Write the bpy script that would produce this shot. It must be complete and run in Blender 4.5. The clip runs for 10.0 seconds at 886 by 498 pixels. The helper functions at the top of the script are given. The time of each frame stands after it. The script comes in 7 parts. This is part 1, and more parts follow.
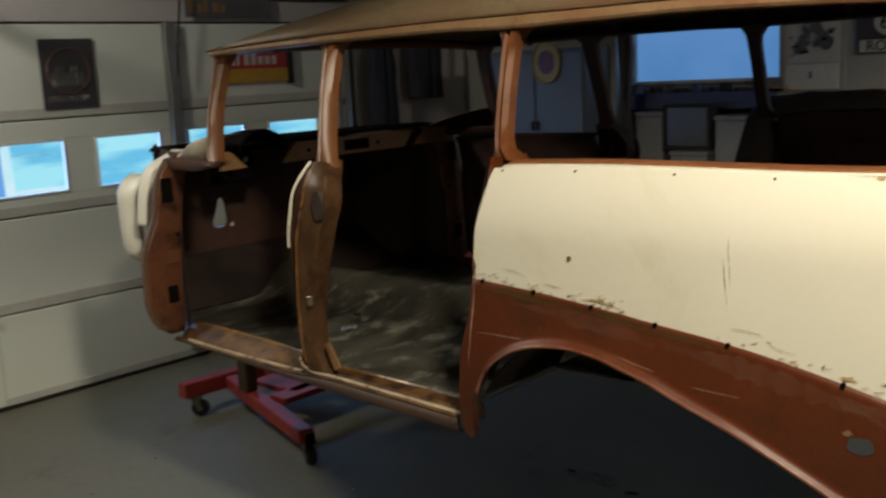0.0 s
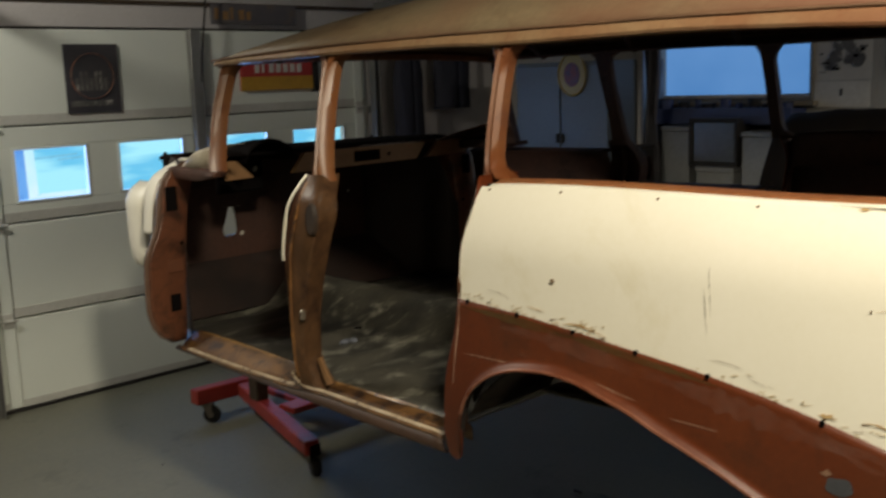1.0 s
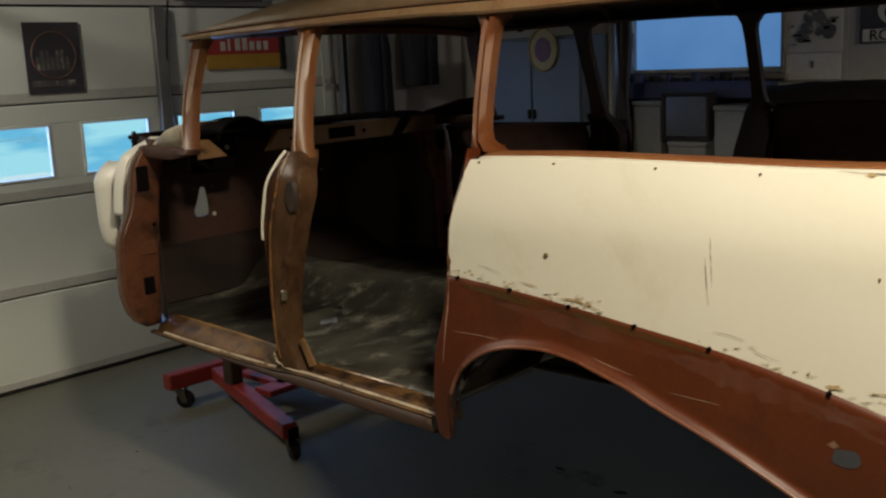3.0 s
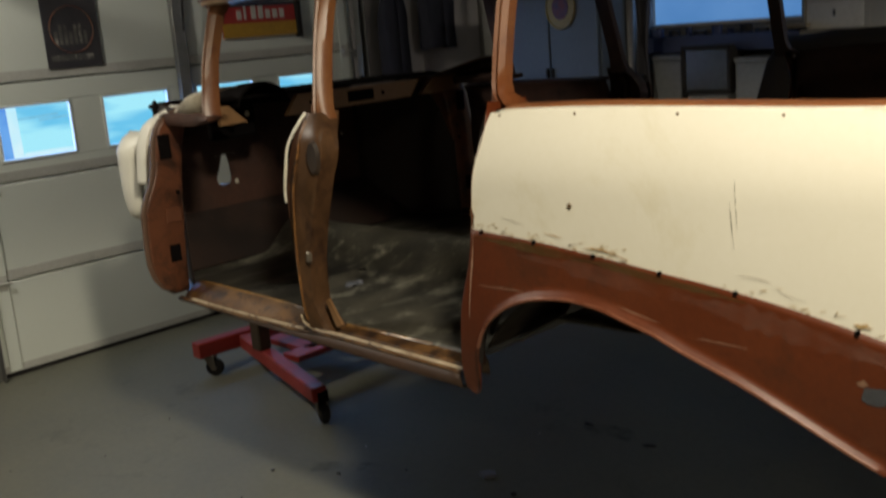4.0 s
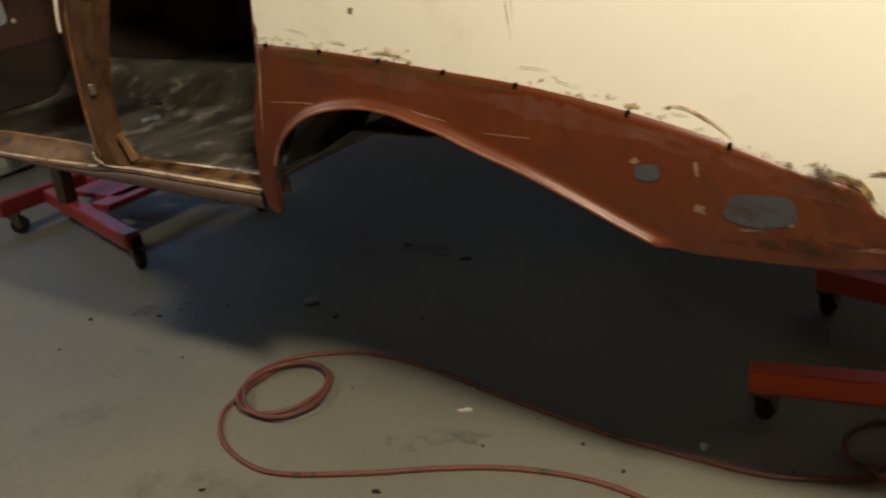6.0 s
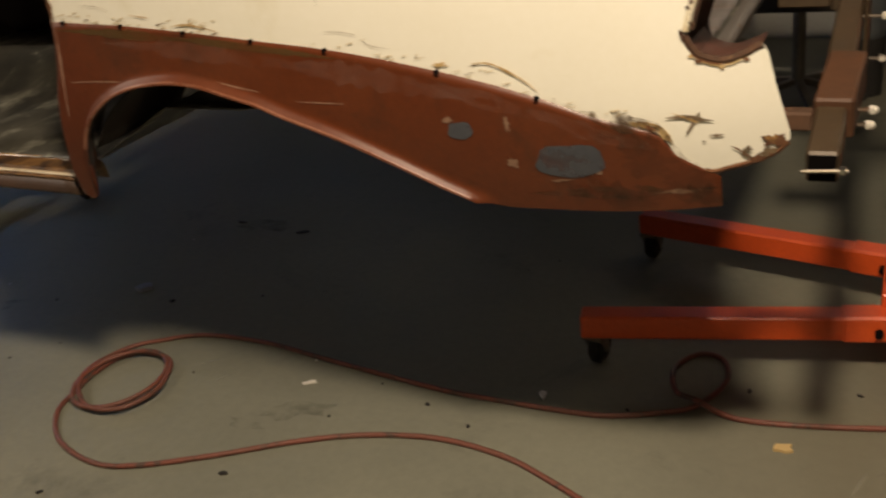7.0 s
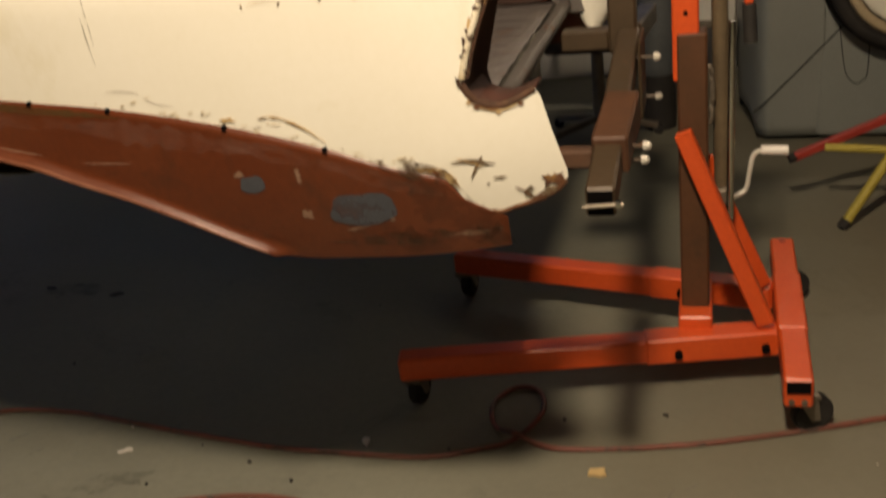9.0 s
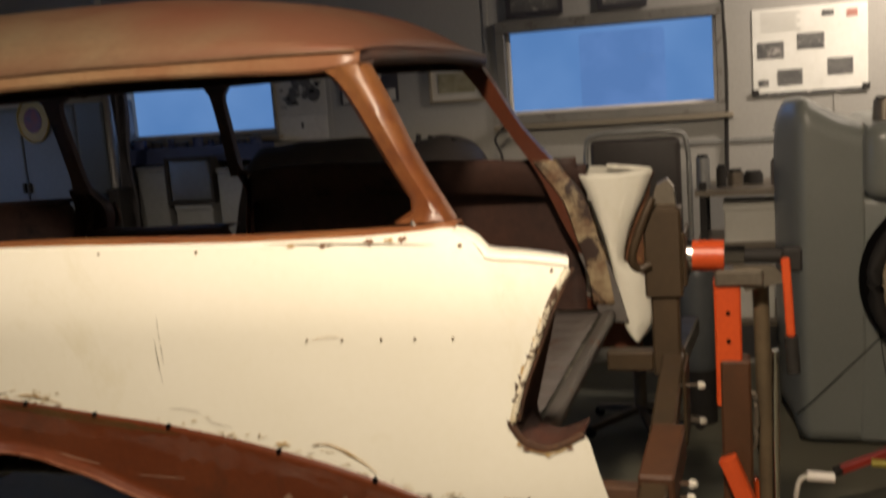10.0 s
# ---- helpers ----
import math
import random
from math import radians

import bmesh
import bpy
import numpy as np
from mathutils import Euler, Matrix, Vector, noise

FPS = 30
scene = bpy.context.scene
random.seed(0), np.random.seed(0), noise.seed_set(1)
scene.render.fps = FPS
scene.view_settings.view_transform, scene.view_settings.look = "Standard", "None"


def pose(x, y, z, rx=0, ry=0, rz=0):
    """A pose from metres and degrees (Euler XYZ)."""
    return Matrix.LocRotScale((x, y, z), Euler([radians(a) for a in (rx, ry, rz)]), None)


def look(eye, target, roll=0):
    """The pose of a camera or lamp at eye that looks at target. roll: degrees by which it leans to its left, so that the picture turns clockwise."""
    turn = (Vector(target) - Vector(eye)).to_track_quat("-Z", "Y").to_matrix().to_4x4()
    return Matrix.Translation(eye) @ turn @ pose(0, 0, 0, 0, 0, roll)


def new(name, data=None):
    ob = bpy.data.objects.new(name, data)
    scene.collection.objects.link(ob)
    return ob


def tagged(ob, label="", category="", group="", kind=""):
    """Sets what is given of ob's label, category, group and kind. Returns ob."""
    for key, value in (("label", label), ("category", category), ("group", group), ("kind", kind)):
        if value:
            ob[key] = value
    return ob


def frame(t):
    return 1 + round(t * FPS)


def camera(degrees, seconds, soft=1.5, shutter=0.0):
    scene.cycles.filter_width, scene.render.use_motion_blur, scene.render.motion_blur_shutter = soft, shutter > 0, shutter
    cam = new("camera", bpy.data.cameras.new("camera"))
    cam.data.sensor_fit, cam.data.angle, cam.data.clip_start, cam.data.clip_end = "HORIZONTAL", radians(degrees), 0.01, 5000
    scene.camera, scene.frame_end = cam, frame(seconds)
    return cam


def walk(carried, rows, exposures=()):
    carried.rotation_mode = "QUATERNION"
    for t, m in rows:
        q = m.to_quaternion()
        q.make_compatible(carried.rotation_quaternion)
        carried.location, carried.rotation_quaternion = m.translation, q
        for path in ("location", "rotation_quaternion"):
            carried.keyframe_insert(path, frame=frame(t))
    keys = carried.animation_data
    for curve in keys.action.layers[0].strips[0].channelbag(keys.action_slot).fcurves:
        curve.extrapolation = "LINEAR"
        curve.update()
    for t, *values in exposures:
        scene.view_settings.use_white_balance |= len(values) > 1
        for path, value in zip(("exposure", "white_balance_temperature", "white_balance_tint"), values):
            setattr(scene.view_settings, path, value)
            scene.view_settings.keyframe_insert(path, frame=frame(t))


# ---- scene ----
cam = camera(47.53, 10.0, soft=2.2, shutter=0.5)
PATH = [
    (0, (3.241, -1.826, 1.694), (1.905, -0.379, 1.346), -2.99),
    (0.5, (3.316, -1.754, 1.701), (1.883, -0.415, 1.312), -2.93),
    (1, (3.309, -1.702, 1.710), (1.913, -0.309, 1.379), -2.03),
    (1.5, (3.290, -1.683, 1.709), (1.978, -0.197, 1.441), -1.73),
    (2, (3.246, -1.674, 1.700), (1.960, -0.185, 1.343), -1.69),
    (2.5, (3.227, -1.676, 1.697), (1.915, -0.214, 1.324), -2.19),
    (2.7, (3.222, -1.684, 1.697), (1.899, -0.232, 1.322), -2.28),
    (3.8, (3.230, -1.718, 1.658), (1.855, -0.315, 1.282), -3.75),
    (4, (3.227, -1.709, 1.663), (1.860, -0.315, 1.230), -4.62),
    (4.5, (3.235, -1.709, 1.638), (1.918, -0.297, 1.116), -4.51),
    (5, (3.237, -1.680, 1.608), (1.979, -0.255, 0.987), -6.10),
    (5.2, (3.248, -1.675, 1.597), (2.014, -0.255, 0.921), -6.36),
    (6.3, (3.319, -1.668, 1.570), (2.317, -0.120, 0.795), -6.18),
    (6.5, (3.330, -1.660, 1.563), (2.381, -0.084, 0.778), -5.71),
    (7, (3.351, -1.651, 1.563), (2.536, -0.028, 0.723), -7.51),
    (7.5, (3.376, -1.628, 1.560), (2.681, 0.037, 0.696), -8.24),
    (8, (3.414, -1.625, 1.556), (2.815, 0.082, 0.704), -7.53),
    (8.5, (3.431, -1.622, 1.556), (2.908, 0.106, 0.695), -6.95),
    (9, (3.430, -1.633, 1.567), (2.909, 0.126, 0.770), -7.09),
    (9.5, (3.413, -1.632, 1.678), (2.852, 0.209, 1.133), -5.62),
    (10, (3.420, -1.648, 1.734), (2.838, 0.238, 1.416), -4.32),
]
EXPOSURES = [(0.0, -0.12, 6450, 7.5), (1.0, 0.03, 6430, 7.5), (2.0, -0.25, 6550, 8.5), (2.7, -0.27, 6550, 8.5), (4.0, -0.05, 6430, 7.5), (4.5, 0.05, 6420, 7.5), (5.2, 0.05, 6500, 8.0), (6.5, 0.2, 6950, 14.0), (8.5, 0.22, 7250, 17.0), (9.2, 0.18, 7150, 17.0), (10.0, -0.08, 6800, 16.5)]
walk(cam, [(t, look(eye, target, roll)) for t, eye, target, roll in PATH], EXPOSURES)

# ---- world and lamps ----
world = bpy.data.worlds.new("dusk")
scene.world = world
world.use_nodes = True
wn = world.node_tree
sky = wn.nodes.new("ShaderNodeTexSky")
sky.sky_type, sky.sun_disc = "NISHITA", False
sky.sun_elevation, sky.sun_rotation = radians(4), radians(200)
wn.links.new(sky.outputs[0], wn.nodes["Background"].inputs[0])
wn.nodes["Background"].inputs[1].default_value = 0.1


def lamp(name, kind, energy, colour, m, size=0.1, size_y=None):
    data = bpy.data.lights.new(name, kind)
    data.energy, data.color = energy, colour
    if kind == "AREA":
        data.size = size
        if size_y:
            data.shape, data.size_y = "RECTANGLE", size_y
    else:
        data.shadow_soft_size = size
        if kind == "SPOT":
            data.spot_size, data.spot_blend = math.radians(158), 0.15
    ob = new(name, data)
    ob.matrix_world = m
    return ob


WARM = (1.0, 0.87, 0.66)
# two unseen spots, cones added to spare the north wall, and a bare bulb
lamp("spot_lamp_car", "SPOT", 328, WARM, pose(3.30, -1.15, 2.98, 4, -10), 0.13)
lamp("rear_bulb", "POINT", 27, WARM, pose(3.50, -3.38, 2.98), 0.05)
# Unseen fill, added to brighten the garage door.
lamp("door_fill_spot", "SPOT", 92, (1.0, 0.92, 0.79), pose(-0.75, -0.9, 2.75, 3, 18), 0.16)
# Unseen fill, added to wash the north wall near the grey car.
lamp("north_wall_fill", "AREA", 108, (1.0, 0.90, 0.76), pose(5.0, 3.3, 2.95, 70, 0, 0), 1.2, 0.12)
lamp("window_light_door", "AREA", 11.5, (0.20, 0.42, 1.0), pose(-2.112, 1.55, 1.283, 0, -90, 0), 0.27, 2.2)
lamp("window_light_bench", "AREA", 0.4, (0.35, 0.55, 1.0), pose(2.68, 4.24, 1.78, -80, 0, 0), 1.1, 0.4)
lamp("window_light_shelf", "AREA", 0.7, (0.35, 0.55, 1.0), pose(-0.13, 4.24, 1.78, -80, 0, 0), 1.1, 0.4)


# ---- materials ----
def mat(name, a, b=None, rough=0.6, metal=0.0, big=1.5, fine=30.0, bump=0.15, third=None, third_at=0.62, third_scale=6.0,
        stretch=(1, 1, 1), grain=0.25, soft_edge=0.06, rough_var=0.15, dist=0.004):
    """Two-scale procedural surface: a and b mix in large clouds, a fine grain darkens, third shows as patches (rust, stains)."""
    m = bpy.data.materials.new(name)
    m.use_nodes = True
    nt = m.node_tree
    bs = nt.nodes["Principled BSDF"]
    b = b or tuple(0.8 * v for v in a)

    def node(kind, **ins):
        n = nt.nodes.new(kind)
        for k, v in ins.items():
            n.inputs[k.replace("_", " ")].default_value = v
        return n

    tc = node("ShaderNodeTexCoord")
    mp = node("ShaderNodeMapping", Scale=stretch)
    nt.links.new(tc.outputs["Object"], mp.inputs[0])
    n1 = node("ShaderNodeTexNoise", Scale=big, Detail=6.0, Roughness=0.6)
    n2 = node("ShaderNodeTexNoise", Scale=fine, Detail=4.0, Roughness=0.7)
    n3 = node("ShaderNodeTexNoise", Scale=third_scale, Detail=8.0, Roughness=0.72, Distortion=0.4)
    for n in (n1, n2, n3):
        nt.links.new(mp.outputs[0], n.inputs["Vector"])
    r1 = node("ShaderNodeValToRGB")
    r1.color_ramp.elements[0].position, r1.color_ramp.elements[1].position = 0.35, 0.68
    r1.color_ramp.elements[0].color, r1.color_ramp.elements[1].color = (*a, 1), (*b, 1)
    nt.links.new(n1.outputs["Fac"], r1.inputs[0])
    mul = node("ShaderNodeMixRGB", Fac=grain)
    mul.blend_type = "OVERLAY"
    nt.links.new(r1.outputs[0], mul.inputs[1])
    nt.links.new(n2.outputs["Fac"], mul.inputs[2])
    col = mul.outputs[0]
    if third:
        r3 = node("ShaderNodeValToRGB")
        r3.color_ramp.elements[0].position, r3.color_ramp.elements[1].position = third_at, third_at + soft_edge
        nt.links.new(n3.outputs["Fac"], r3.inputs[0])
        mx = node("ShaderNodeMixRGB", Color2=(*third, 1))
        nt.links.new(r3.outputs[0], mx.inputs[0])
        nt.links.new(col, mx.inputs[1])
        col = mx.outputs[0]
    nt.links.new(col, bs.inputs["Base Color"])
    rr = node("ShaderNodeMapRange", To_Min=max(0.05, rough - rough_var), To_Max=min(1, rough + rough_var))
    nt.links.new(n1.outputs["Fac"], rr.inputs[0])
    nt.links.new(rr.outputs[0], bs.inputs["Roughness"])
    bs.inputs["Metallic"].default_value = metal
    bp = node("ShaderNodeBump", Strength=bump, Distance=dist)
    nt.links.new(n2.outputs["Fac"], bp.inputs["Height"])
    nt.links.new(bp.outputs[0], bs.inputs["Normal"])
    return m


def glow(name, a, b, strength, scale=1.0, stretch=(1, 1, 1), lo=0.4, hi=0.6):
    m = bpy.data.materials.new(name)
    m.use_nodes = True
    nt = m.node_tree
    nt.nodes.remove(nt.nodes["Principled BSDF"])
    em = nt.nodes.new("ShaderNodeEmission")
    em.inputs[1].default_value = strength
    tc, mp = nt.nodes.new("ShaderNodeTexCoord"), nt.nodes.new("ShaderNodeMapping")
    mp.inputs["Scale"].default_value = stretch
    nz, rp = nt.nodes.new("ShaderNodeTexNoise"), nt.nodes.new("ShaderNodeValToRGB")
    nz.inputs["Scale"].default_value = scale
    nz.inputs["Detail"].default_value = 3
    rp.color_ramp.elements[0].position, rp.color_ramp.elements[1].position = lo, hi
    rp.color_ramp.elements[0].color, rp.color_ramp.elements[1].color = (*a, 1), (*b, 1)
    nt.links.new(tc.outputs["Object"], mp.inputs[0])
    nt.links.new(mp.outputs[0], nz.inputs["Vector"])
    nt.links.new(nz.outputs["Fac"], rp.inputs[0])
    nt.links.new(rp.outputs[0], em.inputs[0])
    nt.links.new(em.outputs[0], nt.nodes["Material Output"].inputs[0])
    return m


def glaze(name, colour, amount, scale=14.0, lo=0.40, hi=0.72):
    """A thin broken stain: patches of colour with clear gaps between them."""
    m = mat(name, colour, tuple(0.7 * v for v in colour), 0.6, big=scale, fine=80, bump=0.05)
    nt = m.node_tree
    clear, mix = nt.nodes.new("ShaderNodeBsdfTransparent"), nt.nodes.new("ShaderNodeMixShader")
    tc, nz, rp = nt.nodes.new("ShaderNodeTexCoord"), nt.nodes.new("ShaderNodeTexNoise"), nt.nodes.new("ShaderNodeMapRange")
    nz.inputs["Scale"].default_value, nz.inputs["Detail"].default_value, nz.inputs["Roughness"].default_value = scale, 7, 0.65
    rp.inputs[1].default_value, rp.inputs[2].default_value, rp.inputs[4].default_value = lo, hi, amount
    nt.links.new(tc.outputs["Object"], nz.inputs["Vector"])
    nt.links.new(nz.outputs["Fac"], rp.inputs[0])
    nt.links.new(rp.outputs[0], mix.inputs[0])
    nt.links.new(clear.outputs[0], mix.inputs[1])
    nt.links.new(nt.nodes["Principled BSDF"].outputs[0], mix.inputs[2])
    nt.links.new(mix.outputs[0], nt.nodes["Material Output"].inputs[0])
    return m


def glass(name, rough=0.02, tint=(0.9, 0.95, 1.0)):
    m = bpy.data.materials.new(name)
    m.use_nodes = True
    bs = m.node_tree.nodes["Principled BSDF"]
    bs.inputs["Base Color"].default_value = (*tint, 1)
    bs.inputs["Transmission Weight"].default_value = 1.0
    bs.inputs["Roughness"].default_value = rough
    bs.inputs["IOR"].default_value = 1.05
    return m


def tone_along_x(m, x0, x1, colour, amount, scale=1.6):
    """Rust or a second tone that thickens along x, with a ragged border."""
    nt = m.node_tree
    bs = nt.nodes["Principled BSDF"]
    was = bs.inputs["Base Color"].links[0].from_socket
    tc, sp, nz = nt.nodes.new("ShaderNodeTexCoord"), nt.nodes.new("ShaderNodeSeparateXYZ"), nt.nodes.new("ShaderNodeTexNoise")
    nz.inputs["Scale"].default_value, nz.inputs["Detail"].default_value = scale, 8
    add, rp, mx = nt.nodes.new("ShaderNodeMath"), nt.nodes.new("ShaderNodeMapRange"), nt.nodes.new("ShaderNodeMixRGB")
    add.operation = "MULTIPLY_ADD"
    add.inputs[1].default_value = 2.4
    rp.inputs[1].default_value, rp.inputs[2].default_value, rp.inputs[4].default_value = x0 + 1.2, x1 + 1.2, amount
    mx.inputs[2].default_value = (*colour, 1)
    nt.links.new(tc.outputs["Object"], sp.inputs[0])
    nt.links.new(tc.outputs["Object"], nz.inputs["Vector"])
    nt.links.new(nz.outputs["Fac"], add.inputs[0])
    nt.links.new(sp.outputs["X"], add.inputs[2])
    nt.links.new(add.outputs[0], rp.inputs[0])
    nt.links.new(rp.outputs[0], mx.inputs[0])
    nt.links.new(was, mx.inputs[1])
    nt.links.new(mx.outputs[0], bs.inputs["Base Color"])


FLOOR = mat("painted_concrete", (0.172, 0.172, 0.136), (0.212, 0.209, 0.162), 0.55, big=1.3, fine=34, bump=0.04, third=(0.10, 0.097, 0.078), third_at=0.58,
            third_scale=2.2, soft_edge=0.20, grain=0.16)
FLOOR.node_tree.nodes["Principled BSDF"].inputs["Specular IOR Level"].default_value = 0.22
# Floor turns browner towards +x.
tone_along_x(FLOOR, 2.6, 4.4, (0.135, 0.112, 0.072), 0.75)
CREAM = mat("cream_paint", (0.80, 0.78, 0.69), (0.76, 0.735, 0.63), 0.42, big=1.6, fine=60, bump=0.03, third=(0.63, 0.58, 0.41), third_at=0.55,
            third_scale=2.2, soft_edge=0.28, grain=0.10)
OXIDE = mat("oxide_primer", (0.088, 0.0185, 0.0055), (0.115, 0.029, 0.009), 0.38, big=1.6, fine=70, bump=0.06, third=(0.052, 0.018, 0.008), third_at=0.54,
            third_scale=3.2, soft_edge=0.15, grain=0.35)
RAILTAN = mat("tan_rail_primer", (0.27, 0.185, 0.105), (0.19, 0.095, 0.045), 0.42, big=3.5, fine=60, bump=0.1, third=(0.15, 0.06, 0.028), third_at=0.52, third_scale=6, soft_edge=0.12, grain=0.3)
tone_along_x(RAILTAN, 1.7, 2.8, (0.17, 0.062, 0.028), 0.8, 5.0)
BELT = mat("bright_rust_ledge", (0.27, 0.115, 0.045), (0.20, 0.07, 0.028), 0.4, big=6, fine=70, bump=0.12, third=(0.36, 0.23, 0.11), third_at=0.6, third_scale=12, soft_edge=0.1)
PILLAR = mat("rust_primer", (0.135, 0.043, 0.014), (0.180, 0.076, 0.026), 0.40, big=5.0, fine=60, bump=0.1, third=(0.085, 0.026, 0.012), third_at=0.50,
             third_scale=7.0, soft_edge=0.18, grain=0.2)
ROOF = mat("roof_primer", (0.19, 0.150, 0.092), (0.16, 0.105, 0.060), 0.5, big=2.2, fine=50, bump=0.18, third=(0.085, 0.045, 0.026), third_at=0.53,
           third_scale=3.4, soft_edge=0.18, grain=0.35)
tone_along_x(ROOF, 1.3, 2.5, (0.15, 0.052, 0.030), 0.85, 3.0)
# Near-black brown for the surfaces inside the wheel openings.
INNERDARK = mat("black_brown_inner", (0.010, 0.006, 0.005), (0.018, 0.009, 0.006), 0.9, big=6, fine=50, bump=0.2)
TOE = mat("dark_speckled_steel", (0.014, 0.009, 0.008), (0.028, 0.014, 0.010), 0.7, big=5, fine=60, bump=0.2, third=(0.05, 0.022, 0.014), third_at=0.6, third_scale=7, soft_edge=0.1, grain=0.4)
INNER = mat("dark_interior_steel", (0.044, 0.027, 0.023), (0.074, 0.034, 0.024), 0.6, big=2.5, fine=40, bump=0.15, third=(0.010, 0.008, 0.008), third_at=0.55,
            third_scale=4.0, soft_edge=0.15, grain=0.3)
PAN = mat("scuffed_floor_pan", (0.026, 0.026, 0.025), (0.088, 0.082, 0.064), 0.36, big=3.0, fine=45, bump=0.2, third=(0.32, 0.31, 0.25), third_at=0.53,
          third_scale=7.0, soft_edge=0.17, grain=0.6, stretch=(1.3, 0.8, 1))
DASH = mat("ochre_primer", (0.21, 0.11, 0.045), (0.26, 0.145, 0.065), 0.55, big=5, fine=60, bump=0.06, third=(0.25, 0.10, 0.04), third_at=0.62, third_scale=9)
SILL = mat("worn_sill_paint", (0.075, 0.034, 0.012), (0.20, 0.100, 0.032), 0.5, big=9, fine=120, bump=0.3, third=(0.024, 0.012, 0.008), third_at=0.47, third_scale=14,
           soft_edge=0.15)
ROCKER = mat("dark_rocker_primer", (0.034, 0.018, 0.011), (0.058, 0.028, 0.015), 0.55, big=5, fine=60, bump=0.2, third=(0.11, 0.06, 0.028), third_at=0.64, third_scale=9, soft_edge=0.1)
FOOT = mat("streaked_pillar_primer", (0.052, 0.027, 0.013), (0.115, 0.058, 0.026), 0.33, big=8, fine=60, bump=0.2, third=(0.026, 0.012, 0.008), third_at=0.48, third_scale=8,
           soft_edge=0.2, stretch=(1.6, 1.6, 0.9))
CHANNEL = mat("dark_brown_channel", (0.036, 0.015, 0.008), (0.060, 0.026, 0.012), 0.4, big=7, fine=60, bump=0.12, third=(0.025, 0.013, 0.008), third_at=0.56, third_scale=8)
CARGO = mat("grey_cargo_floor", (0.155, 0.135, 0.125), (0.115, 0.10, 0.095), 0.5, big=5, fine=60, bump=0.15, third=(0.10, 0.045, 0.025), third_at=0.58, third_scale=9, soft_edge=0.12)
# Near-black; on hole and opening plates it puts their inner shade into colour.
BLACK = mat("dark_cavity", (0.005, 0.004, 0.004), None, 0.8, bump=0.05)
RUST = mat("flaky_rust", (0.16, 0.06, 0.02), (0.08, 0.035, 0.018), 0.85, big=14, fine=120, bump=0.5, third=(0.30, 0.16, 0.05), third_at=0.6, third_scale=30)
JAMB = mat("bare_grey_steel", (0.12, 0.105, 0.095), (0.16, 0.145, 0.135), 0.5, 0.2, big=5, fine=70, bump=0.1, third=(0.14, 0.06, 0.03), third_at=0.62, third_scale=8)
ORANGE = mat("orange_enamel", (0.64, 0.088, 0.018), (0.56, 0.07, 0.016), 0.38, big=3, fine=80, bump=0.05, third=(0.30, 0.06, 0.03), third_at=0.68, third_scale=11)
RED = mat("dull_red_enamel", (0.36, 0.035, 0.022), (0.28, 0.03, 0.02), 0.45, big=4, fine=70, bump=0.06, third=(0.12, 0.03, 0.02), third_at=0.64, third_scale=12)
BROWN = mat("brown_steel_tube", (0.048, 0.032, 0.018), (0.066, 0.041, 0.021), 0.5, 0.15, big=6, fine=60, bump=0.08, third=(0.16, 0.07, 0.03), third_at=0.62, third_scale=8)
CHROME = mat("zinc_steel", (0.72, 0.70, 0.66), (0.6, 0.58, 0.54), 0.22, 1.0, big=8, fine=80, bump=0.03, grain=0.1)
DULL = mat("greasy_steel", (0.22, 0.19, 0.15), (0.16, 0.13, 0.10), 0.4, 0.6, big=8, fine=80, bump=0.06)
RUBBER = mat("black_rubber", (0.018, 0.016, 0.015), (0.03, 0.027, 0.024), 0.7, big=9, fine=90, bump=0.1)
DOORWHITE = mat("white_door_paint", (0.79, 0.83, 0.77), (0.74, 0.78, 0.72), 0.5, big=0.8, fine=70, bump=0.05, third=(0.62, 0.61, 0.56), third_at=0.66,
                third_scale=3.0, soft_edge=0.2, grain=0.12)
WALL = mat("grey_board_wall", (0.58, 0.555, 0.55), (0.50, 0.48, 0.475), 0.6, big=1.0, fine=50, bump=0.08, third=(0.40, 0.38, 0.375), third_at=0.62, third_scale=3.0,
           soft_edge=0.2, grain=0.15)
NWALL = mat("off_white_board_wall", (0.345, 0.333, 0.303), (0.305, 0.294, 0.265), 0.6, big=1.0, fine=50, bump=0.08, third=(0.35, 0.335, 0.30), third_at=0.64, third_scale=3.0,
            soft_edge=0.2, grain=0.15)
# Ceiling and unseen walls are near-black to hold down bounced light.
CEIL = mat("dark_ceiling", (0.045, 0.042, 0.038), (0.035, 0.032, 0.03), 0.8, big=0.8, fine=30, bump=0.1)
DARKWALL = mat("low_bounce_wall", (0.035, 0.03, 0.025), (0.05, 0.042, 0.035), 0.7, big=1.0, fine=40, bump=0.1)
STEELG = mat("galvanised_track", (0.28, 0.28, 0.27), (0.22, 0.22, 0.21), 0.5, 0.6, big=5, fine=60, bump=0.06)
GREY = mat("grey_primer", (0.185, 0.195, 0.179), (0.215, 0.225, 0.207), 0.33, big=1.2, fine=80, bump=0.04, third=(0.15, 0.155, 0.14), third_at=0.62, third_scale=3,
           soft_edge=0.2, grain=0.1)
LOCKER = mat("blue_grey_locker", (0.11, 0.13, 0.155), (0.095, 0.115, 0.135), 0.5, big=1.5, fine=60, bump=0.04)
HOSE = mat("red_rubber_hose", (0.19, 0.055, 0.036), (0.12, 0.05, 0.034), 0.55, big=4, fine=90, bump=0.08, third=(0.07, 0.04, 0.03), third_at=0.54, third_scale=14)
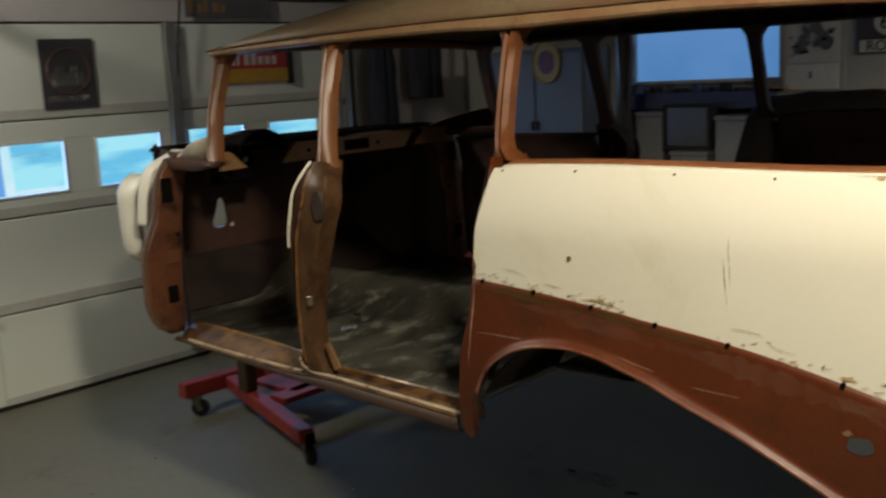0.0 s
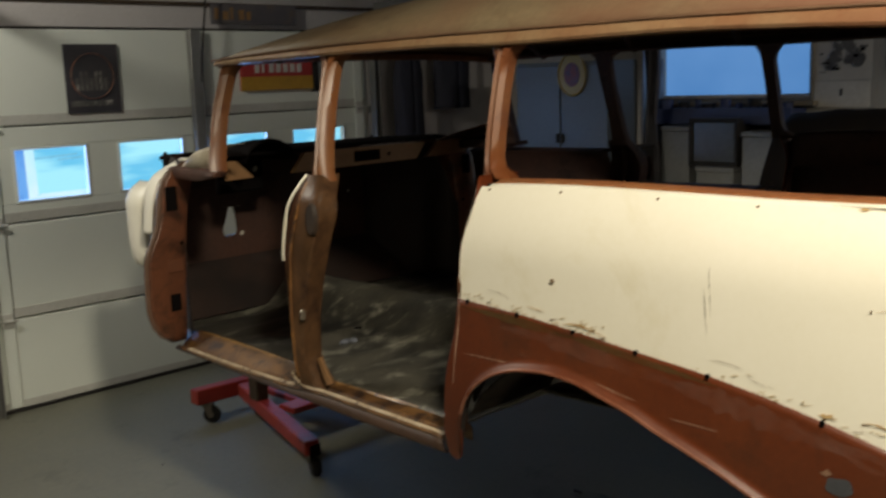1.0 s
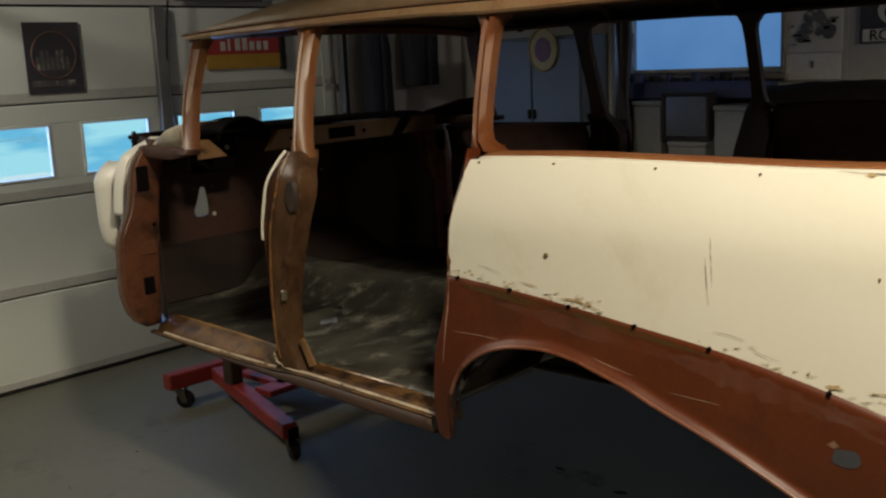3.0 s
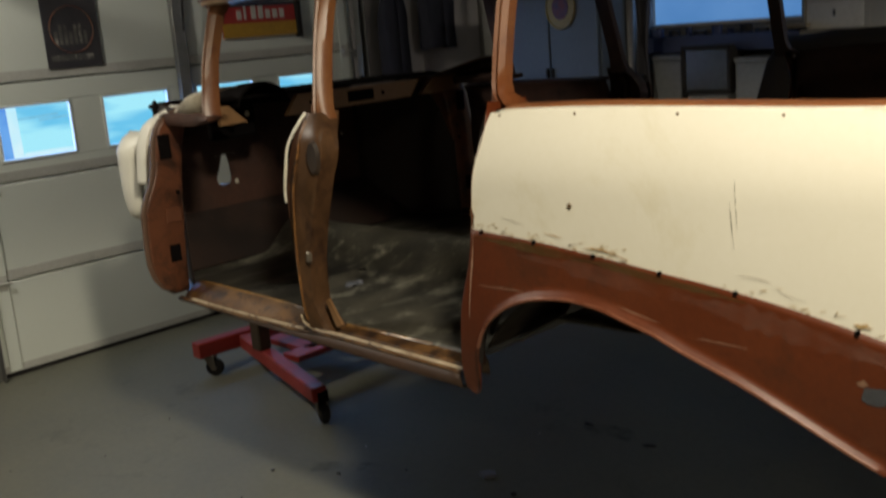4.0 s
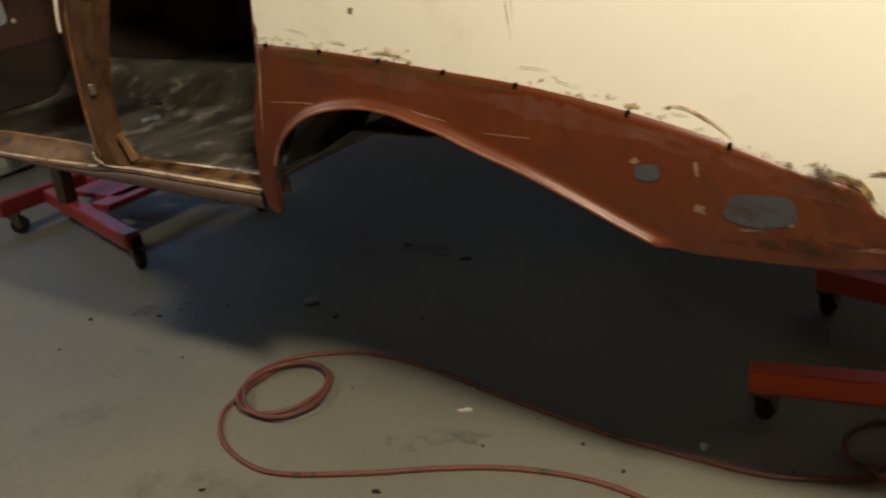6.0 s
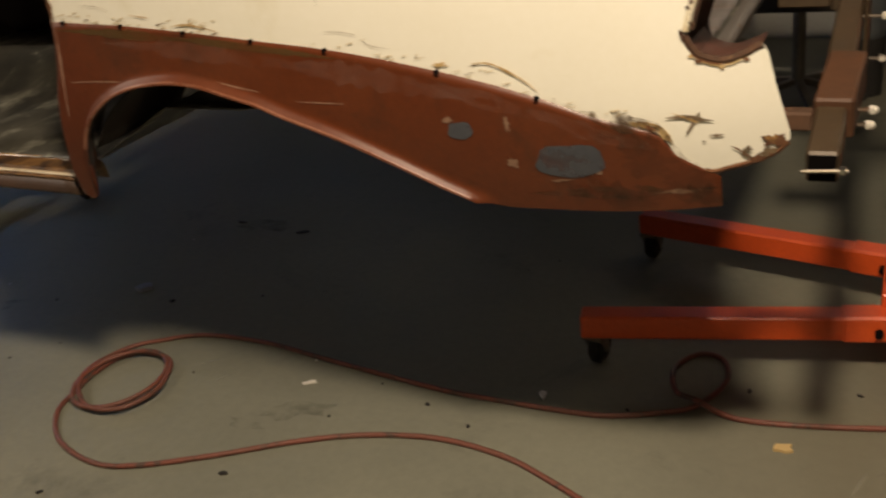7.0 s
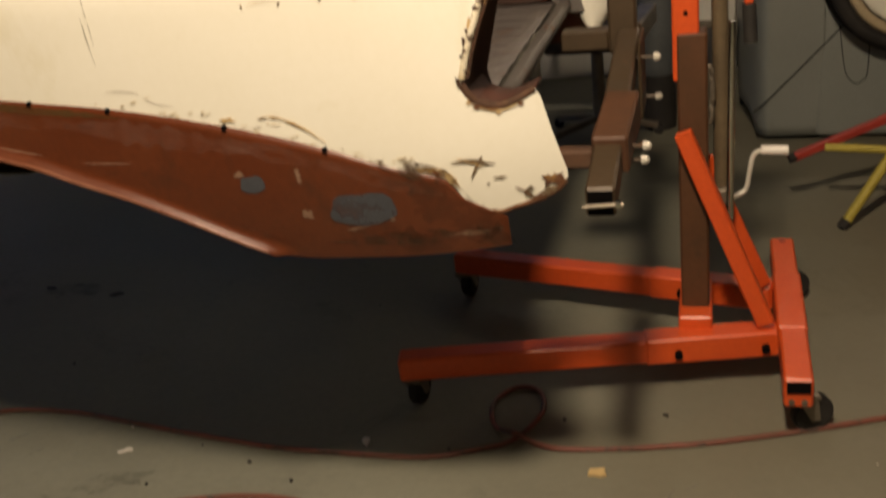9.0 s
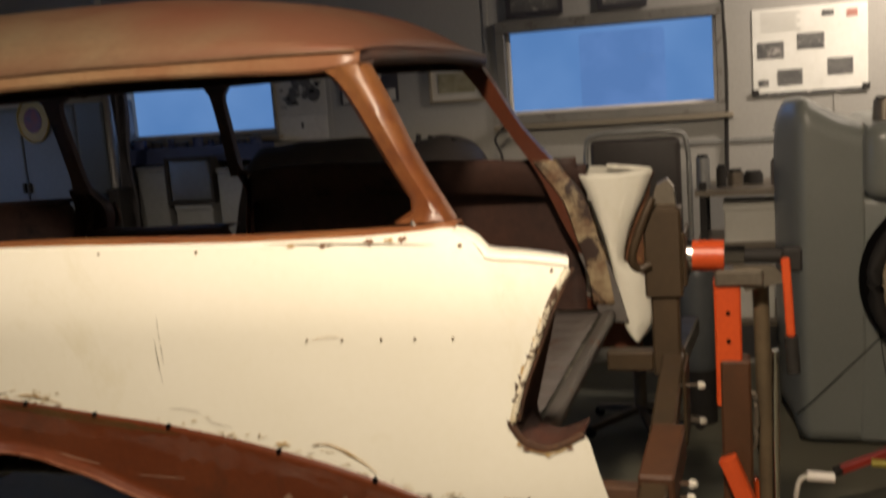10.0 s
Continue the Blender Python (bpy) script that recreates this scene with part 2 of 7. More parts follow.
WOOD = mat("weathered_window_wood", (0.20, 0.17, 0.125), (0.26, 0.22, 0.16), 0.6, big=3, fine=60, bump=0.15, stretch=(0.5, 4, 4))
SHELFBLUE = mat("dark_blue_board", (0.03, 0.045, 0.12), (0.025, 0.035, 0.09), 0.5)
PADDING = mat("black_vinyl", (0.035, 0.03, 0.028), (0.05, 0.042, 0.038), 0.45, big=3, fine=120, bump=0.15)
PAPER = mat("white_paper", (0.54, 0.52, 0.46), (0.48, 0.46, 0.41), 0.7, big=2, fine=40, bump=0.02, grain=0.1)
INK = mat("faded_ink", (0.06, 0.06, 0.06), (0.14, 0.135, 0.125), 0.7, big=9, fine=60, bump=0.02, third=(0.35, 0.33, 0.3), third_at=0.55, third_scale=16)
POSTER = mat("dark_poster", (0.03, 0.03, 0.04), (0.05, 0.045, 0.05), 0.45, big=6, fine=60, bump=0.02)
SIGNRED = mat("sign_red", (0.50, 0.04, 0.03), None, 0.45, bump=0.02)
SIGNYEL = mat("sign_yellow", (0.60, 0.34, 0.03), None, 0.45, bump=0.02)
SIGNWHITE = mat("sign_white", (0.70, 0.66, 0.60), None, 0.5, bump=0.02)
YELLOW = mat("yellow_enamel", (0.42, 0.34, 0.05), (0.34, 0.27, 0.05), 0.5, big=5, fine=70, bump=0.08, third=(0.12, 0.09, 0.04), third_at=0.64, third_scale=12)
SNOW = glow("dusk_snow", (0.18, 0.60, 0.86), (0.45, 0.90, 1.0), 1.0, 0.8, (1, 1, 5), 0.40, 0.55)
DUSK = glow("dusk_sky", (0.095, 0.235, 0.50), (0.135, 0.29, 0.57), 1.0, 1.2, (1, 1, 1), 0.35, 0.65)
CLEAR = glass("window_glass")

for m_, v in ((BLACK, 0.05), (INNER, 0.25), (RUBBER, 0.25), (PADDING, 0.25), (PAN, 0.35), (FLOOR, 0.22)):
    m_.node_tree.nodes["Principled BSDF"].inputs["Specular IOR Level"].default_value = v


# ---- mesh helpers ----
def part(name, bm, material, parent=None, label="", smooth=None, solid=0.0, kind=""):
    bmesh.ops.recalc_face_normals(bm, faces=bm.faces[:])
    me = bpy.data.meshes.new(name)
    bm.to_mesh(me)
    bm.free()
    me.materials.append(material)
    if smooth:
        me.polygons.foreach_set("use_smooth", [True] * len(me.polygons))
        me.set_sharp_from_angle(angle=radians(smooth))
    ob = new(name, me)
    if parent:
        ob.parent = parent
    if solid:
        mod = ob.modifiers.new("thickness", "SOLIDIFY")
        mod.thickness, mod.offset = solid, 0.0
    if label or kind:
        tagged(ob, label, kind=kind)
    return ob


def thing(name, label, category, m=None, group="", kind=""):
    ob = new(name)
    ob.empty_display_size = 0.1
    if m is not None:
        ob.matrix_world = m
    return tagged(ob, label, category, group, kind)


def box(bm, lo, hi, bevel=0.004, m=None, seg=1):
    lo, hi = Vector(lo), Vector(hi)
    size = hi - lo
    mm = Matrix.Translation((lo + hi) / 2) @ Matrix.Diagonal((*size, 1))
    if m is not None:
        mm = m @ mm
    r = bmesh.ops.create_cube(bm, size=1.0, matrix=mm)
    if bevel:
        edges = list({e for v in r["verts"] for e in v.link_edges})
        bmesh.ops.bevel(bm, geom=edges, offset=min(bevel, 0.45 * min(abs(v) for v in size)), segments=seg, affect="EDGES", profile=0.5)
    return bm


def boxm(lo, hi, bevel=0.004, m=None, seg=1):
    return box(bmesh.new(), lo, hi, bevel, m, seg)


def rod(bm, a, b, r, n=12, r2=None):
    a, b = Vector(a), Vector(b)
    d = b - a
    q = d.to_track_quat("Z", "Y").to_matrix().to_4x4()
    bmesh.ops.create_cone(bm, cap_ends=True, segments=n, radius1=r, radius2=r if r2 is None else r2, depth=d.length,
                          matrix=Matrix.Translation((a + b) / 2) @ q)
    return bm


def beam(bm, a, b, w, h, bevel=0.004, roll=0.0):
    """A square tube of section w by h from a to b, its h side kept upright."""
    a, b = Vector(a), Vector(b)
    d = b - a
    z = d.normalized()
    up = Vector((0, 0, 1)) if abs(z.z) < 0.95 else Vector((1, 0, 0))
    x = up.cross(z).normalized()
    y = z.cross(x)
    m = Matrix((x, y, z)).transposed().to_4x4()
    return box(bm, (-w / 2, -h / 2, -d.length / 2), (w / 2, h / 2, d.length / 2), bevel, Matrix.Translation((a + b) / 2) @ m @ pose(0, 0, 0, 0, 0, roll))


def smooth_path(pts, n=8, closed=False):
    """Catmull-Rom through the points."""
    p = [Vector(v) for v in pts]
    out = []
    k = len(p)
    for i in range(k if closed else k - 1):
        a, b, c, d = (p[(i - 1) % k], p[i], p[(i + 1) % k], p[(i + 2) % k]) if closed else (p[max(i - 1, 0)], p[i], p[i + 1], p[min(i + 2, k - 1)])
        for j in range(n):
            t = j / n
            out.append(0.5 * (2 * b + (c - a) * t + (2 * a - 5 * b + 4 * c - d) * t * t + (3 * b - a - 3 * c + d) * t**3))
    if not closed:
        out.append(p[-1])
    return out


def tube(bm, path, r, n=8, closed=False, flat=1.0):
    rings = []
    k = len(path)
    for i, p in enumerate(path):
        d = (path[(i + 1) % k] - path[i - 1]) if closed else (path[min(i + 1, k - 1)] - path[max(i - 1, 0)])
        d.normalize()
        s = Vector((0, 0, 1)).cross(d)
        s = s.normalized() if s.length > 0.05 else Vector((1, 0, 0))
        u = d.cross(s).normalized()
        rings.append([bm.verts.new(p + r * (math.cos(2 * math.pi * j / n) * s + flat * math.sin(2 * math.pi * j / n) * u)) for j in range(n)])
    for i in range(k if closed else k - 1):
        a, b = rings[i], rings[(i + 1) % k]
        for j in range(n):
            bm.faces.new((a[j], a[(j + 1) % n], b[(j + 1) % n], b[j]))
    if not closed:
        bm.faces.new(rings[0])
        bm.faces.new(rings[-1])
    return bm


def sheet(rows):
    """A surface through rows of points."""
    bm = bmesh.new()
    vs = [[bm.verts.new(p) for p in row] for row in rows]
    for a, b in zip(vs, vs[1:]):
        for i in range(len(a) - 1):
            bm.faces.new((a[i], a[i + 1], b[i + 1], b[i]))
    return bm


def poly(bm, pts, depth):
    """A plate: a flat outline drawn out by the vector depth."""
    a = [bm.verts.new(p) for p in pts]
    b = [bm.verts.new(Vector(p) + Vector(depth)) for p in pts]
    bm.faces.new(a)
    bm.faces.new(b[::-1])
    for i in range(len(a)):
        j = (i + 1) % len(a)
        bm.faces.new((a[i], b[i], b[j], a[j]))
    return bm


def line(*pts):
    """A smooth function through (x, value) pairs."""
    xs, ys = zip(*pts)
    slopes = []
    for i in range(len(xs)):
        a, b = max(i - 1, 0), min(i + 1, len(xs) - 1)
        s1 = (ys[i] - ys[a]) / (xs[i] - xs[a]) if i > a else None
        s2 = (ys[b] - ys[i]) / (xs[b] - xs[i]) if b > i else None
        if s1 is None or s2 is None:
            slopes.append(s2 if s1 is None else s1)
        else:
            slopes.append(0.0 if s1 * s2 <= 0 else 2 * s1 * s2 / (s1 + s2))

    def f(x):
        if x <= xs[0]:
            return ys[0]
        if x >= xs[-1]:
            return ys[-1]
        i = max(j for j in range(len(xs)) if xs[j] <= x)
        h = xs[i + 1] - xs[i]
        t = (x - xs[i]) / h
        return ((1 + 2 * t) * (1 - t) ** 2 * ys[i] + t * (1 - t) ** 2 * h * slopes[i] + t * t * (3 - 2 * t) * ys[i + 1] + t * t * (t - 1) * h * slopes[i + 1])

    return f


def steps(a, b, n):
    return [a + (b - a) * i / n for i in range(n + 1)]


# ---- structure ----
XW, YN, XE, YS, ZC = -2.10, 4.32, 6.0, -4.2, 3.10
DOOR_Y0, DOOR_Y1, P = 0.30, 2.98, 0.515
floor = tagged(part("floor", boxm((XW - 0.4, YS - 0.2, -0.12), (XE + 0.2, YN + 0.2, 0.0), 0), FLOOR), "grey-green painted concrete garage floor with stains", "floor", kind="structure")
tagged(part("ceiling", boxm((XW - 0.2, YS - 0.2, ZC), (XE + 0.2, YN + 0.2, ZC + 0.12), 0), CEIL), "dark boarded garage ceiling, deepened to cut bounced light", "ceiling", kind="structure")
tagged(part("wall_south", boxm((XW, YS - 0.15, 0), (XE, YS, ZC), 0), DARKWALL), "plain unseen wall, darkened to cut bounced light", "wall", kind="structure")
tagged(part("wall_east", boxm((XE, YS - 0.15, 0), (XE + 0.15, YN + 0.15, ZC), 0), DARKWALL), "plain unseen wall, darkened to cut bounced light", "wall", kind="structure")
# west wall round the garage door opening
bm = bmesh.new()
box(bm, (XW - 0.15, YS - 0.15, 0), (XW, DOOR_Y0 - 0.02, ZC), 0)
box(bm, (XW - 0.15, DOOR_Y1 + 0.02, 0), (XW, YN + 0.15, ZC), 0)
box(bm, (XW - 0.15, DOOR_Y0 - 0.02, 4 * P + 0.01), (XW, DOOR_Y1 + 0.02, ZC), 0)
tagged(part("wall_west", bm, WALL), "dull grey painted wall around the garage door", "wall", kind="structure")
# north wall with two window openings
WIN = [(-0.605, 0.515), (2.06, 3.27)]
WZ0, WZ1 = 1.53, 2.015
bm = bmesh.new()
edges = [XW, WIN[0][0], WIN[0][1], WIN[1][0], WIN[1][1], XE]
for i in range(5):
    a, b = edges[i], edges[i + 1]
    if i % 2 == 0:
        box(bm, (a, YN, 0), (b, YN + 0.15, ZC), 0)
    else:
        box(bm, (a, YN, 0), (b, YN + 0.15, WZ0), 0)
        box(bm, (a, YN, WZ1), (b, YN + 0.15, ZC), 0)
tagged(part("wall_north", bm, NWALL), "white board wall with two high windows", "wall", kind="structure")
for i, (a, b) in enumerate(WIN):
    w = thing(f"window_{i + 1}", "wide low window in a weathered wooden frame, dusk outside", "window", kind="structure")
    bm = bmesh.new()
    f = 0.022 if i == 0 else 0.055
    box(bm, (a - f, YN - 0.03, WZ1), (b + f, YN + 0.02, WZ1 + f + 0.01))
    box(bm, (a - f, YN - 0.03, WZ0 - f), (b + f, YN + 0.02, WZ0))
    box(bm, (a - f, YN - 0.028, WZ0), (a, YN + 0.02, WZ1))
    box(bm, (b, YN - 0.028, WZ0), (b + f, YN + 0.02, WZ1))
    part("window_frame", bm, mat("grey_window_paint", (0.15, 0.145, 0.13), (0.19, 0.18, 0.16), 0.5, big=6, fine=60, bump=0.1, third=(0.10, 0.09, 0.075), third_at=0.56, third_scale=9), w)
    part("window_sill", boxm((a - f - 0.03, YN - 0.07, WZ0 - f - 0.03), (b + f + 0.03, YN + 0.0, WZ0 - f - 0.002)), WOOD, w)
    pane = part("pane", boxm((a, YN + 0.05, WZ0), (b, YN + 0.056, WZ1), 0), CLEAR, w)
    pane.visible_shadow = False
    part("sash", box(box(boxm((a, YN + 0.03, WZ0), (a + 0.02, YN + 0.048, WZ1)), (b - 0.02, YN + 0.03, WZ0), (b, YN + 0.048, WZ1)), (a + 0.021, YN + 0.03, WZ0),
                     (b - 0.021, YN + 0.048, WZ0 + 0.02)), SIGNWHITE, w)
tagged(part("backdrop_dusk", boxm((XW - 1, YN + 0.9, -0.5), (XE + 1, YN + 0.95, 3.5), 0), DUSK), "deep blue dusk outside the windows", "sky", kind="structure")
# Plain darker flat behind the second window.
tagged(part("backdrop_dark_panel", boxm((2.42, YN + 0.5, 1.0), (2.95, YN + 0.55, 2.0), 0.02), glow("dusk_panel_glow", (0.100, 0.22, 0.47), (0.125, 0.255, 0.53), 1.0, 3.0)), "plain darker blue shape outside the window", "shed", kind="structure")
# Glowing flat: the dusk light on the snow is put into its colour.
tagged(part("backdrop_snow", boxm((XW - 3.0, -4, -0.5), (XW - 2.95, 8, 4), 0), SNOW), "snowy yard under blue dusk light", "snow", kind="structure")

# Near snow, post, panel and tracks glow; daylight is in their colours.
FROST = glow("snow_glow", (0.62, 0.92, 1.0), (0.80, 0.97, 1.0), 1.0, 3.0)
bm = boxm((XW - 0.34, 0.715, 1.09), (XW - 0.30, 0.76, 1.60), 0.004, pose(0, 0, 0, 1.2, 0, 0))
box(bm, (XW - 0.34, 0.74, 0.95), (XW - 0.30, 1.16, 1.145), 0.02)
tagged(part("backdrop_snow_bank", bm, FROST), "pale glowing snow bank and post close outside the door", "snow", kind="structure")
tagged(part("backdrop_blue_panel", boxm((XW - 0.40, 0.30, 0.9), (XW - 0.36, 0.73, 1.6), 0.004), glow("blue_panel_glow", (0.10, 0.28, 0.75), (0.18, 0.42, 0.85), 1.0, 4.0)), "plain glowing blue panel outside the door", "wall", kind="structure")
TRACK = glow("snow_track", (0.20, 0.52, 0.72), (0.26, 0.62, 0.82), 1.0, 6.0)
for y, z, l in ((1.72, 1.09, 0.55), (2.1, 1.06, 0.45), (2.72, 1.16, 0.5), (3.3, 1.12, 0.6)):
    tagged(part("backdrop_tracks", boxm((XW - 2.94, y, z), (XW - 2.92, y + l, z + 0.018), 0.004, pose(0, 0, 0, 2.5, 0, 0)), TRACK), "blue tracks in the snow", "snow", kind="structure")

# garage door: four sections with four windows in the third
gd = thing("door_1", "white sectional garage door with a row of four small windows", "garage door", kind="structure")
GW = [(0.482, 0.908), (1.085, 1.518), (1.70, 2.136), (2.322, 2.775)]
GZ0, GZ1 = 1.135, 1.433
RAILGREY = mat("greyed_white_paint", (0.58, 0.58, 0.54), (0.50, 0.50, 0.46), 0.55, big=3, fine=60, bump=0.05)
T = 0.045
for k in range(4):
    z0, z1 = k * P + 0.004, (k + 1) * P - 0.004
    bm = bmesh.new()
    if k != 2:
        box(bm, (XW - T, DOOR_Y0, z0), (XW, DOOR_Y1, z1), 0.006)
    else:
        box(bm, (XW - T, DOOR_Y0, z0), (XW, DOOR_Y1, GZ0), 0.004)
        box(bm, (XW - T, DOOR_Y0, GZ1), (XW, DOOR_Y1, z1), 0.004)
        ys = [DOOR_Y0, *(v for w in GW for v in w), DOOR_Y1]
        for a, b in zip(ys[::2], ys[1::2]):
            box(bm, (XW - T, a, GZ0), (XW, b, GZ1), 0)
    sec = part("door_section", bm, DOORWHITE, gd)
    # Grey rail: the soft shade above each seam is put into its colour.
    part("section_rail", boxm((XW + 0.0005, DOOR_Y0, z0 + 0.004), (XW + 0.004, DOOR_Y1, z0 + 0.056), 0.0015), RAILGREY, sec, "rail along the seam, greyed with its shade")
# Dark strips added behind the joints to block the outdoor glow.
for k in range(5):
    part("seam_backing", boxm((XW - T - 0.006, DOOR_Y0 - 0.03, k * P - 0.02), (XW - T - 0.001, DOOR_Y1 + 0.03, k * P + 0.02), 0), RUBBER, gd)
for y in (DOOR_Y0 - 0.03, DOOR_Y1 - 0.01):
    part("side_backing", boxm((XW - T - 0.012, y, 0.0), (XW - T - 0.007, y + 0.04, 4 * P), 0), RUBBER, gd)
for a, b in GW:
    bm = bmesh.new()
    f = 0.015
    for lo, hi in (((a, GZ0), (b, GZ0 + f)), ((a, GZ1 - f), (b, GZ1)), ((a, GZ0 + f), (a + f, GZ1 - f)), ((b - f, GZ0 + f), (b, GZ1 - f))):
        box(bm, (XW - 0.02, lo[0], lo[1]), (XW + 0.008, hi[0], hi[1]), 0.003)
    fr = part("window_frame", bm, DOORWHITE, gd)
    pane = part("pane", boxm((XW - 0.03, a + 0.002, GZ0 + 0.002), (XW - 0.026, b - 0.002, GZ1 - 0.002), 0), CLEAR, gd)
    pane.visible_shadow = False
part("bottom_seal", boxm((XW - 0.05, DOOR_Y0, 0.001), (XW + 0.014, DOOR_Y1, 0.022), 0.004), RUBBER, gd)
part("centre_stile", boxm((XW + 0.013, 1.58, 0.05), (XW + 0.055, 1.655, 4 * P), 0.004), STEELG, gd)
for y in (0.36, 2.90):
    part("end_stile", boxm((XW + 0.013, y - 0.035, 0.03), (XW + 0.02, y + 0.035, 4 * P), 0.002), DOORWHITE, gd)
    for k in (1, 2, 3):
        part("hinge", rod(boxm((XW + 0.02, y - 0.03, k * P - 0.04), (XW + 0.026, y + 0.03, k * P + 0.04), 0.002), (XW + 0.035, y - 0.03, k * P), (XW + 0.035, y + 0.05, k * P), 0.009), RAILGREY, gd)
for y, s in ((DOOR_Y0 - 0.05, -1), (DOOR_Y1 + 0.05, 1)):
    tr = thing("door_track", "vertical galvanised steel door track bolted to the wall", "door track", group="garage door tracks")
    prof = ((0.085, -0.025), (0.030, -0.025), (0.030, 0.025), (0.085, 0.025))
    bm = sheet([[(XW + a, y + b, z) for a, b in prof] for z in (0.0, 2.1)])
    ch_ = part("channel", bm, STEELG, tr, solid=0.004)
    for k in range(44):
        part("slot", boxm((XW + 0.0365, y - 0.006, 0.06 + 0.045 * k), (XW + 0.0375, y + 0.006, 0.076 + 0.045 * k), 0), PAPER, ch_)
    for z in (0.25, 0.9, 1.5):
        part("bracket", boxm((XW + 0.001, y - 0.03, z), (XW + 0.029, y + 0.03, z + 0.05), 0.002), STEELG, tr)
    # the overhead run
    bm = boxm((XW + 0.1, y - 0.025, 2.2), (XW + 2.4, y + 0.025, 2.206), 0.001)
    box(bm, (XW + 0.1, y - 0.03, 2.206), (XW + 2.4, y - 0.025, 2.25), 0.001)
    part("overhead_channel", bm, STEELG, tr)
bm = boxm((XW + 0.002, DOOR_Y0 - 0.155, 0), (XW + 0.03, DOOR_Y0 - 0.10, 0.92), 0.003)
tagged(part("trim", bm, BROWN), "dark weathered wooden trim beside the garage door track", "trim", kind="structure")
sh = thing("torsion_spring", "dark steel torsion spring on its shaft above the garage door", "spring")
part("shaft", rod(bmesh.new(), (XW + 0.09, 1.46, 2.345), (XW + 0.09, 3.1, 2.345), 0.013), STEELG, sh)
path = [Vector((XW + 0.09 + 0.03 * math.cos(a), 1.6 + 0.0065 * a, 2.345 + 0.03 * math.sin(a))) for a in steps(0, 2 * math.pi * 34, 340)]
part("spring", tube(bmesh.new(), path, 0.005, 5), RUBBER, sh)
for y in (1.50, 3.05):
    part("bearing_plate", boxm((XW + 0.001, y - 0.03, 2.29), (XW + 0.11, y + 0.03, 2.40), 0.003), BROWN, sh)
tagged(part("trim", boxm((XW + 0.001, -0.3, 2.20), (XW + 0.02, 3.1, 2.222), 0.002), BROWN), "thin dark strip along the door header", "trim", kind="structure")
rope = thing("pull_rope", "dark pull rope hanging in front of the garage door", "rope")
part("cord", tube(bmesh.new(), smooth_path([(XW + 0.12, 1.68, 2.35), (XW + 0.12, 1.645, 2.1), (XW + 0.11, 1.62, 1.9), (XW + 0.1, 1.615, 1.75)]), 0.006, 6), RUBBER, rope)


# ---- flat things on walls ----
def board(name, label, category, lo, hi, axis, face, material, thick=0.006, group=""):
    """A thin board on a wall: axis x faces +x, axis y faces -y; lo and hi are (along, z)."""
    t = thing(name, label, category, group=group)
    if axis == "x":
        part("panel", boxm((face, lo[0], lo[1]), (face + thick, hi[0], hi[1]), 0.0015), material, t)
    else:
        part("panel", boxm((lo[0], face - thick, lo[1]), (hi[0], face, hi[1]), 0.0015), material, t)
    return t


def print_on(t, name, lo, hi, axis, face, material, thick=0.003, label=""):
    if axis == "x":
        return part(name, boxm((face, lo[0], lo[1]), (face + thick, hi[0], hi[1]), 0), material, t, label)
    return part(name, boxm((lo[0], face - thick, lo[1]), (hi[0], face, hi[1]), 0), material, t, label)


FD = XW + 0.013
t = board("poster", "dark poster with a round emblem on the garage door", "poster", (0.808, 1.597), (1.127, 1.975), "x", FD, POSTER)
ring = bmesh.new()
path = [Vector((FD + 0.008, 0.966 + 0.125 * math.cos(a), 1.80 + 0.125 * math.sin(a))) for a in steps(0, 2 * math.pi, 36)[:-1]]
tube(ring, path, 0.009, 6, True, 0.3)
part("emblem_ring", ring, mat("poster_print", (0.30, 0.10, 0.06), (0.20, 0.16, 0.13), 0.5, big=20), t, "faded red ring")
for i in range(7):
    y = 0.865 + 0.028 * i
    h = 0.05 + 0.05 * math.sin(i * 2.1) ** 2
    print_on(t, "figure_bar", (y, 1.72), (y + 0.018, 1.74 + h), "x", FD + 0.006, INK)
print_on(t, "caption_bar", (0.83, 1.635), (1.075, 1.665), "x", FD + 0.006, INK)
t = board("trade_sign", "red and yellow enamel sign on the garage door", "sign", (1.94, 1.685), (2.505, 1.895), "x", FD, SIGNRED, 0.01)
print_on(t, "lower_band", (1.94, 1.685), (2.505, 1.772), "x", FD + 0.010, SIGNYEL)
print_on(t, "upper_band", (1.94, 1.872), (2.505, 1.895), "x", FD + 0.010, POSTER)
for i, (w, h) in enumerate(((0.035, 0.055), (0.016, 0.08), (0.036, 0.08), (0.036, 0.08), (0.036, 0.055), (0.036, 0.055), (0.035, 0.055))):
    y = 2.05 + 0.055 * i
    print_on(t, "letter_bar", (y, 1.795), (y + w, 1.795 + h), "x", FD + 0.010, SIGNWHITE)
part("end_cap", boxm((FD, 2.505, 1.665), (FD + 0.03, 2.545, 1.935), 0.003), RUBBER, t)
t = board("header_sign", "faded grey sign with dull orange shapes above the garage door", "sign", (1.74, 2.092), (2.38, 2.215), "x", XW + 0.04, mat("faded_grey_print", (0.13, 0.12, 0.125), (0.09, 0.085, 0.095), 0.5, big=5, fine=60, bump=0.02, third=(0.17, 0.12, 0.08), third_at=0.6, third_scale=4), 0.008)
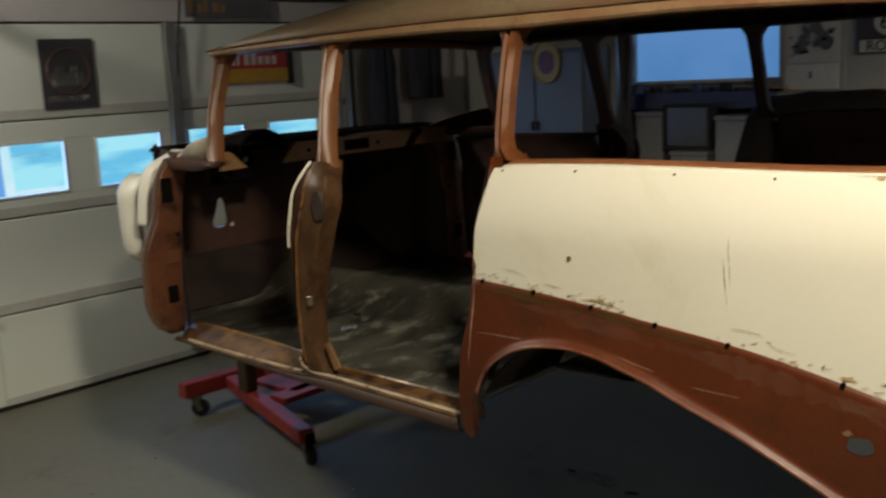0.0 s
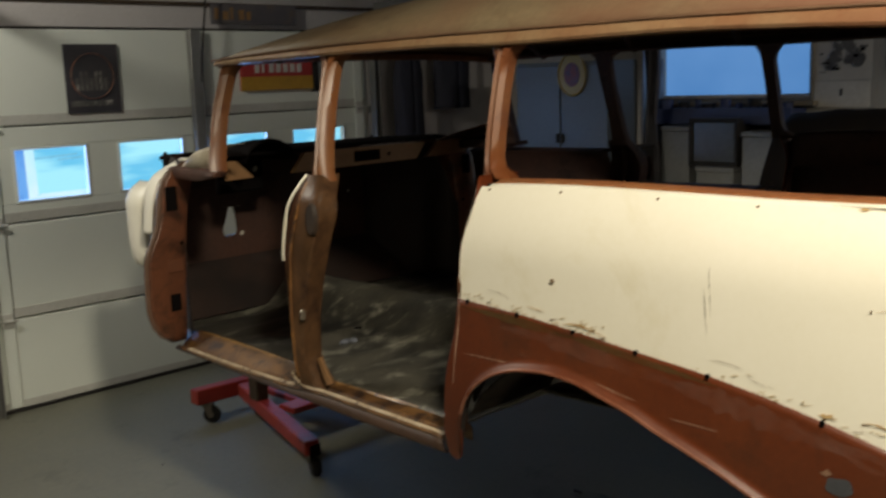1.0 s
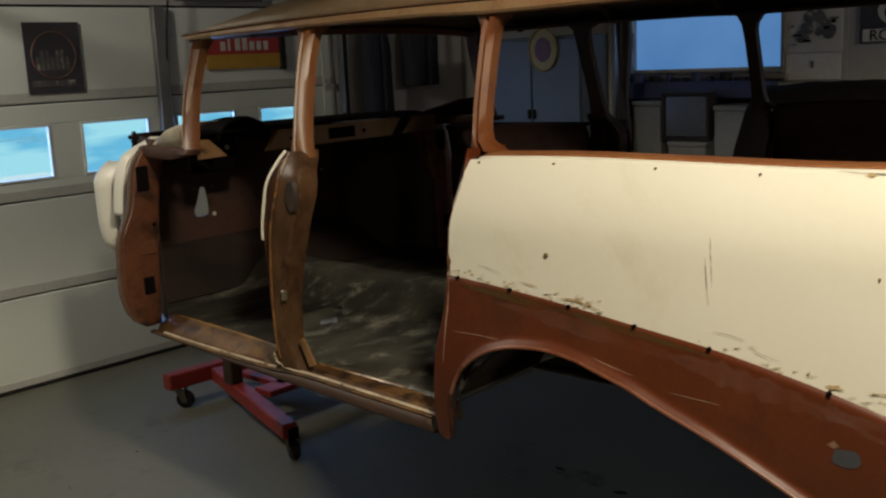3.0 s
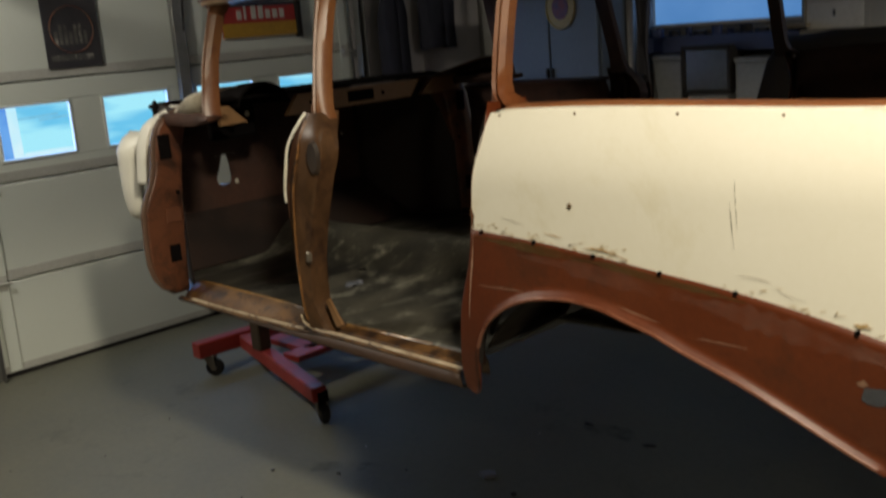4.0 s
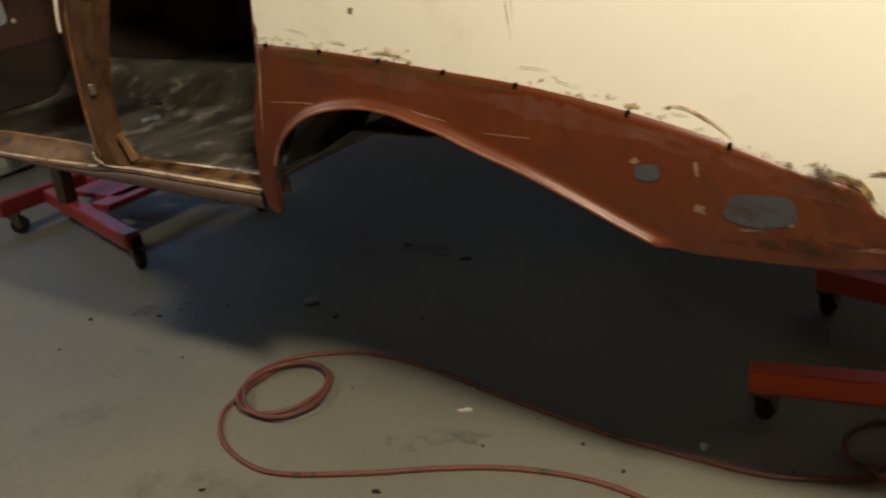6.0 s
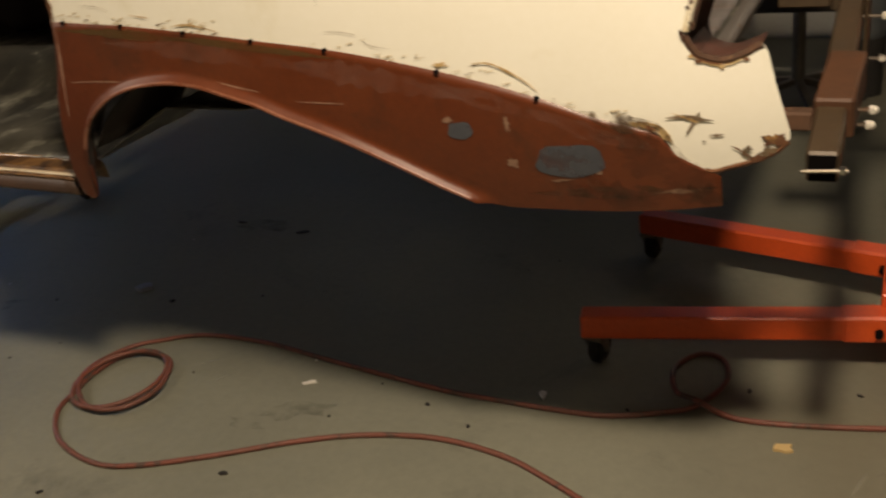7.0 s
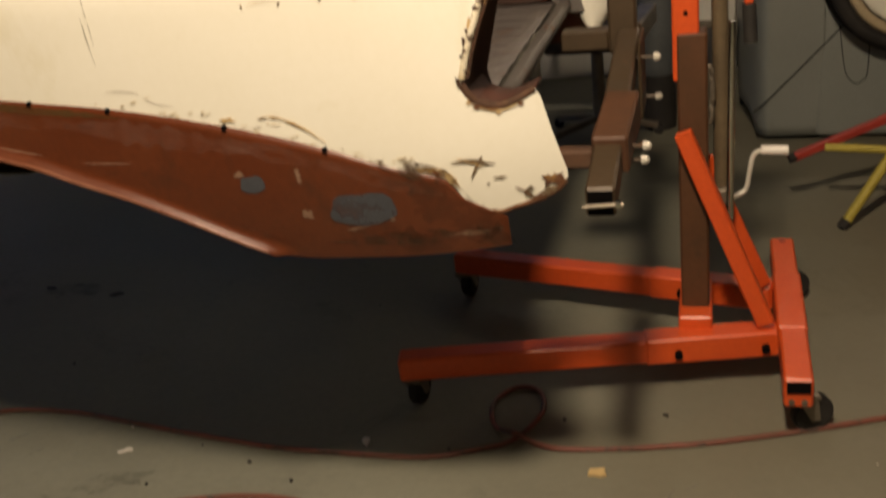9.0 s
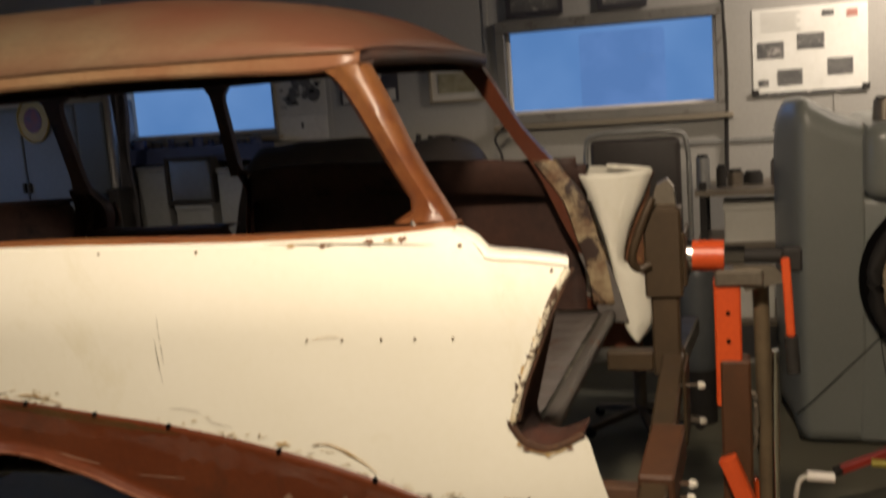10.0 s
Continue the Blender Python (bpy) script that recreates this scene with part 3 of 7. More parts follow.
for i, (w, h) in enumerate(((0.03, 0.07), (0.045, 0.05), (0.018, 0.075), (0.04, 0.06), (0.03, 0.05))):
    y = 1.765 + 0.058 * i
    print_on(t, "shape_bar", (y, 2.12), (y + w, 2.12 + h), "x", XW + 0.048, bpy.data.materials.get("dull_orange_print") or mat("dull_orange_print", (0.30, 0.16, 0.05), (0.22, 0.13, 0.06), 0.5, big=12, bump=0.02))

FN = YN - 0.002
t = board("poster", "pale print of a dark engine on the white wall", "poster", (0.535, 1.625), (0.885, 1.90), "y", FN, PAPER)
random.seed(5)
bm = bmesh.new()
for i in range(16):
    a, r = random.uniform(0, 6.28), random.uniform(0.02, 0.11)
    c = Vector((0.71 + r * math.cos(a) * 1.15, FN - 0.009, 1.765 + r * math.sin(a) * 0.7))
    bmesh.ops.create_uvsphere(bm, u_segments=10, v_segments=6, radius=random.uniform(0.02, 0.045), matrix=Matrix.Translation(c) @ Matrix.Diagonal((1, 0.05, 1, 1)))
part("engine_print", bm, INK, t, kind="stuff")
for i in range(9):
    a = random.uniform(0.57, 0.83)
    print_on(t, "engine_bar", (a, 1.67 + 0.018 * i), (a + random.uniform(0.02, 0.05), 1.68 + 0.018 * i + random.uniform(0, 0.01)), "y", FN - 0.010, BLACK if i % 2 else INK)
part("date_sheet", boxm((0.54, FN - 0.009, 1.465), (0.88, FN - 0.001, 1.621), 0.0015), mat("off_white_sheet", (0.60, 0.58, 0.52), (0.54, 0.52, 0.47), 0.7, big=3, bump=0.02), t, "paler date sheet hanging below the picture")
print_on(t, "date_mark", (0.70, 1.535), (0.716, 1.575), "y", FN - 0.009, INK)
t = board("road_sign", "white route sign with black lettering on the wall", "sign", (0.98, 1.665), (1.37, 1.95), "y", FN, POSTER)
print_on(t, "name_band", (1.0, 1.675), (1.35, 1.745), "y", FN - 0.006, PAPER)


def lettering(text, size, m, material, parent):
    cu = bpy.data.curves.new("lettering", "FONT")
    cu.body, cu.size, cu.extrude, cu.align_x = text, size, 0.001, "CENTER"
    ob = new("lettering_source", cu)
    dg = bpy.context.evaluated_depsgraph_get()
    me = bpy.data.meshes.new_from_object(ob.evaluated_get(dg))
    bpy.data.objects.remove(ob)
    me.materials.clear()
    me.materials.append(material)
    o = new("lettering", me)
    o.matrix_world = m
    o.parent = parent
    return o


lettering("ROUTE", 0.085, pose(1.175, FN - 0.0105, 1.682, 90, 0, 0), BLACK, t)
shield = bmesh.new()
poly(shield, [(1.175 + 0.09 * math.sin(a) * (1.0 if math.cos(a) > 0 else 1.06), FN - 0.006, 1.85 + 0.085 * math.cos(a)) for a in steps(0, 2 * math.pi, 20)[:-1]], (0, -0.003, 0))
part("shield", shield, PAPER, t)
lettering("66", 0.12, pose(1.175, FN - 0.0105, 1.805, 90, 0, 0), BLACK, t)
t = board("picture_frame", "small framed picture with a pale mount", "picture", (1.58, 1.64), (1.91, 1.86), "y", FN, PAPER)
bm = bmesh.new()
for lo, hi in (((1.57, 1.63), (1.92, 1.65)), ((1.57, 1.85), (1.92, 1.87)), ((1.57, 1.651), (1.59, 1.849)), ((1.90, 1.651), (1.92, 1.849))):
    box(bm, (lo[0], FN - 0.02, lo[1]), (hi[0], FN - 0.007, hi[1]), 0.002)
part("frame", bm, WOOD, t)
print_on(t, "image", (1.63, 1.69), (1.86, 1.81), "y", FN - 0.006, mat("olive_print", (0.20, 0.18, 0.10), (0.32, 0.29, 0.2), 0.6, big=18))
t = board("photo_poster", "white poster with six small dark photographs, black corners", "poster", (3.465, 1.555), (4.06, 2.02), "y", FN, mat("bright_poster_paper", (0.74, 0.73, 0.67), (0.66, 0.65, 0.59), 0.6, big=3, fine=40, bump=0.02, third=(0.52, 0.50, 0.46), third_at=0.6, third_scale=9, soft_edge=0.2))
for x, z, w, h in ((3.56, 1.75, 0.14, 0.09), (3.77, 1.79, 0.14, 0.085), (3.92, 1.64, 0.13, 0.09), (3.66, 1.60, 0.13, 0.085), (3.52, 1.60, 0.055, 0.035), (3.86, 1.96, 0.06, 0.03)):
    print_on(t, "photograph", (x - w / 2, z), (x + w / 2, z + h), "y", FN - 0.006, INK)
print_on(t, "red_mark", (3.955, 1.945), (4.01, 1.985), "y", FN - 0.006, mat("faded_red_print", (0.45, 0.20, 0.16), None, 0.6))
for i in range(5):
    print_on(t, "text_bar", (3.51, 1.90 + 0.022 * i), (3.72 - 0.02 * (i % 2), 1.905 + 0.022 * i), "y", FN - 0.006, mat("grey_print", (0.4, 0.39, 0.35), None, 0.7) if i == 0 else bpy.data.materials["grey_print"])
part("rim", boxm((3.46, FN - 0.014, 1.545), (4.065, FN - 0.0065, 1.565), 0.002), INK, t)
for x in (3.475, 4.05):
    part("corner_clip", boxm((x - 0.02, FN - 0.018, 1.55), (x + 0.02, FN - 0.0145, 1.585), 0.002), RUBBER, t)
# frieze of old plates and boxes over the right window
for x0, x1, lab in ((2.08, 2.42, "dark framed panel above the window"), (2.62, 2.9, "dark framed panel above the window"), (4.2, 4.6, "dark framed print on the white wall")):
    t = board("wall_panel", lab, "panel", (x0, 2.10 if x0 < 4 else 1.75), (x1, 2.26 if x0 < 4 else 2.15), "y", FN, POSTER, 0.02)
    print_on(t, "field", (x0 + 0.03, (2.13 if x0 < 4 else 1.79)), (x1 - 0.03, (2.23 if x0 < 4 else 2.11)), "y", FN - 0.02, INK)
# wall battens and the board joints
tagged(part("batten", boxm((2.9, YN - 0.015, 1.30), (XE, YN - 0.001, 1.325), 0.002), STEELG), "grey horizontal strip on the white wall", "batten", kind="structure")
for x in (0.9, 1.95, 3.9, 5.1):
    tagged(part("trim", boxm((x - 0.015, YN - 0.006, 0.02), (x + 0.015, YN - 0.001, 2.7), 0.001), NWALL), "white cover strip on the board wall", "trim", kind="structure")
cb = thing("wall_cable", "black cable running down the wall beside the window", "cable")
part("cord", tube(bmesh.new(), smooth_path([(3.31, YN - 0.02, 2.1), (3.32, YN - 0.02, 1.7), (3.315, YN - 0.02, 1.4), (3.31, YN - 0.02, 1.1)]), 0.012, 6), RUBBER, cb)


# ---- the wagon body on its stands ----
CARM = pose(0, 0, 0, 0, -0.673, 0)
CW = 1.76
car = thing("wagon_body", "stripped cream and red-oxide station wagon body, doors removed, on a rotisserie", "car body", CARM)


def side(x, z):
    """How far in from the widest line the near body side lies."""
    y = 0.0
    if z > 1.27:
        y += 1.7 * (z - 1.27) ** 2
    if z < 1.0:
        y += 0.55 * (1.0 - z) ** 2
    if x > 2.85:
        y += 0.45 * (x - 2.85) ** 2
    if x < 1.0:
        y += 0.05 * (1.0 - x) ** 2
    return y


def flip(p, far):
    return Vector((p[0], CW - p[1] if far else p[1], p[2]))


def skin(xs, lo, hi, n, far=False, inset=0.0, flare=None, gather=1.0):
    rows = []
    for x in xs:
        a, b = lo(x), max(hi(x), lo(x) + 0.002)
        row = []
        for k in range(n + 1):
            z = a + (b - a) * (k / n) ** gather
            y = side(x, z) + inset
            if flare:
                y += flare(x, z, a)
            row.append(flip((x, y, z), far))
        rows.append(row)
    return sheet(rows)


TWO = line((1.64, 1.172), (1.694, 1.168), (1.853, 1.155), (2.014, 1.137), (2.171, 1.116), (2.343, 1.093), (2.578, 1.046), (2.765, 0.995), (2.87, 0.957), (2.94, 0.938),
           (2.966, 0.930), (2.99, 0.908), (3.004, 0.883), (3.036, 0.864), (3.066, 0.845), (3.1, 0.825))
ARCH = line((1.575, 0.75), (1.60, 0.738), (1.628, 0.752), (1.640, 0.80), (1.646, 0.832), (1.665, 0.888), (1.694, 0.935), (1.733, 0.971), (1.793, 1.005), (1.868, 1.025), (1.946, 1.031),
            (2.02, 1.023), (2.087, 1.004), (2.158, 0.983), (2.215, 0.959), (2.338, 0.912), (2.456, 0.857), (2.57, 0.799), (2.627, 0.775), (2.70, 0.766), (2.82, 0.766), (2.97, 0.771), (3.075, 0.779))
FRONT = line((1.575, 0.80), (1.588, 0.86), (1.612, 0.979), (1.650, 1.098), (1.664, 1.171))
NEAR_TOP = line((1.664, 1.178), (1.671, 1.25), (1.681, 1.31), (1.695, 1.37), (1.703, 1.41), (1.712, 1.438), (1.97, 1.442), (2.24, 1.438), (2.55, 1.433), (2.72, 1.434), (2.86, 1.439), (2.917, 1.444),
               (2.963, 1.430), (2.994, 1.398), (3.06, 1.390), (3.136, 1.377))
FAR_TOP = line((1.664, 1.18), (1.672, 1.29), (1.695, 1.40), (1.712, 1.452), (1.97, 1.463), (2.24, 1.452), (2.55, 1.440), (2.72, 1.425), (2.86, 1.405), (3.0, 1.395), (3.136, 1.377))
TOPLINE = NEAR_TOP
NOTCH = line((3.024, 1.097), (3.036, 1.145), (3.068, 1.228), (3.116, 1.339), (3.136, 1.372))
TAILTOP = line((3.024, 1.097), (3.04, 1.066), (3.086, 1.051), (3.122, 1.062), (3.148, 1.073), (3.168, 1.0), (3.189, 0.918))
TAILBOT = line((3.024, 0.870), (3.066, 0.851), (3.10, 0.858), (3.123, 0.867), (3.16, 0.876), (3.189, 0.905))


def arch_flare(x, z, a):
    """The lip of the wheel opening stands proud and rolls in at its very edge."""
    d = z - a
    if x > 2.62:
        return 0.0
    return -0.016 * math.exp(-((d / 0.014) ** 2)) * min(1.0, max(0.0, (x - 1.58) / 0.1))


DARKRUST = mat("dark_flaking_rust", (0.075, 0.030, 0.012), (0.022, 0.012, 0.008), 0.85, big=26, fine=120, bump=0.5, third=(0.26, 0.15, 0.06), third_at=0.60, third_scale=40)
# Most far-side parts are coloured darker than their near copies.
for far in (False, True):
    TOPLINE = FAR_TOP if far else NEAR_TOP
    xs = sorted({*steps(1.575, 1.664, 14), *steps(1.664, 2.1, 24), *steps(2.1, 3.076, 40)})
    lower = part("lower_quarter_panel", skin(xs, ARCH, lambda x: FRONT(x) if x < 1.664 else TWO(x), 26, far, 0.0, arch_flare, 2.0), OXIDE, car,
                 "red oxide primer panel over the wheel opening", smooth=40, solid=0.004)
    xs = sorted({*steps(1.664, 1.72, 18), *steps(1.72, 2.9, 40), *steps(2.9, 3.024, 24)})
    upper = part("upper_quarter_panel", skin(xs, TWO, TOPLINE, 18, far), CREAM, car, "cream quarter panel with rust along its lower edge", smooth=40)
    part("fin", skin(steps(3.024, 3.136, 14), NOTCH, TOPLINE, 8, far), CREAM, upper, smooth=40)
    part("tail_corner", skin(steps(3.024, 3.189, 24), TAILBOT, TAILTOP, 8, far), CREAM, upper, "cream tail corner with ragged rusty edge", smooth=40)
    # rolled edges
    # Lip is paler than the panel: the highlight it catches is coloured in.
    path = [flip((x, side(x, ARCH(x)) - 0.014, ARCH(x) + 0.003), far) for x in steps(1.66, 2.60, 60)]
    part("wheel_arch_lip", tube(bmesh.new(), path, 0.0045, 8), mat("lip_highlight_primer", (0.15, 0.048, 0.024), (0.27, 0.125, 0.08), 0.30, big=12, bump=0.1) if not far else bpy.data.materials["lip_highlight_primer"], lower, "worn bright lip, highlight put into its colour", smooth=60)
    # turned-in flange of the wheel opening
    inset = line((1.62, 0.10), (1.68, 0.30), (1.80, 1.0), (2.2, 0.8), (2.60, 0.3))
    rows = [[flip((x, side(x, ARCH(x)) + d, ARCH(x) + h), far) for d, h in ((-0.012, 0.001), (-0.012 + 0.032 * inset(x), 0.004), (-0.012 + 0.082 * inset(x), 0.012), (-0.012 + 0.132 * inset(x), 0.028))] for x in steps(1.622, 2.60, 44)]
    part("arch_flange", sheet(rows), INNERDARK, lower, "dark brown flange inside the wheel opening", smooth=40)
    rim = [flip((x, side(x, NOTCH(x)) + 0.002, NOTCH(x)), far) for x in steps(3.026, 3.134, 14)]
    part("lamp_opening_lip", tube(bmesh.new(), rim, 0.0072, 8), bpy.data.materials.get("chipped_cream_lip") or mat("chipped_cream_lip", (0.70, 0.66, 0.54), (0.52, 0.44, 0.29), 0.5, big=24, fine=90, bump=0.4, third=(0.055, 0.025, 0.012), third_at=0.49, third_scale=46, soft_edge=0.06), upper, "chipped cream lip with rust spots", smooth=60)
    low_rim = [flip((x, side(x, TAILTOP(x)) + 0.004, TAILTOP(x)), far) for x in steps(3.146, 3.022, 12)]
    part("lamp_opening_edge", tube(bmesh.new(), low_rim, 0.0075, 6), DARKRUST, upper, "dark rusty lamp opening edge")
    inner_rim = [Vector((p.x + 0.010, p.y + (-0.004 if far else 0.004), p.z + 0.001)) for p in rim]
    part("lamp_opening_return", tube(bmesh.new(), inner_rim, 0.004, 6), DARKRUST, upper, "thin dark rusty return")
    path = [flip((x, side(x, TAILBOT(x)) + 0.003, TAILBOT(x) + 0.002 * math.sin(90 * x)), far) for x in steps(3.05, 3.185, 16)]
    part("tail_edge", tube(bmesh.new(), path, 0.006, 6), RUST, upper, "rusted ragged edge")
    path = [flip((x, side(x, TOPLINE(x)) + 0.006, TOPLINE(x) - 0.001), far) for x in steps(2.99, 3.134, 12)]
    part("fin_top", tube(bmesh.new(), path, 0.010, 8), CREAM, upper, smooth=60)
    # belt return between the panel's top edge and the window opening
    rows, lips = [], []
    for x in steps(1.70, 2.93, 40):
        z = TOPLINE(x)
        y0 = side(x, z)
        lips.append([flip((x, y0 + d, z + h), far) for d, h in ((-0.001, -0.006), (0.003, 0.0), (0.014, 0.005), (0.028, 0.005))])
        rows.append([flip((x, y0 + d, z + h), far) for d, h in ((0.028, 0.005), (0.032, 0.008), (0.045, 0.010), (0.075, 0.011), (0.082, 0.004), (0.085, -0.1))])
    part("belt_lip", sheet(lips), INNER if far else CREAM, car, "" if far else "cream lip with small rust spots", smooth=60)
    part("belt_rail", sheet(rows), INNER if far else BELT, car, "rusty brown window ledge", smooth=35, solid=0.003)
    # fin deck, between the fin's top edge and the tailgate jamb
    rows = [[flip((x, side(x, TOPLINE(x)) + 0.004, TOPLINE(x)), far), flip((x, 0.09, TOPLINE(x) + (0.0 if far else 0.004)), far), flip((x - (0.0 if far else 0.03), 0.16 if far else 0.17, TOPLINE(x) - (0.022 if far else 0.002)), far)] for x in steps(2.93, 3.13, 10)]
    if not far:
        part("fin_deck", sheet(rows), CREAM, car, smooth=40, solid=0.004)
    # inner wall of the fin, cream towards the tailgate; on the near side a dark sheet stands in for the shaded gap
    rows = []
    fin_l = line((0.829, 3.070), (0.85, 3.050), (0.879, 3.037), (0.989, 3.020), (1.161, 2.990), (1.309, 2.946), (1.39, 2.912))
    fin_r = line((0.829, 3.084), (0.857, 3.108), (0.903, 3.127), (1.04, 3.110), (1.065, 3.088), (1.095, 3.042), (1.179, 3.060), (1.306, 3.115), (1.385, 3.147))
    for z in steps(0.829, 1.385, 36) if far else steps(0.95, 1.372, 20):
        xe = (3.03 + (z - 1.1) * 0.385 if z > 1.1 else 3.03 + (1.1 - z) * 0.5) - 0.01
        if not far:
            xl = 3.026 + (z - 1.07) * 0.27 if z > 1.07 else 3.026 + (1.07 - z) * 0.3
            rows.append([flip(p, far) for p in ((xe - 0.016, 0.045, z), (xe - 0.026, 0.075, z), (min(xe, xl) - 0.03, 0.13, z), (xl - 0.012, 0.18, z), (xl, 0.205, z), (xl - 0.01, 0.23, z))])
        else:
            rows.append([flip((x, 0.135 + 0.04 * (1 - i / 6) + 0.02 * math.sin(math.pi * i / 6), z), far) for i, x in enumerate(steps(fin_l(z), fin_r(z), 6))])
    part("fin_inner_wall", sheet(rows), CREAM if far else INNER, car, "cream inner fin wall" if far else "dark sheet for the shaded gap in the lamp opening", smooth=40, solid=0.004)
    if far:
        rows = [[flip((x, 0.11, z), True) for x in steps(fin_l(z) + 0.02, 3.10 + 0.10 * (z - 1.0), 4)] for z in steps(1.0, 1.36, 12)]
        part("fin_backing", sheet(rows), RUST, car, "rusty brown metal behind the fin wall", smooth=40, solid=0.004)
    rows = [[flip((x, y, TAILTOP(x) - 0.002 - 0.03 * (y - 0.03)), far) for y in (0.035, 0.07, 0.11, 0.15)] for x in steps(3.03, 3.14, 8)]
    part("lamp_shelf", sheet(rows), mat("dark_red_rust", (0.07, 0.020, 0.010), (0.035, 0.015, 0.010), 0.7, big=12, fine=90, bump=0.3, third=(0.14, 0.07, 0.03), third_at=0.6, third_scale=24) if not far else bpy.data.materials["dark_red_rust"], car, "red-brown rusty lamp shelf", solid=0.004)
    # tailgate jamb running on down from the rear pillar
    if not far:
        bm = bmesh.new()
        rows = []
        for z in steps(1.46, 0.84, 14):
            x = 2.83 + (1.46 - z) * 0.335
            rows.append([flip(p, far) for p in ((x - 0.03, 0.22, z), (x, 0.20, z), (x + 0.02, 0.17, z), (x + 0.02, 0.13, z), (x + 0.01, 0.10, z))])
        part("tailgate_jamb", sheet(rows), JAMB, car, "bare grey jamb with rust", smooth=30, solid=0.006)
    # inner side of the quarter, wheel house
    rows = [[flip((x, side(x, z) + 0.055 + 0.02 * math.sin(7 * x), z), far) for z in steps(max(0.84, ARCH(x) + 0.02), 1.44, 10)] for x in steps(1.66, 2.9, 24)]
    part("inner_quarter", sheet(rows), INNER if far else INNERDARK, car, "dark bare inner panel", smooth=40, solid=0.004)
    rows = []
    for a in steps(0.45, math.pi - 0.7, 18):
        c, s = math.cos(a), math.sin(a)
        x, z = 2.02 - 0.40 * c, 0.72 + 0.34 * s
        rows.append([flip((x, y, z), far) for y in (0.03, 0.06, 0.10, 0.30, 0.34)])
    part("wheel_house", sheet(rows), INNERDARK, car, "dark wheel housing", smooth=40, solid=0.004)
    # rocker sill with tread
    face, rows = [], []
    ztop = line((0.16, 0.842), (0.5, 0.836), (0.75, 0.829), (0.9, 0.815), (1.0, 0.803), (1.2, 0.801), (1.60, 0.790))
    zstrip = line((0.14, 0.806), (0.5, 0.800), (0.87, 0.799), (1.02, 0.805), (1.28, 0.797), (1.60, 0.786))
    zbot = line((0.16, 0.79), (0.5, 0.776), (0.9, 0.760), (1.3, 0.742), (1.64, 0.730))
    yout = line((0.16, 0.085), (0.9, 0.05), (1.62, 0.04))
    for x in steps(0.16, 1.548, 30):
        zt, zs, zb, y = ztop(x), zstrip(x), zbot(x), yout(x)
        face.append([flip(p, far) for p in ((x, y + 0.03, zb), (x, y + 0.006, zb + 0.006), (x, y + 0.001, zb + 0.012), (x, y + 0.002, zs - 0.012))])
        rows.append([flip(p, far) for p in ((x, y + 0.002, zs - 0.012), (x, y - 0.001, zs - 0.006), (x, y + 0.012, zs), (x, y + 0.020, zs - 0.010), (x, y + 0.028, zs - 0.009), (x, y + 0.034, zs + 0.002),
                                             (x, y + 0.075, max(zt - 0.006, zs + 0.004)), (x, y + 0.085, zt), (x, y + 0.10, zt), (x, y + 0.108, zt - 0.014), (x, y + 0.11, zb + 0.01))])
    sill = part("rocker_sill", sheet(rows), INNER if far else SILL, car, "worn rusty brown door sill", smooth=30, solid=0.003)
    # Rocker face is darker than the tread above it.
    part("rocker_face", sheet(face), INNER if far else ROCKER, sill, "dark rocker face", smooth=30, solid=0.003)
    for x0, x1 in ((0.24, 0.90), (1.02, 1.56)):
        path = [flip((x, yout(x) + 0.009, zstrip(x) + 0.001), far) for x in steps(x0, x1, 10)]
        if x0 > 1:
            path = [flip(p, far) for p in ((0.905, 0.05, 0.848), (0.918, 0.048, 0.826), (0.945, 0.05, 0.812), (0.98, 0.055, 0.806))] + path
        part("sill_strip", tube(bmesh.new(), path, 0.0065, 6, False, 0.6), mat("pale_sill_strip", (0.52, 0.43, 0.30), (0.34, 0.25, 0.15), 0.5, 0.0, big=14, third=(0.09, 0.05, 0.025), third_at=0.56, third_scale=18) if not far and x0 < 1 else bpy.data.materials["pale_sill_strip"],
             sill, "pale worn metal strip")
        # Tread edge: worn ochre, with its highlight put into the colour.
        path = [flip((x, yout(x) + 0.092, ztop(x) + 0.002), far) for x in steps(x0 - 0.03, x1 - 0.02, 10)]
        part("tread_edge", tube(bmesh.new(), path, 0.005, 6, False, 0.6), INNER if far else mat("worn_tread_highlight", (0.36, 0.21, 0.07), (0.17, 0.08, 0.03), 0.3, big=16, third=(0.05, 0.025, 0.012), third_at=0.56, third_scale=20), sill, "worn ochre tread edge with a painted highlight")
        path = [flip((x, yout(x) + 0.024, zstrip(x) - 0.006), far) for x in steps(x0, x1, 10)]
        part("sill_groove", tube(bmesh.new(), path, 0.005, 6, False, 0.5), BLACK, sill, "dark groove")
    # rear edge of the rear door opening, turned in
    rows = []
    edge = line((0.79, 1.574), (0.979, 1.611), (1.098, 1.648), (1.182, 1.663), (1.292, 1.676), (1.40, 1.701), (1.46, 1.69))
    for z in steps(0.79, 1.46, 24):
        x = edge(z)
        y = side(1.66, z)
        rows.append([flip(p, far) for p in ((x + 0.002, y, z), (x - 0.008, y + 0.012, z), (x - 0.002, y + 0.05, z), (x - 0.012, y + 0.06, z), (x + 0.01, y + (0.13 if z > 1.0 else 0.075), z))])
    part("door_jamb_rear", sheet(rows), OXIDE, car, "oxide door jamb with cream edge", smooth=35, solid=0.003)

    def pillar(name, zs, left, right, yf, depth, material, label, crown=0.008, groove=0.010):
        rows = []
        for z in zs:
            a, b, y = left(z), right(z), yf(z)
            m = (a + b) / 2
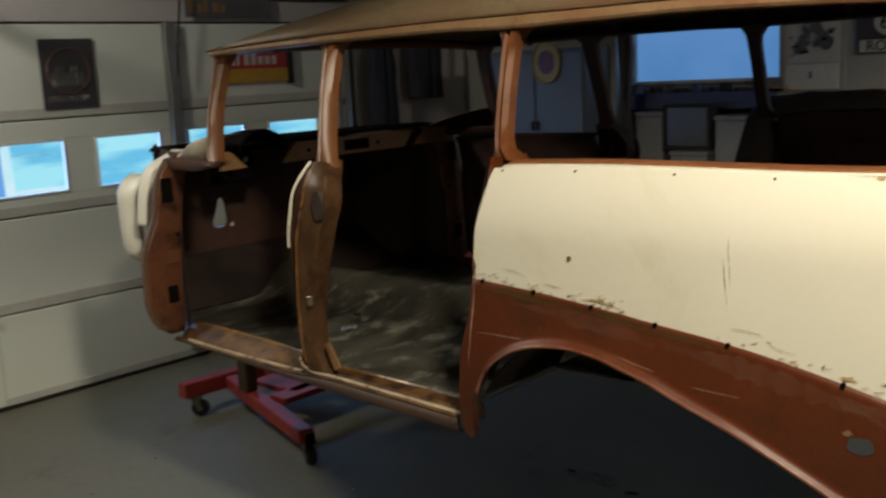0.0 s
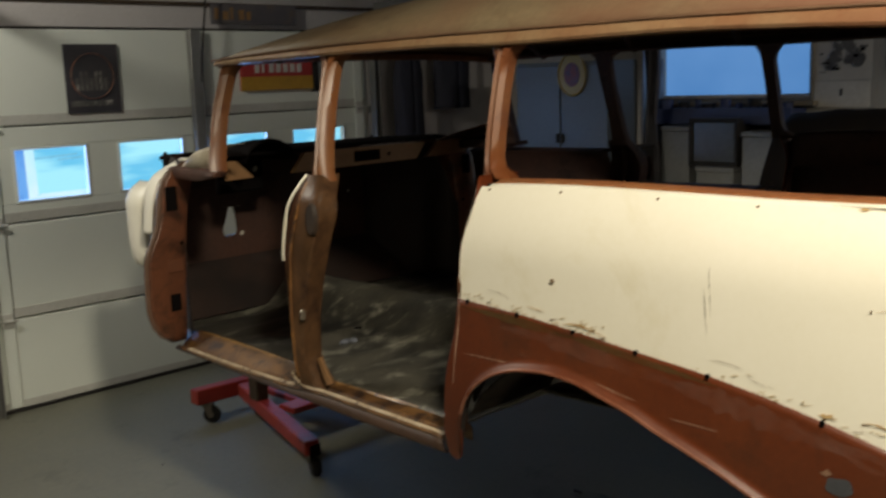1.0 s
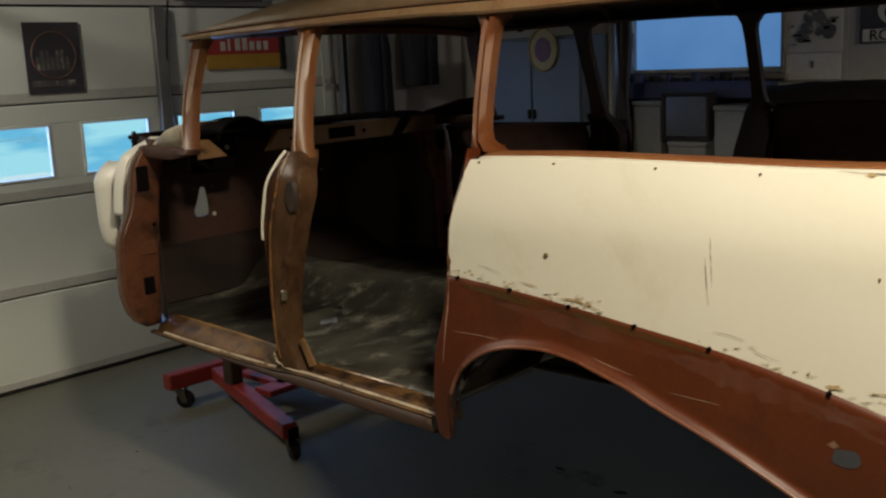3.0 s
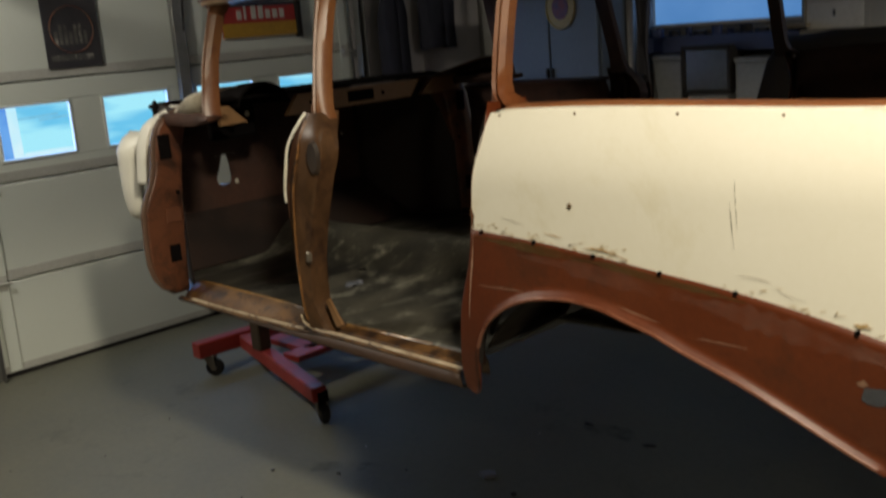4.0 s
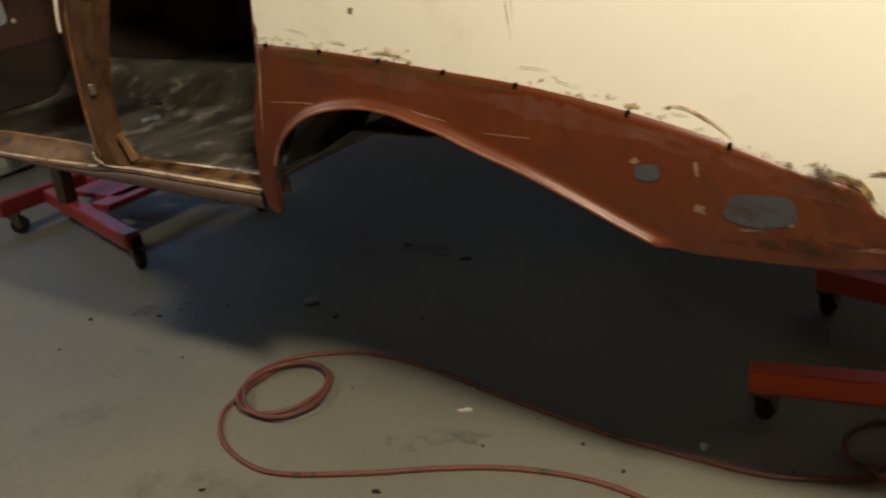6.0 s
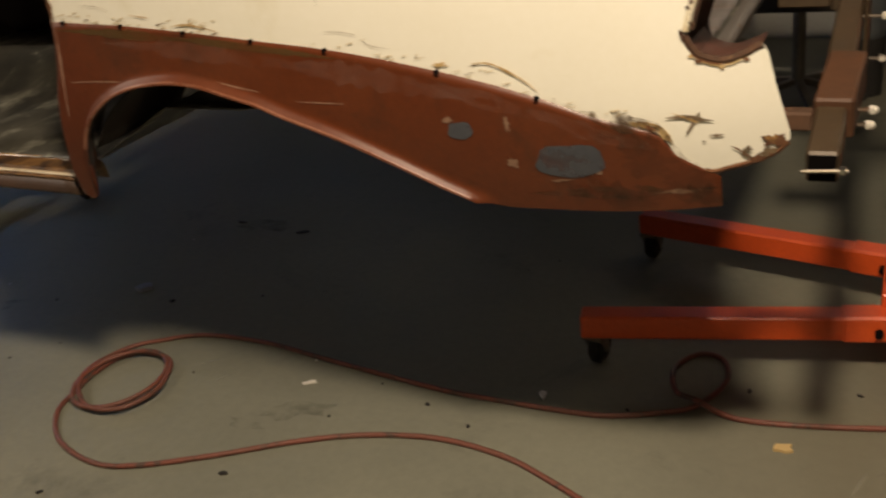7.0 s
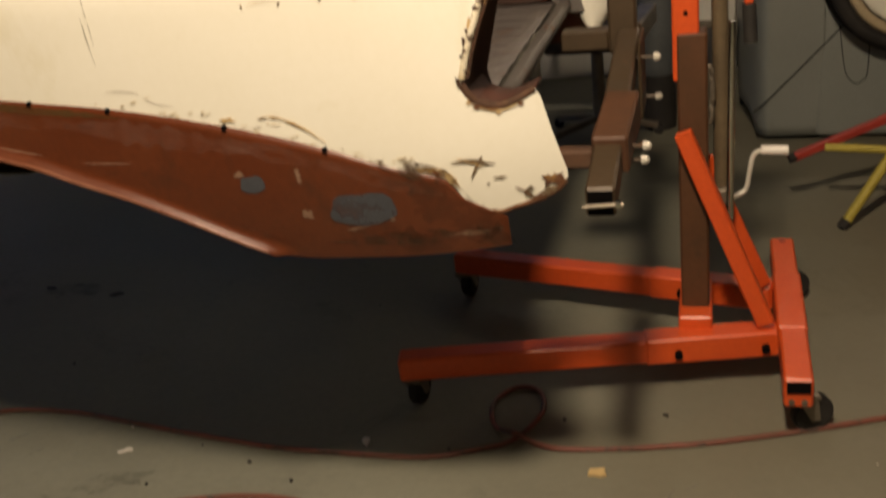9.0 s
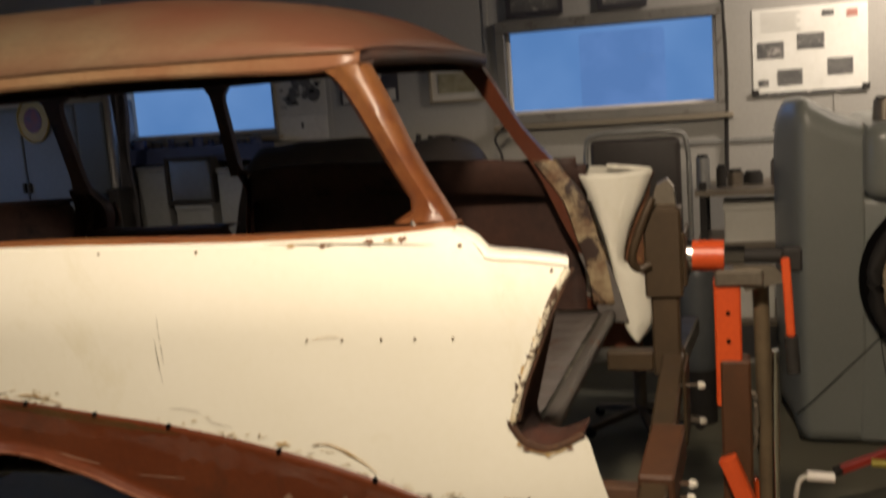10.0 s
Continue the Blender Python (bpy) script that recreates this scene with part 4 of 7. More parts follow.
            rows.append([flip(p, far) for p in ((a, y + depth, z), (a, y + 0.012, z), (a + 0.012, y, z), (m - 0.008, y - crown * 0.3, z), (m, y + groove, z), (m + 0.012, y - crown, z), (b - 0.01, y - crown * 0.3, z),
                                                 (b, y + 0.012, z), (b, y + depth, z), (a, y + depth, z))])
        return part(name, sheet(rows), material, car, label, smooth=35)

    tum = line((1.44, 0.105), (1.60, 0.13), (1.78, 0.165)) if far else line((1.44, 0.105), (1.60, 0.145), (1.78, 0.20))
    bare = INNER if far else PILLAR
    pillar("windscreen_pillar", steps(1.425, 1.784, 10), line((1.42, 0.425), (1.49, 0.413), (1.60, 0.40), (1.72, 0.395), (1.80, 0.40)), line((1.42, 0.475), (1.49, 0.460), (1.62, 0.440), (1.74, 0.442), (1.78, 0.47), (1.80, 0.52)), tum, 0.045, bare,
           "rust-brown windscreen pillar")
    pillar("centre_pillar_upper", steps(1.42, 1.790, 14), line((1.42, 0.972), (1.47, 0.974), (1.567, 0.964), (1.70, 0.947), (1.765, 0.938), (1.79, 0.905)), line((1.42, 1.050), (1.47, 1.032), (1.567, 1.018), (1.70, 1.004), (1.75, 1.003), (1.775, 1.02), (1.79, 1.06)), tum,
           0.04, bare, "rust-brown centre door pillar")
    pl = line((0.80, 0.90), (0.903, 0.914), (1.204, 0.914), (1.30, 0.930), (1.36, 0.948), (1.44, 0.968))
    pr = line((0.80, 1.03), (0.83, 1.0), (0.90, 0.972), (1.0, 0.982), (1.108, 1.010), (1.25, 1.058), (1.34, 1.082), (1.40, 1.062), (1.44, 1.036))
    pf = line((0.80, 0.06), (0.9, 0.045), (1.2, 0.035), (1.36, 0.05), (1.44, 0.10))
    rows, strip = [], []
    for z in steps(0.80, 1.44, 32):
        a, b, y = pl(z), pr(z), pf(z)
        m = a + 0.34 * (b - a)
        strip.append([flip(p, far) for p in ((a, y + 0.065, z), (a, y + 0.010, z), (a + 0.006, y, z), (a + 0.012, y + 0.002, z), (m - 0.016, y + 0.012, z), (m - 0.005, y + 0.010, z), (m, y - 0.006, z))])
        rows.append([flip(p, far) for p in ((m, y - 0.006, z), (m + 0.006, y - 0.013, z), (m + 0.014, y - 0.012, z), (0.5 * (m + b), y - 0.006, z), (b - 0.014, y - 0.004, z), (b - 0.003, y + 0.004, z), (b, y + 0.016, z), (b, y + 0.065, z))])
    low = part("centre_pillar_lower", sheet(rows), INNER if far else FOOT, car, "worn brown pillar foot with a latch recess", smooth=35)
    part("pillar_channel", sheet(strip), INNER if far else CHANNEL, low, "dark pressed channel", smooth=35)
    if not far:
        part("foot_plate", poly(bmesh.new(), [(1.003, 0.066, 0.898), (1.018, 0.066, 0.904), (1.066, 0.066, 0.832), (1.040, 0.066, 0.822)], (0, 0.008, 0)), DASH, low, "pale worn plate at the pillar foot")
    path = [flip((x - 0.004, y, z), far) for x, y, z in ((0.918, 0.036, 1.19), (0.922, 0.034, 1.23), (0.934, 0.036, 1.29), (0.944, 0.046, 1.355), (0.962, 0.075, 1.41), (0.972, 0.10, 1.44))]
    part("pillar_edge", tube(bmesh.new(), smooth_path(path, 6), 0.0045, 6), CREAM, low, "cream edge", smooth=60)
    # Solid dark disc for the latch recess; the recess shade is its colour.
    bm = bmesh.new()
    bmesh.ops.create_cone(bm, cap_ends=True, segments=20, radius1=0.035, radius2=0.03, depth=0.012, matrix=Matrix.Translation(flip((1.064, 0.032, 1.322), far)) @ pose(0, 0, 0, 90, 0, 0) @ Matrix.Diagonal((0.66, 1.4, 1, 1)))
    part("latch_hole", bm, INNER if far else mat("dark_latch_recess", (0.022, 0.014, 0.010), (0.035, 0.021, 0.013), 0.6, big=20), low, "dark latch hole")
    if not far:
        # Paler tube on the pillar ridge paints the highlight along it.
        ridge = [(pl(z) + 0.34 * (pr(z) - pl(z)) + 0.008, pf(z) - 0.013, z) for z in steps(0.84, 1.42, 20)]
        part("pillar_ridge", tube(bmesh.new(), [Vector(p) for p in ridge], 0.0045, 6), mat("ridge_highlight", (0.22, 0.105, 0.035), (0.10, 0.042, 0.016), 0.32, big=16, third=(0.04, 0.02, 0.01), third_at=0.55, third_scale=14), low, "brown ridge with its highlight in the colour", smooth=60)
    bm = boxm(flip((0.985, 0.026, 1.02), False), flip((1.0, 0.04, 1.05), False), 0.003) if not far else boxm((0.985, CW - 0.04, 1.02), (1.0, CW - 0.026, 1.05), 0.003)
    part("striker_plate", bm, DULL, low)
    pillar("quarter_pillar_front", steps(1.45, 1.790, 14), line((1.45, 1.650), (1.562, 1.643), (1.70, 1.635), (1.75, 1.628), (1.775, 1.605), (1.79, 1.55)), line((1.45, 1.745), (1.468, 1.705), (1.49, 1.690), (1.60, 1.682), (1.72, 1.678), (1.755, 1.69), (1.775, 1.72), (1.79, 1.76)), tum, 0.04,
           bare, "rust-brown pillar between door and quarter window")
    if far:
        pillar("rear_pillar", steps(0.93, 1.80, 22), line((0.93, 2.955), (1.05, 2.935), (1.24, 2.852), (1.39, 2.787), (1.55, 2.692), (1.68, 2.618), (1.76, 2.565), (1.80, 2.50)), line((0.93, 3.03), (1.05, 3.0), (1.157, 2.972), (1.30, 2.925), (1.40, 2.86), (1.56, 2.738), (1.715, 2.66), (1.80, 2.61)),
               line((0.93, 0.13), (1.44, 0.125), (1.80, 0.195)), 0.06, mat("dark_red_pillar", (0.115, 0.030, 0.012), (0.085, 0.024, 0.012), 0.4, big=5, fine=60, bump=0.08, third=(0.13, 0.06, 0.026), third_at=0.58, third_scale=8, soft_edge=0.15), "red-brown rear pillar, rusty towards its foot")
        pillar("rear_pillar_foot", steps(0.90, 1.13, 12), line((0.90, 2.96), (1.05, 2.93), (1.26, 2.838)), line((0.90, 3.05), (1.05, 3.01), (1.157, 2.97), (1.26, 2.922)), line((0.90, 0.122), (1.26, 0.122)), 0.07, JAMB, "bare grey pillar foot with rust")
        edge_r = line((0.93, 3.018), (1.08, 2.998), (1.19, 2.969), (1.30, 2.937), (1.395, 2.876), (1.45, 2.835))
        rows = []
        for z in steps(0.96, 1.44, 26):
            r = edge_r(z) + 0.004 * noise.noise(Vector((0, 0, z * 30)))
            rows.append([flip(p, True) for p in ((r - 0.075, 0.188, z), (r - 0.07, 0.194, z), (r - 0.02, 0.196, z), (r - 0.004, 0.190, z), (r, 0.17, z))])
        part("pillar_flange", sheet(rows), mat("rust_over_cream", (0.40, 0.32, 0.19), (0.12, 0.045, 0.018), 0.6, big=12, fine=90, bump=0.3, third=(0.035, 0.015, 0.009), third_at=0.48, third_scale=11, soft_edge=0.08), car, "cream flange flaking into rust", smooth=40, solid=0.003)
    else:
        pillar("rear_pillar", steps(1.455, 1.756, 14), line((1.455, 2.80), (1.47, 2.830), (1.482, 2.838), (1.534, 2.807), (1.626, 2.749), (1.70, 2.702), (1.74, 2.668), (1.757, 2.64), (1.768, 2.60)), line((1.455, 2.915), (1.573, 2.841), (1.681, 2.785), (1.767, 2.737), (1.80, 2.72)), line((1.44, 0.10), (1.79, 0.19)), 0.05, PILLAR,
               "orange-brown sloping rear pillar", groove=-0.006)
    # roof rail above the openings, and the rain gutter
    rows = []
    zr = line((0.39, 1.776), (0.45, 1.778), (1.0, 1.781), (1.45, 1.777), (1.69, 1.769), (2.1, 1.769), (2.43, 1.758), (2.65, 1.747), (2.76, 1.757))
    zg = line((0.36, 1.798), (0.6, 1.806), (1.0, 1.812), (1.3, 1.813), (1.66, 1.809), (1.9, 1.806), (2.11, 1.804), (2.43, 1.796), (2.7, 1.787), (2.9, 1.775))
    for x in steps(0.40, 2.60 if far else 2.74, 46):
        a, b = zr(x), zg(x)
        rows.append([flip(p, far) for p in ((x, 0.255, a + 0.006), (x, 0.20, a), (x, 0.180, a + 0.003), (x, 0.177, a + 0.008), (x, 0.181, b - 0.014), (x, 0.186, b - 0.006))])
    part("roof_rail", sheet(rows), INNER if far else RAILTAN, car, "tan and orange-brown rail above the windows", smooth=40, solid=0.004)
    path = [flip((x, 0.183, zg(x) - 0.004), far) for x in steps(0.38, 2.60 if far else 2.73, 40)]
    part("rain_gutter", tube(bmesh.new(), path, 0.0055, 6, False, 0.8), mat("dark_gutter", (0.09, 0.05, 0.03), (0.16, 0.09, 0.05), 0.6, big=5) if not far else bpy.data.materials["dark_gutter"], car, "dark rain gutter", smooth=60)

STAIN = mat("rust_stain", (0.36, 0.21, 0.07), (0.52, 0.38, 0.19), 0.6, big=30, fine=120, bump=0.1)
CHIP = mat("dark_chip", (0.10, 0.07, 0.04), (0.2, 0.13, 0.07), 0.8, big=30, fine=120, bump=0.3)
FILLER = glaze("grey_filler_patch", (0.066, 0.071, 0.084), 0.93, 13, 0.24, 0.47)
GREYRUB = glaze("grey_rub", (0.20, 0.18, 0.14), 0.8, 60, 0.35, 0.6)
SCUFF = mat("pale_scuff", (0.25, 0.15, 0.10), (0.17, 0.085, 0.05), 0.6, big=30)
SCRATCH = mat("bright_scratch", (0.42, 0.28, 0.21), (0.28, 0.15, 0.10), 0.5, big=40)
# holes along the two-tone line and in the cream panel
for i, x in enumerate((1.697, 1.852, 2.011, 2.172, 2.338, 2.570, 2.760)):
    z = TWO(x) - 0.001
    part("trim_hole", rod(bmesh.new(), (x, side(x, z) - 0.006, z), (x, side(x, z) + 0.002, z), 0.0048, 10), BLACK, car, "dark trim clip hole")
for i, x in enumerate((2.652, 2.722, 2.798, 2.862, 2.932)):
    part("badge_hole", rod(bmesh.new(), (x, side(x, 1.26) - 0.0035, 1.262), (x, side(x, 1.26) + 0.002, 1.262), 0.0020, 8), CHIP, car)
for x, z, r in ((1.955, 1.242, 0.0055), (2.947, 1.42, 0.004), (1.74, 1.432, 0.0026), (1.95, 1.434, 0.0026), (2.2, 1.431, 0.0026), (2.42, 1.427, 0.0026)):
    part("panel_hole", rod(bmesh.new(), (x, side(x, z) - 0.0035, z), (x, side(x, z) + 0.002, z), r, 8), CHIP, car)


def smear(name, pts, w, material, lift=0.0032):
    """A thin strip of wear or painted tone that follows the side of the body."""
    p = smooth_path([(x, 0, z) for x, z in pts], 6)
    rows = []
    for i, v in enumerate(p):
        t = math.sin(math.pi * (i + 0.35) / (len(p) + 0.2))
        h = w * max(0.12, t) * (0.7 + 0.5 * noise.noise(v * 40))
        d = (p[min(i + 1, len(p) - 1)] - p[max(i - 1, 0)]).normalized()
        ends = [(v.x - k * h * d.z, v.z + k * h * d.x) for k in (-0.5, 0.5)]
        rows.append([(x, side(x, z) - lift, z) for x, z in ends])
    return part(name, sheet(rows), material, car)


for pts, w, m_ in (
    (((1.98, 1.150), (2.03, 1.152), (2.10, 1.135)), 0.005, STAIN), (((2.343, 1.128), (2.38, 1.127), (2.412, 1.121)), 0.0018, CHIP), (((2.42, 1.112), (2.44, 1.10), (2.479, 1.092)), 0.0015, CHIP),
    (((2.64, 1.062), (2.68, 1.060), (2.73, 1.035), (2.765, 1.008)), 0.005, STAIN), (((2.331, 1.27), (2.334, 1.22), (2.338, 1.177)), 0.0026, GREYRUB), (((2.341, 1.312), (2.344, 1.25), (2.345, 1.215)), 0.0026, GREYRUB),
    (((1.67, 1.035), (1.75, 1.036), (1.83, 1.034)), 0.003, SCRATCH), (((2.06, 1.035), (2.11, 1.022), (2.17, 1.01)), 0.004, SCRATCH), (((2.25, 0.99), (2.36, 0.985)), 0.0025, SCRATCH),
    (((1.670, 1.16), (1.662, 1.10), (1.65, 1.04), (1.635, 0.95)), 0.006, SCRATCH), (((1.76, 1.203), (1.80, 1.198), (1.83, 1.188)), 0.0016, CHIP), (((1.88, 1.178), (1.93, 1.170)), 0.003, STAIN),
    # Last strip here: crease shade and dirt put into one grey line.
    (((2.66, 1.262), (2.69, 1.268), (2.72, 1.268)), 0.0012, STAIN), (((2.56, 1.436), (2.66, 1.434), (2.78, 1.43), (2.90, 1.424)), 0.004, mat("grey_shadow_dirt", (0.16, 0.15, 0.12), (0.3, 0.28, 0.22), 0.7, big=20)),
    (((2.988, 0.956), (3.01, 0.958), (3.031, 0.957), (3.05, 0.951), (3.069, 0.948)), 0.011, CHIP), (((3.022, 0.923), (3.035, 0.947), (3.046, 0.965)), 0.008, CHIP), (((3.0, 0.965), (3.03, 0.952), (3.045, 0.945)), 0.005, STAIN),
    (((2.94, 0.952), (2.97, 0.944), (2.99, 0.928), (3.0, 0.905)), 0.008, STAIN), (((3.095, 0.899), (3.11, 0.89), (3.124, 0.876)), 0.006, RUST),
):
    smear("wear_tone_mark", pts, w, m_)


def blot(cx, cz, w, h, material, seed, turn=0.0, lift=0.003):
    """A ragged flat blot of lost or stained paint on the body side."""
    n, pts = 26, []
    for i in range(n):
        a = 2 * math.pi * i / n
        k = 1 + 0.9 * noise.noise(Vector((3 * math.cos(a), 3 * math.sin(a), seed * 7.3))) + 0.5 * noise.noise(Vector((9 * math.cos(a), 9 * math.sin(a), seed * 3.1)))
        u, v = w / 2 * max(0.2, k) * math.cos(a), h / 2 * max(0.2, k) * math.sin(a)
        c, s_ = math.cos(radians(turn)), math.sin(radians(turn))
        x, z = cx + c * u - s_ * v, cz + s_ * u + c * v
        pts.append((x, side(x, z) - lift, z))
    bm = bmesh.new()
    mid = bm.verts.new((cx, side(cx, cz) - lift, cz))
    vs = [bm.verts.new(p) for p in pts]
    for i in range(n):
        bm.faces.new((mid, vs[i], vs[(i + 1) % n]))
    return part("paint_chip", bm, material, car)


BLOTS = [(3.072, 0.921, 0.022, 0.005, CHIP, 0), (3.051, 0.910, 0.006, 0.004, CHIP, 0), (2.945, 0.946, 0.045, 0.008, STAIN, -6), (2.985, 0.925, 0.03, 0.012, STAIN, -50),
         (2.962, 0.938, 0.026, 0.008, RUST, -30), (3.118, 0.882, 0.028, 0.006, CHIP, -40), (3.135, 0.872, 0.022, 0.014, RUST, 0), (3.155, 0.884, 0.03, 0.014, CHIP, 20),
         (3.165, 0.905, 0.03, 0.022, RUST, 0), (3.12, 0.890, 0.02, 0.01, CHIP, 30), (2.577, 1.060, 0.03, 0.008, STAIN, 0), (2.697, 0.950, 0.010, 0.030, SCUFF, 5),
         (2.578, 0.953, 0.020, 0.012, SCUFF, 0), (2.79, 0.832, 0.05, 0.005, SCUFF, 5), (2.318, 0.915, 0.09, 0.010, SCUFF, -24), (3.0, 0.812, 0.07, 0.008, SCUFF, 3), (2.70, 0.865, 0.02, 0.02, SCUFF, 40),
         (2.865, 0.85, 0.012, 0.008, SCUFF, 0), 
         (1.671, 1.20, 0.010, 0.05, RUST, 0), ]
for i, (cx, cz, w, h, m_, turn) in enumerate(BLOTS):
    blot(cx, cz, w, h, m_, i + 1.37, turn)
# flaking along the lamp opening
notch_x = line((1.097, 3.034), (1.145, 3.046), (1.228, 3.078), (1.339, 3.126), (1.372, 3.146))
random.seed(17)
for i in range(16):
    z = random.uniform(1.09, 1.29)
    x = notch_x(z) - random.uniform(0.010, 0.016)
    blot(x, z, random.uniform(0.004, 0.009), random.uniform(0.006, 0.018), DARKRUST if i % 3 else STAIN, i + 50.2, 20)
smear("wear_tone_mark", [(x, TAILTOP(x) - 0.007) for x in steps(3.032, 3.128, 9)], 0.005, STAIN, 0.0028)
smear("wear_tone_mark", [(x, TAILTOP(x) - 0.004) for x in steps(3.028, 3.10, 9)], 0.006, RUST, 0.0034)
for i, x in enumerate((3.034, 3.047, 3.083, 3.121)):
    blot(x, TAILTOP(x) - random.uniform(0.008, 0.014), random.uniform(0.006, 0.014), 0.006, RUST if i % 2 else STAIN, i + 80.2, 0)
# flecks of dirt and lost paint just above the two-tone line
random.seed(41)
FLECK = mat("faint_dirt_fleck", (0.46, 0.36, 0.21), (0.58, 0.49, 0.33), 0.6, big=40)
for i in range(80):
    s = random.random()
    x = 1.66 + 0.45 * random.random() if s < 0.55 else (2.3 + 0.25 * random.random() if s < 0.72 else 2.58 + 0.36 * random.random())
    up = random.uniform(0.004, 0.035) * random.random() ** 0.5
    w = random.uniform(0.004, 0.020)
    blot(x, TWO(x) + up, w, random.uniform(0.0012, 0.0030), CHIP if i % 7 == 0 else FLECK, i + 300.7, 8 if x < 1.9 else 12, 0.0024)
# worn spots on the oxide
BLEED = glaze("brown_rust_bleed", (0.085, 0.040, 0.017), 0.85, 20, 0.42, 0.62)
smear("wear_tone_mark", [(x, TWO(x) + 0.004) for x in steps(2.84, 3.03, 8)], 0.05, BLEED, 0.0035)
smear("wear_tone_mark", [(x, 0.80 + 0.05 * (x - 2.7)) for x in steps(2.72, 3.07, 8)], 0.03, BLEED, 0.0035)
PINKRUB = glaze("pink_sanding_dust", (0.30, 0.135, 0.095), 0.40, 9, 0.36, 0.72)
for a, b, w in ((1.80, 2.30, 0.055), (2.20, 2.62, 0.060), (2.5, 2.80, 0.045), (2.72, 2.98, 0.04)):
    smear("wear_tone_mark", [(x, TWO(x) - 0.012 - w / 2) for x in steps(a, b, 7)], w, PINKRUB, 0.0021)
PALEHAZE = glaze("pale_oxide_rub", (0.22, 0.10, 0.055), 0.45, 22, 0.5, 0.8)
for pts, w, m_ in ((((2.25, 0.93), (2.45, 0.87), (2.66, 0.80)), 0.03, PALEHAZE), (((2.70, 0.80), (2.85, 0.797), (3.0, 0.80)), 0.02, PALEHAZE), (((1.66, 0.98), (1.78, 1.05), (1.95, 1.055), (2.15, 1.01)), 0.022, PALEHAZE)):
    smear("wear_tone_mark", pts, w, m_, 0.0024)
# Olive-brown band along the top of the oxide.
OLIVE = glaze("olive_band", (0.13, 0.075, 0.022), 0.75, 7, 0.25, 0.65)
for a, b, w in ((1.675, 2.02, 0.026), (1.95, 2.36, 0.022)):
    smear("wear_tone_mark", [(x, TWO(x) - 0.004 - w / 2) for x in steps(a, b, 8)], w, OLIVE, 0.0027)
DIRTEND = glaze("brown_tail_dirt", (0.050, 0.028, 0.014), 0.40, 16, 0.28, 0.78)
for i, (cx, cz, w, h) in enumerate(((3.02, 0.83, 0.10, 0.07), (2.95, 0.875, 0.10, 0.06), (3.045, 0.80, 0.06, 0.05), (2.88, 0.81, 0.16, 0.05), (2.93, 0.92, 0.09, 0.03))):
    blot(cx, cz, w, h, DIRTEND, 400.3 + i, -12, 0.0041 + 0.0003 * i)
# filler patches on the oxide panel
for cx, cz, w, h in ((2.811, 0.873, 0.128, 0.066), (2.602, 0.932, 0.050, 0.034)):
    n = 20
    outline = []
    for i in range(n):
        a = 2 * math.pi * i / n
        k = (abs(math.cos(a)) ** 3 + abs(math.sin(a)) ** 3) ** -0.333 * (1 + 0.06 * math.sin(5 * a + cx) + 0.05 * math.sin(2 * a))
        x, z = cx + w / 2 * k * math.cos(a), cz + h / 2 * k * math.sin(a)
        outline.append((x, side(x, z) - 0.0035, z))
    bm = bmesh.new()
    bm.faces.new([bm.verts.new(p) for p in outline])
    part("filler_patch", bm, FILLER, car, "grey filler patch")
# rust runs below the quarter window's rear corner
for x, h, m_ in ((2.62, 0.012, STAIN), (2.685, 0.02, PILLAR), (2.70, 0.014, RUST), (2.775, 0.026, PILLAR), (2.815, 0.012, STAIN), (2.84, 0.018, PILLAR)):
    blot(x, NEAR_TOP(x) - h / 8, 0.016, h * 0.45, m_, x * 31.7, 5)
# roof shell
rows = []
zc = line((0.30, 1.795), (0.40, 1.845), (0.7, 1.925), (1.0, 1.965), (1.5, 1.995), (2.0, 1.985), (2.37, 1.94), (2.55, 1.90), (2.66, 1.855), (2.74, 1.80))
for x in steps(0.30, 2.74, 56):
    inset = 0.186 + (0.16 * max(0.0, (0.5 - x) / 0.2) ** 2) + 0.03 * max(0.0, (x - 2.6) / 0.14) ** 2
    row = []
    for v in steps(-1, 1, 28):
        y = CW / 2 + v * (CW / 2 - inset)
        e = (1 - abs(v) ** 2.6)
        z = zg(x) + (max(zc(x), zg(x) + 0.004) - zg(x)) * e ** 0.8
        k_ = max(0.0, min(1.0, (x - 2.2) / 0.5))
        row.append((x - 0.10 * (y / CW) * k_ * k_, y, z))
    rows.append(row)
part("roof", sheet(rows), ROOF, car, "tan and rust-brown primed roof skin", smooth=50, solid=0.004)
for x in steps(0.7, 2.45, 4):
    path = [Vector((x, CW / 2 + v * 0.66, zg(x) - 0.02 + (zc(x) - zg(x)) * (1 - abs(v) ** 2.6) ** 0.8 - 0.012)) for v in steps(-1, 1, 16)]
    part("roof_bow", tube(bmesh.new(), path, 0.016, 6, False, 0.5), INNER, car, "dark roof bow")
# windscreen header and tailgate header
path = smooth_path([(0.42, 0.20, 1.785), (0.37, 0.34, 1.80), (0.335, 0.60, 1.808), (0.34, 0.88, 1.81), (0.35, 1.16, 1.808), (0.37, 1.42, 1.80), (0.42, 1.56, 1.785)], 6)
part("windscreen_header", tube(bmesh.new(), path, 0.028, 8, False, 0.7), PILLAR, car, smooth=50)
path = smooth_path([(2.70, 0.22, 1.768), (2.715, 0.34, 1.772), (2.72, 0.60, 1.776), (2.71, 0.88, 1.778), (2.69, 1.16, 1.776), (2.66, 1.42, 1.772), (2.61, 1.55, 1.768)], 6)
part("tailgate_header", tube(bmesh.new(), path, 0.022, 8, False, 0.9), INNER, car, smooth=50)

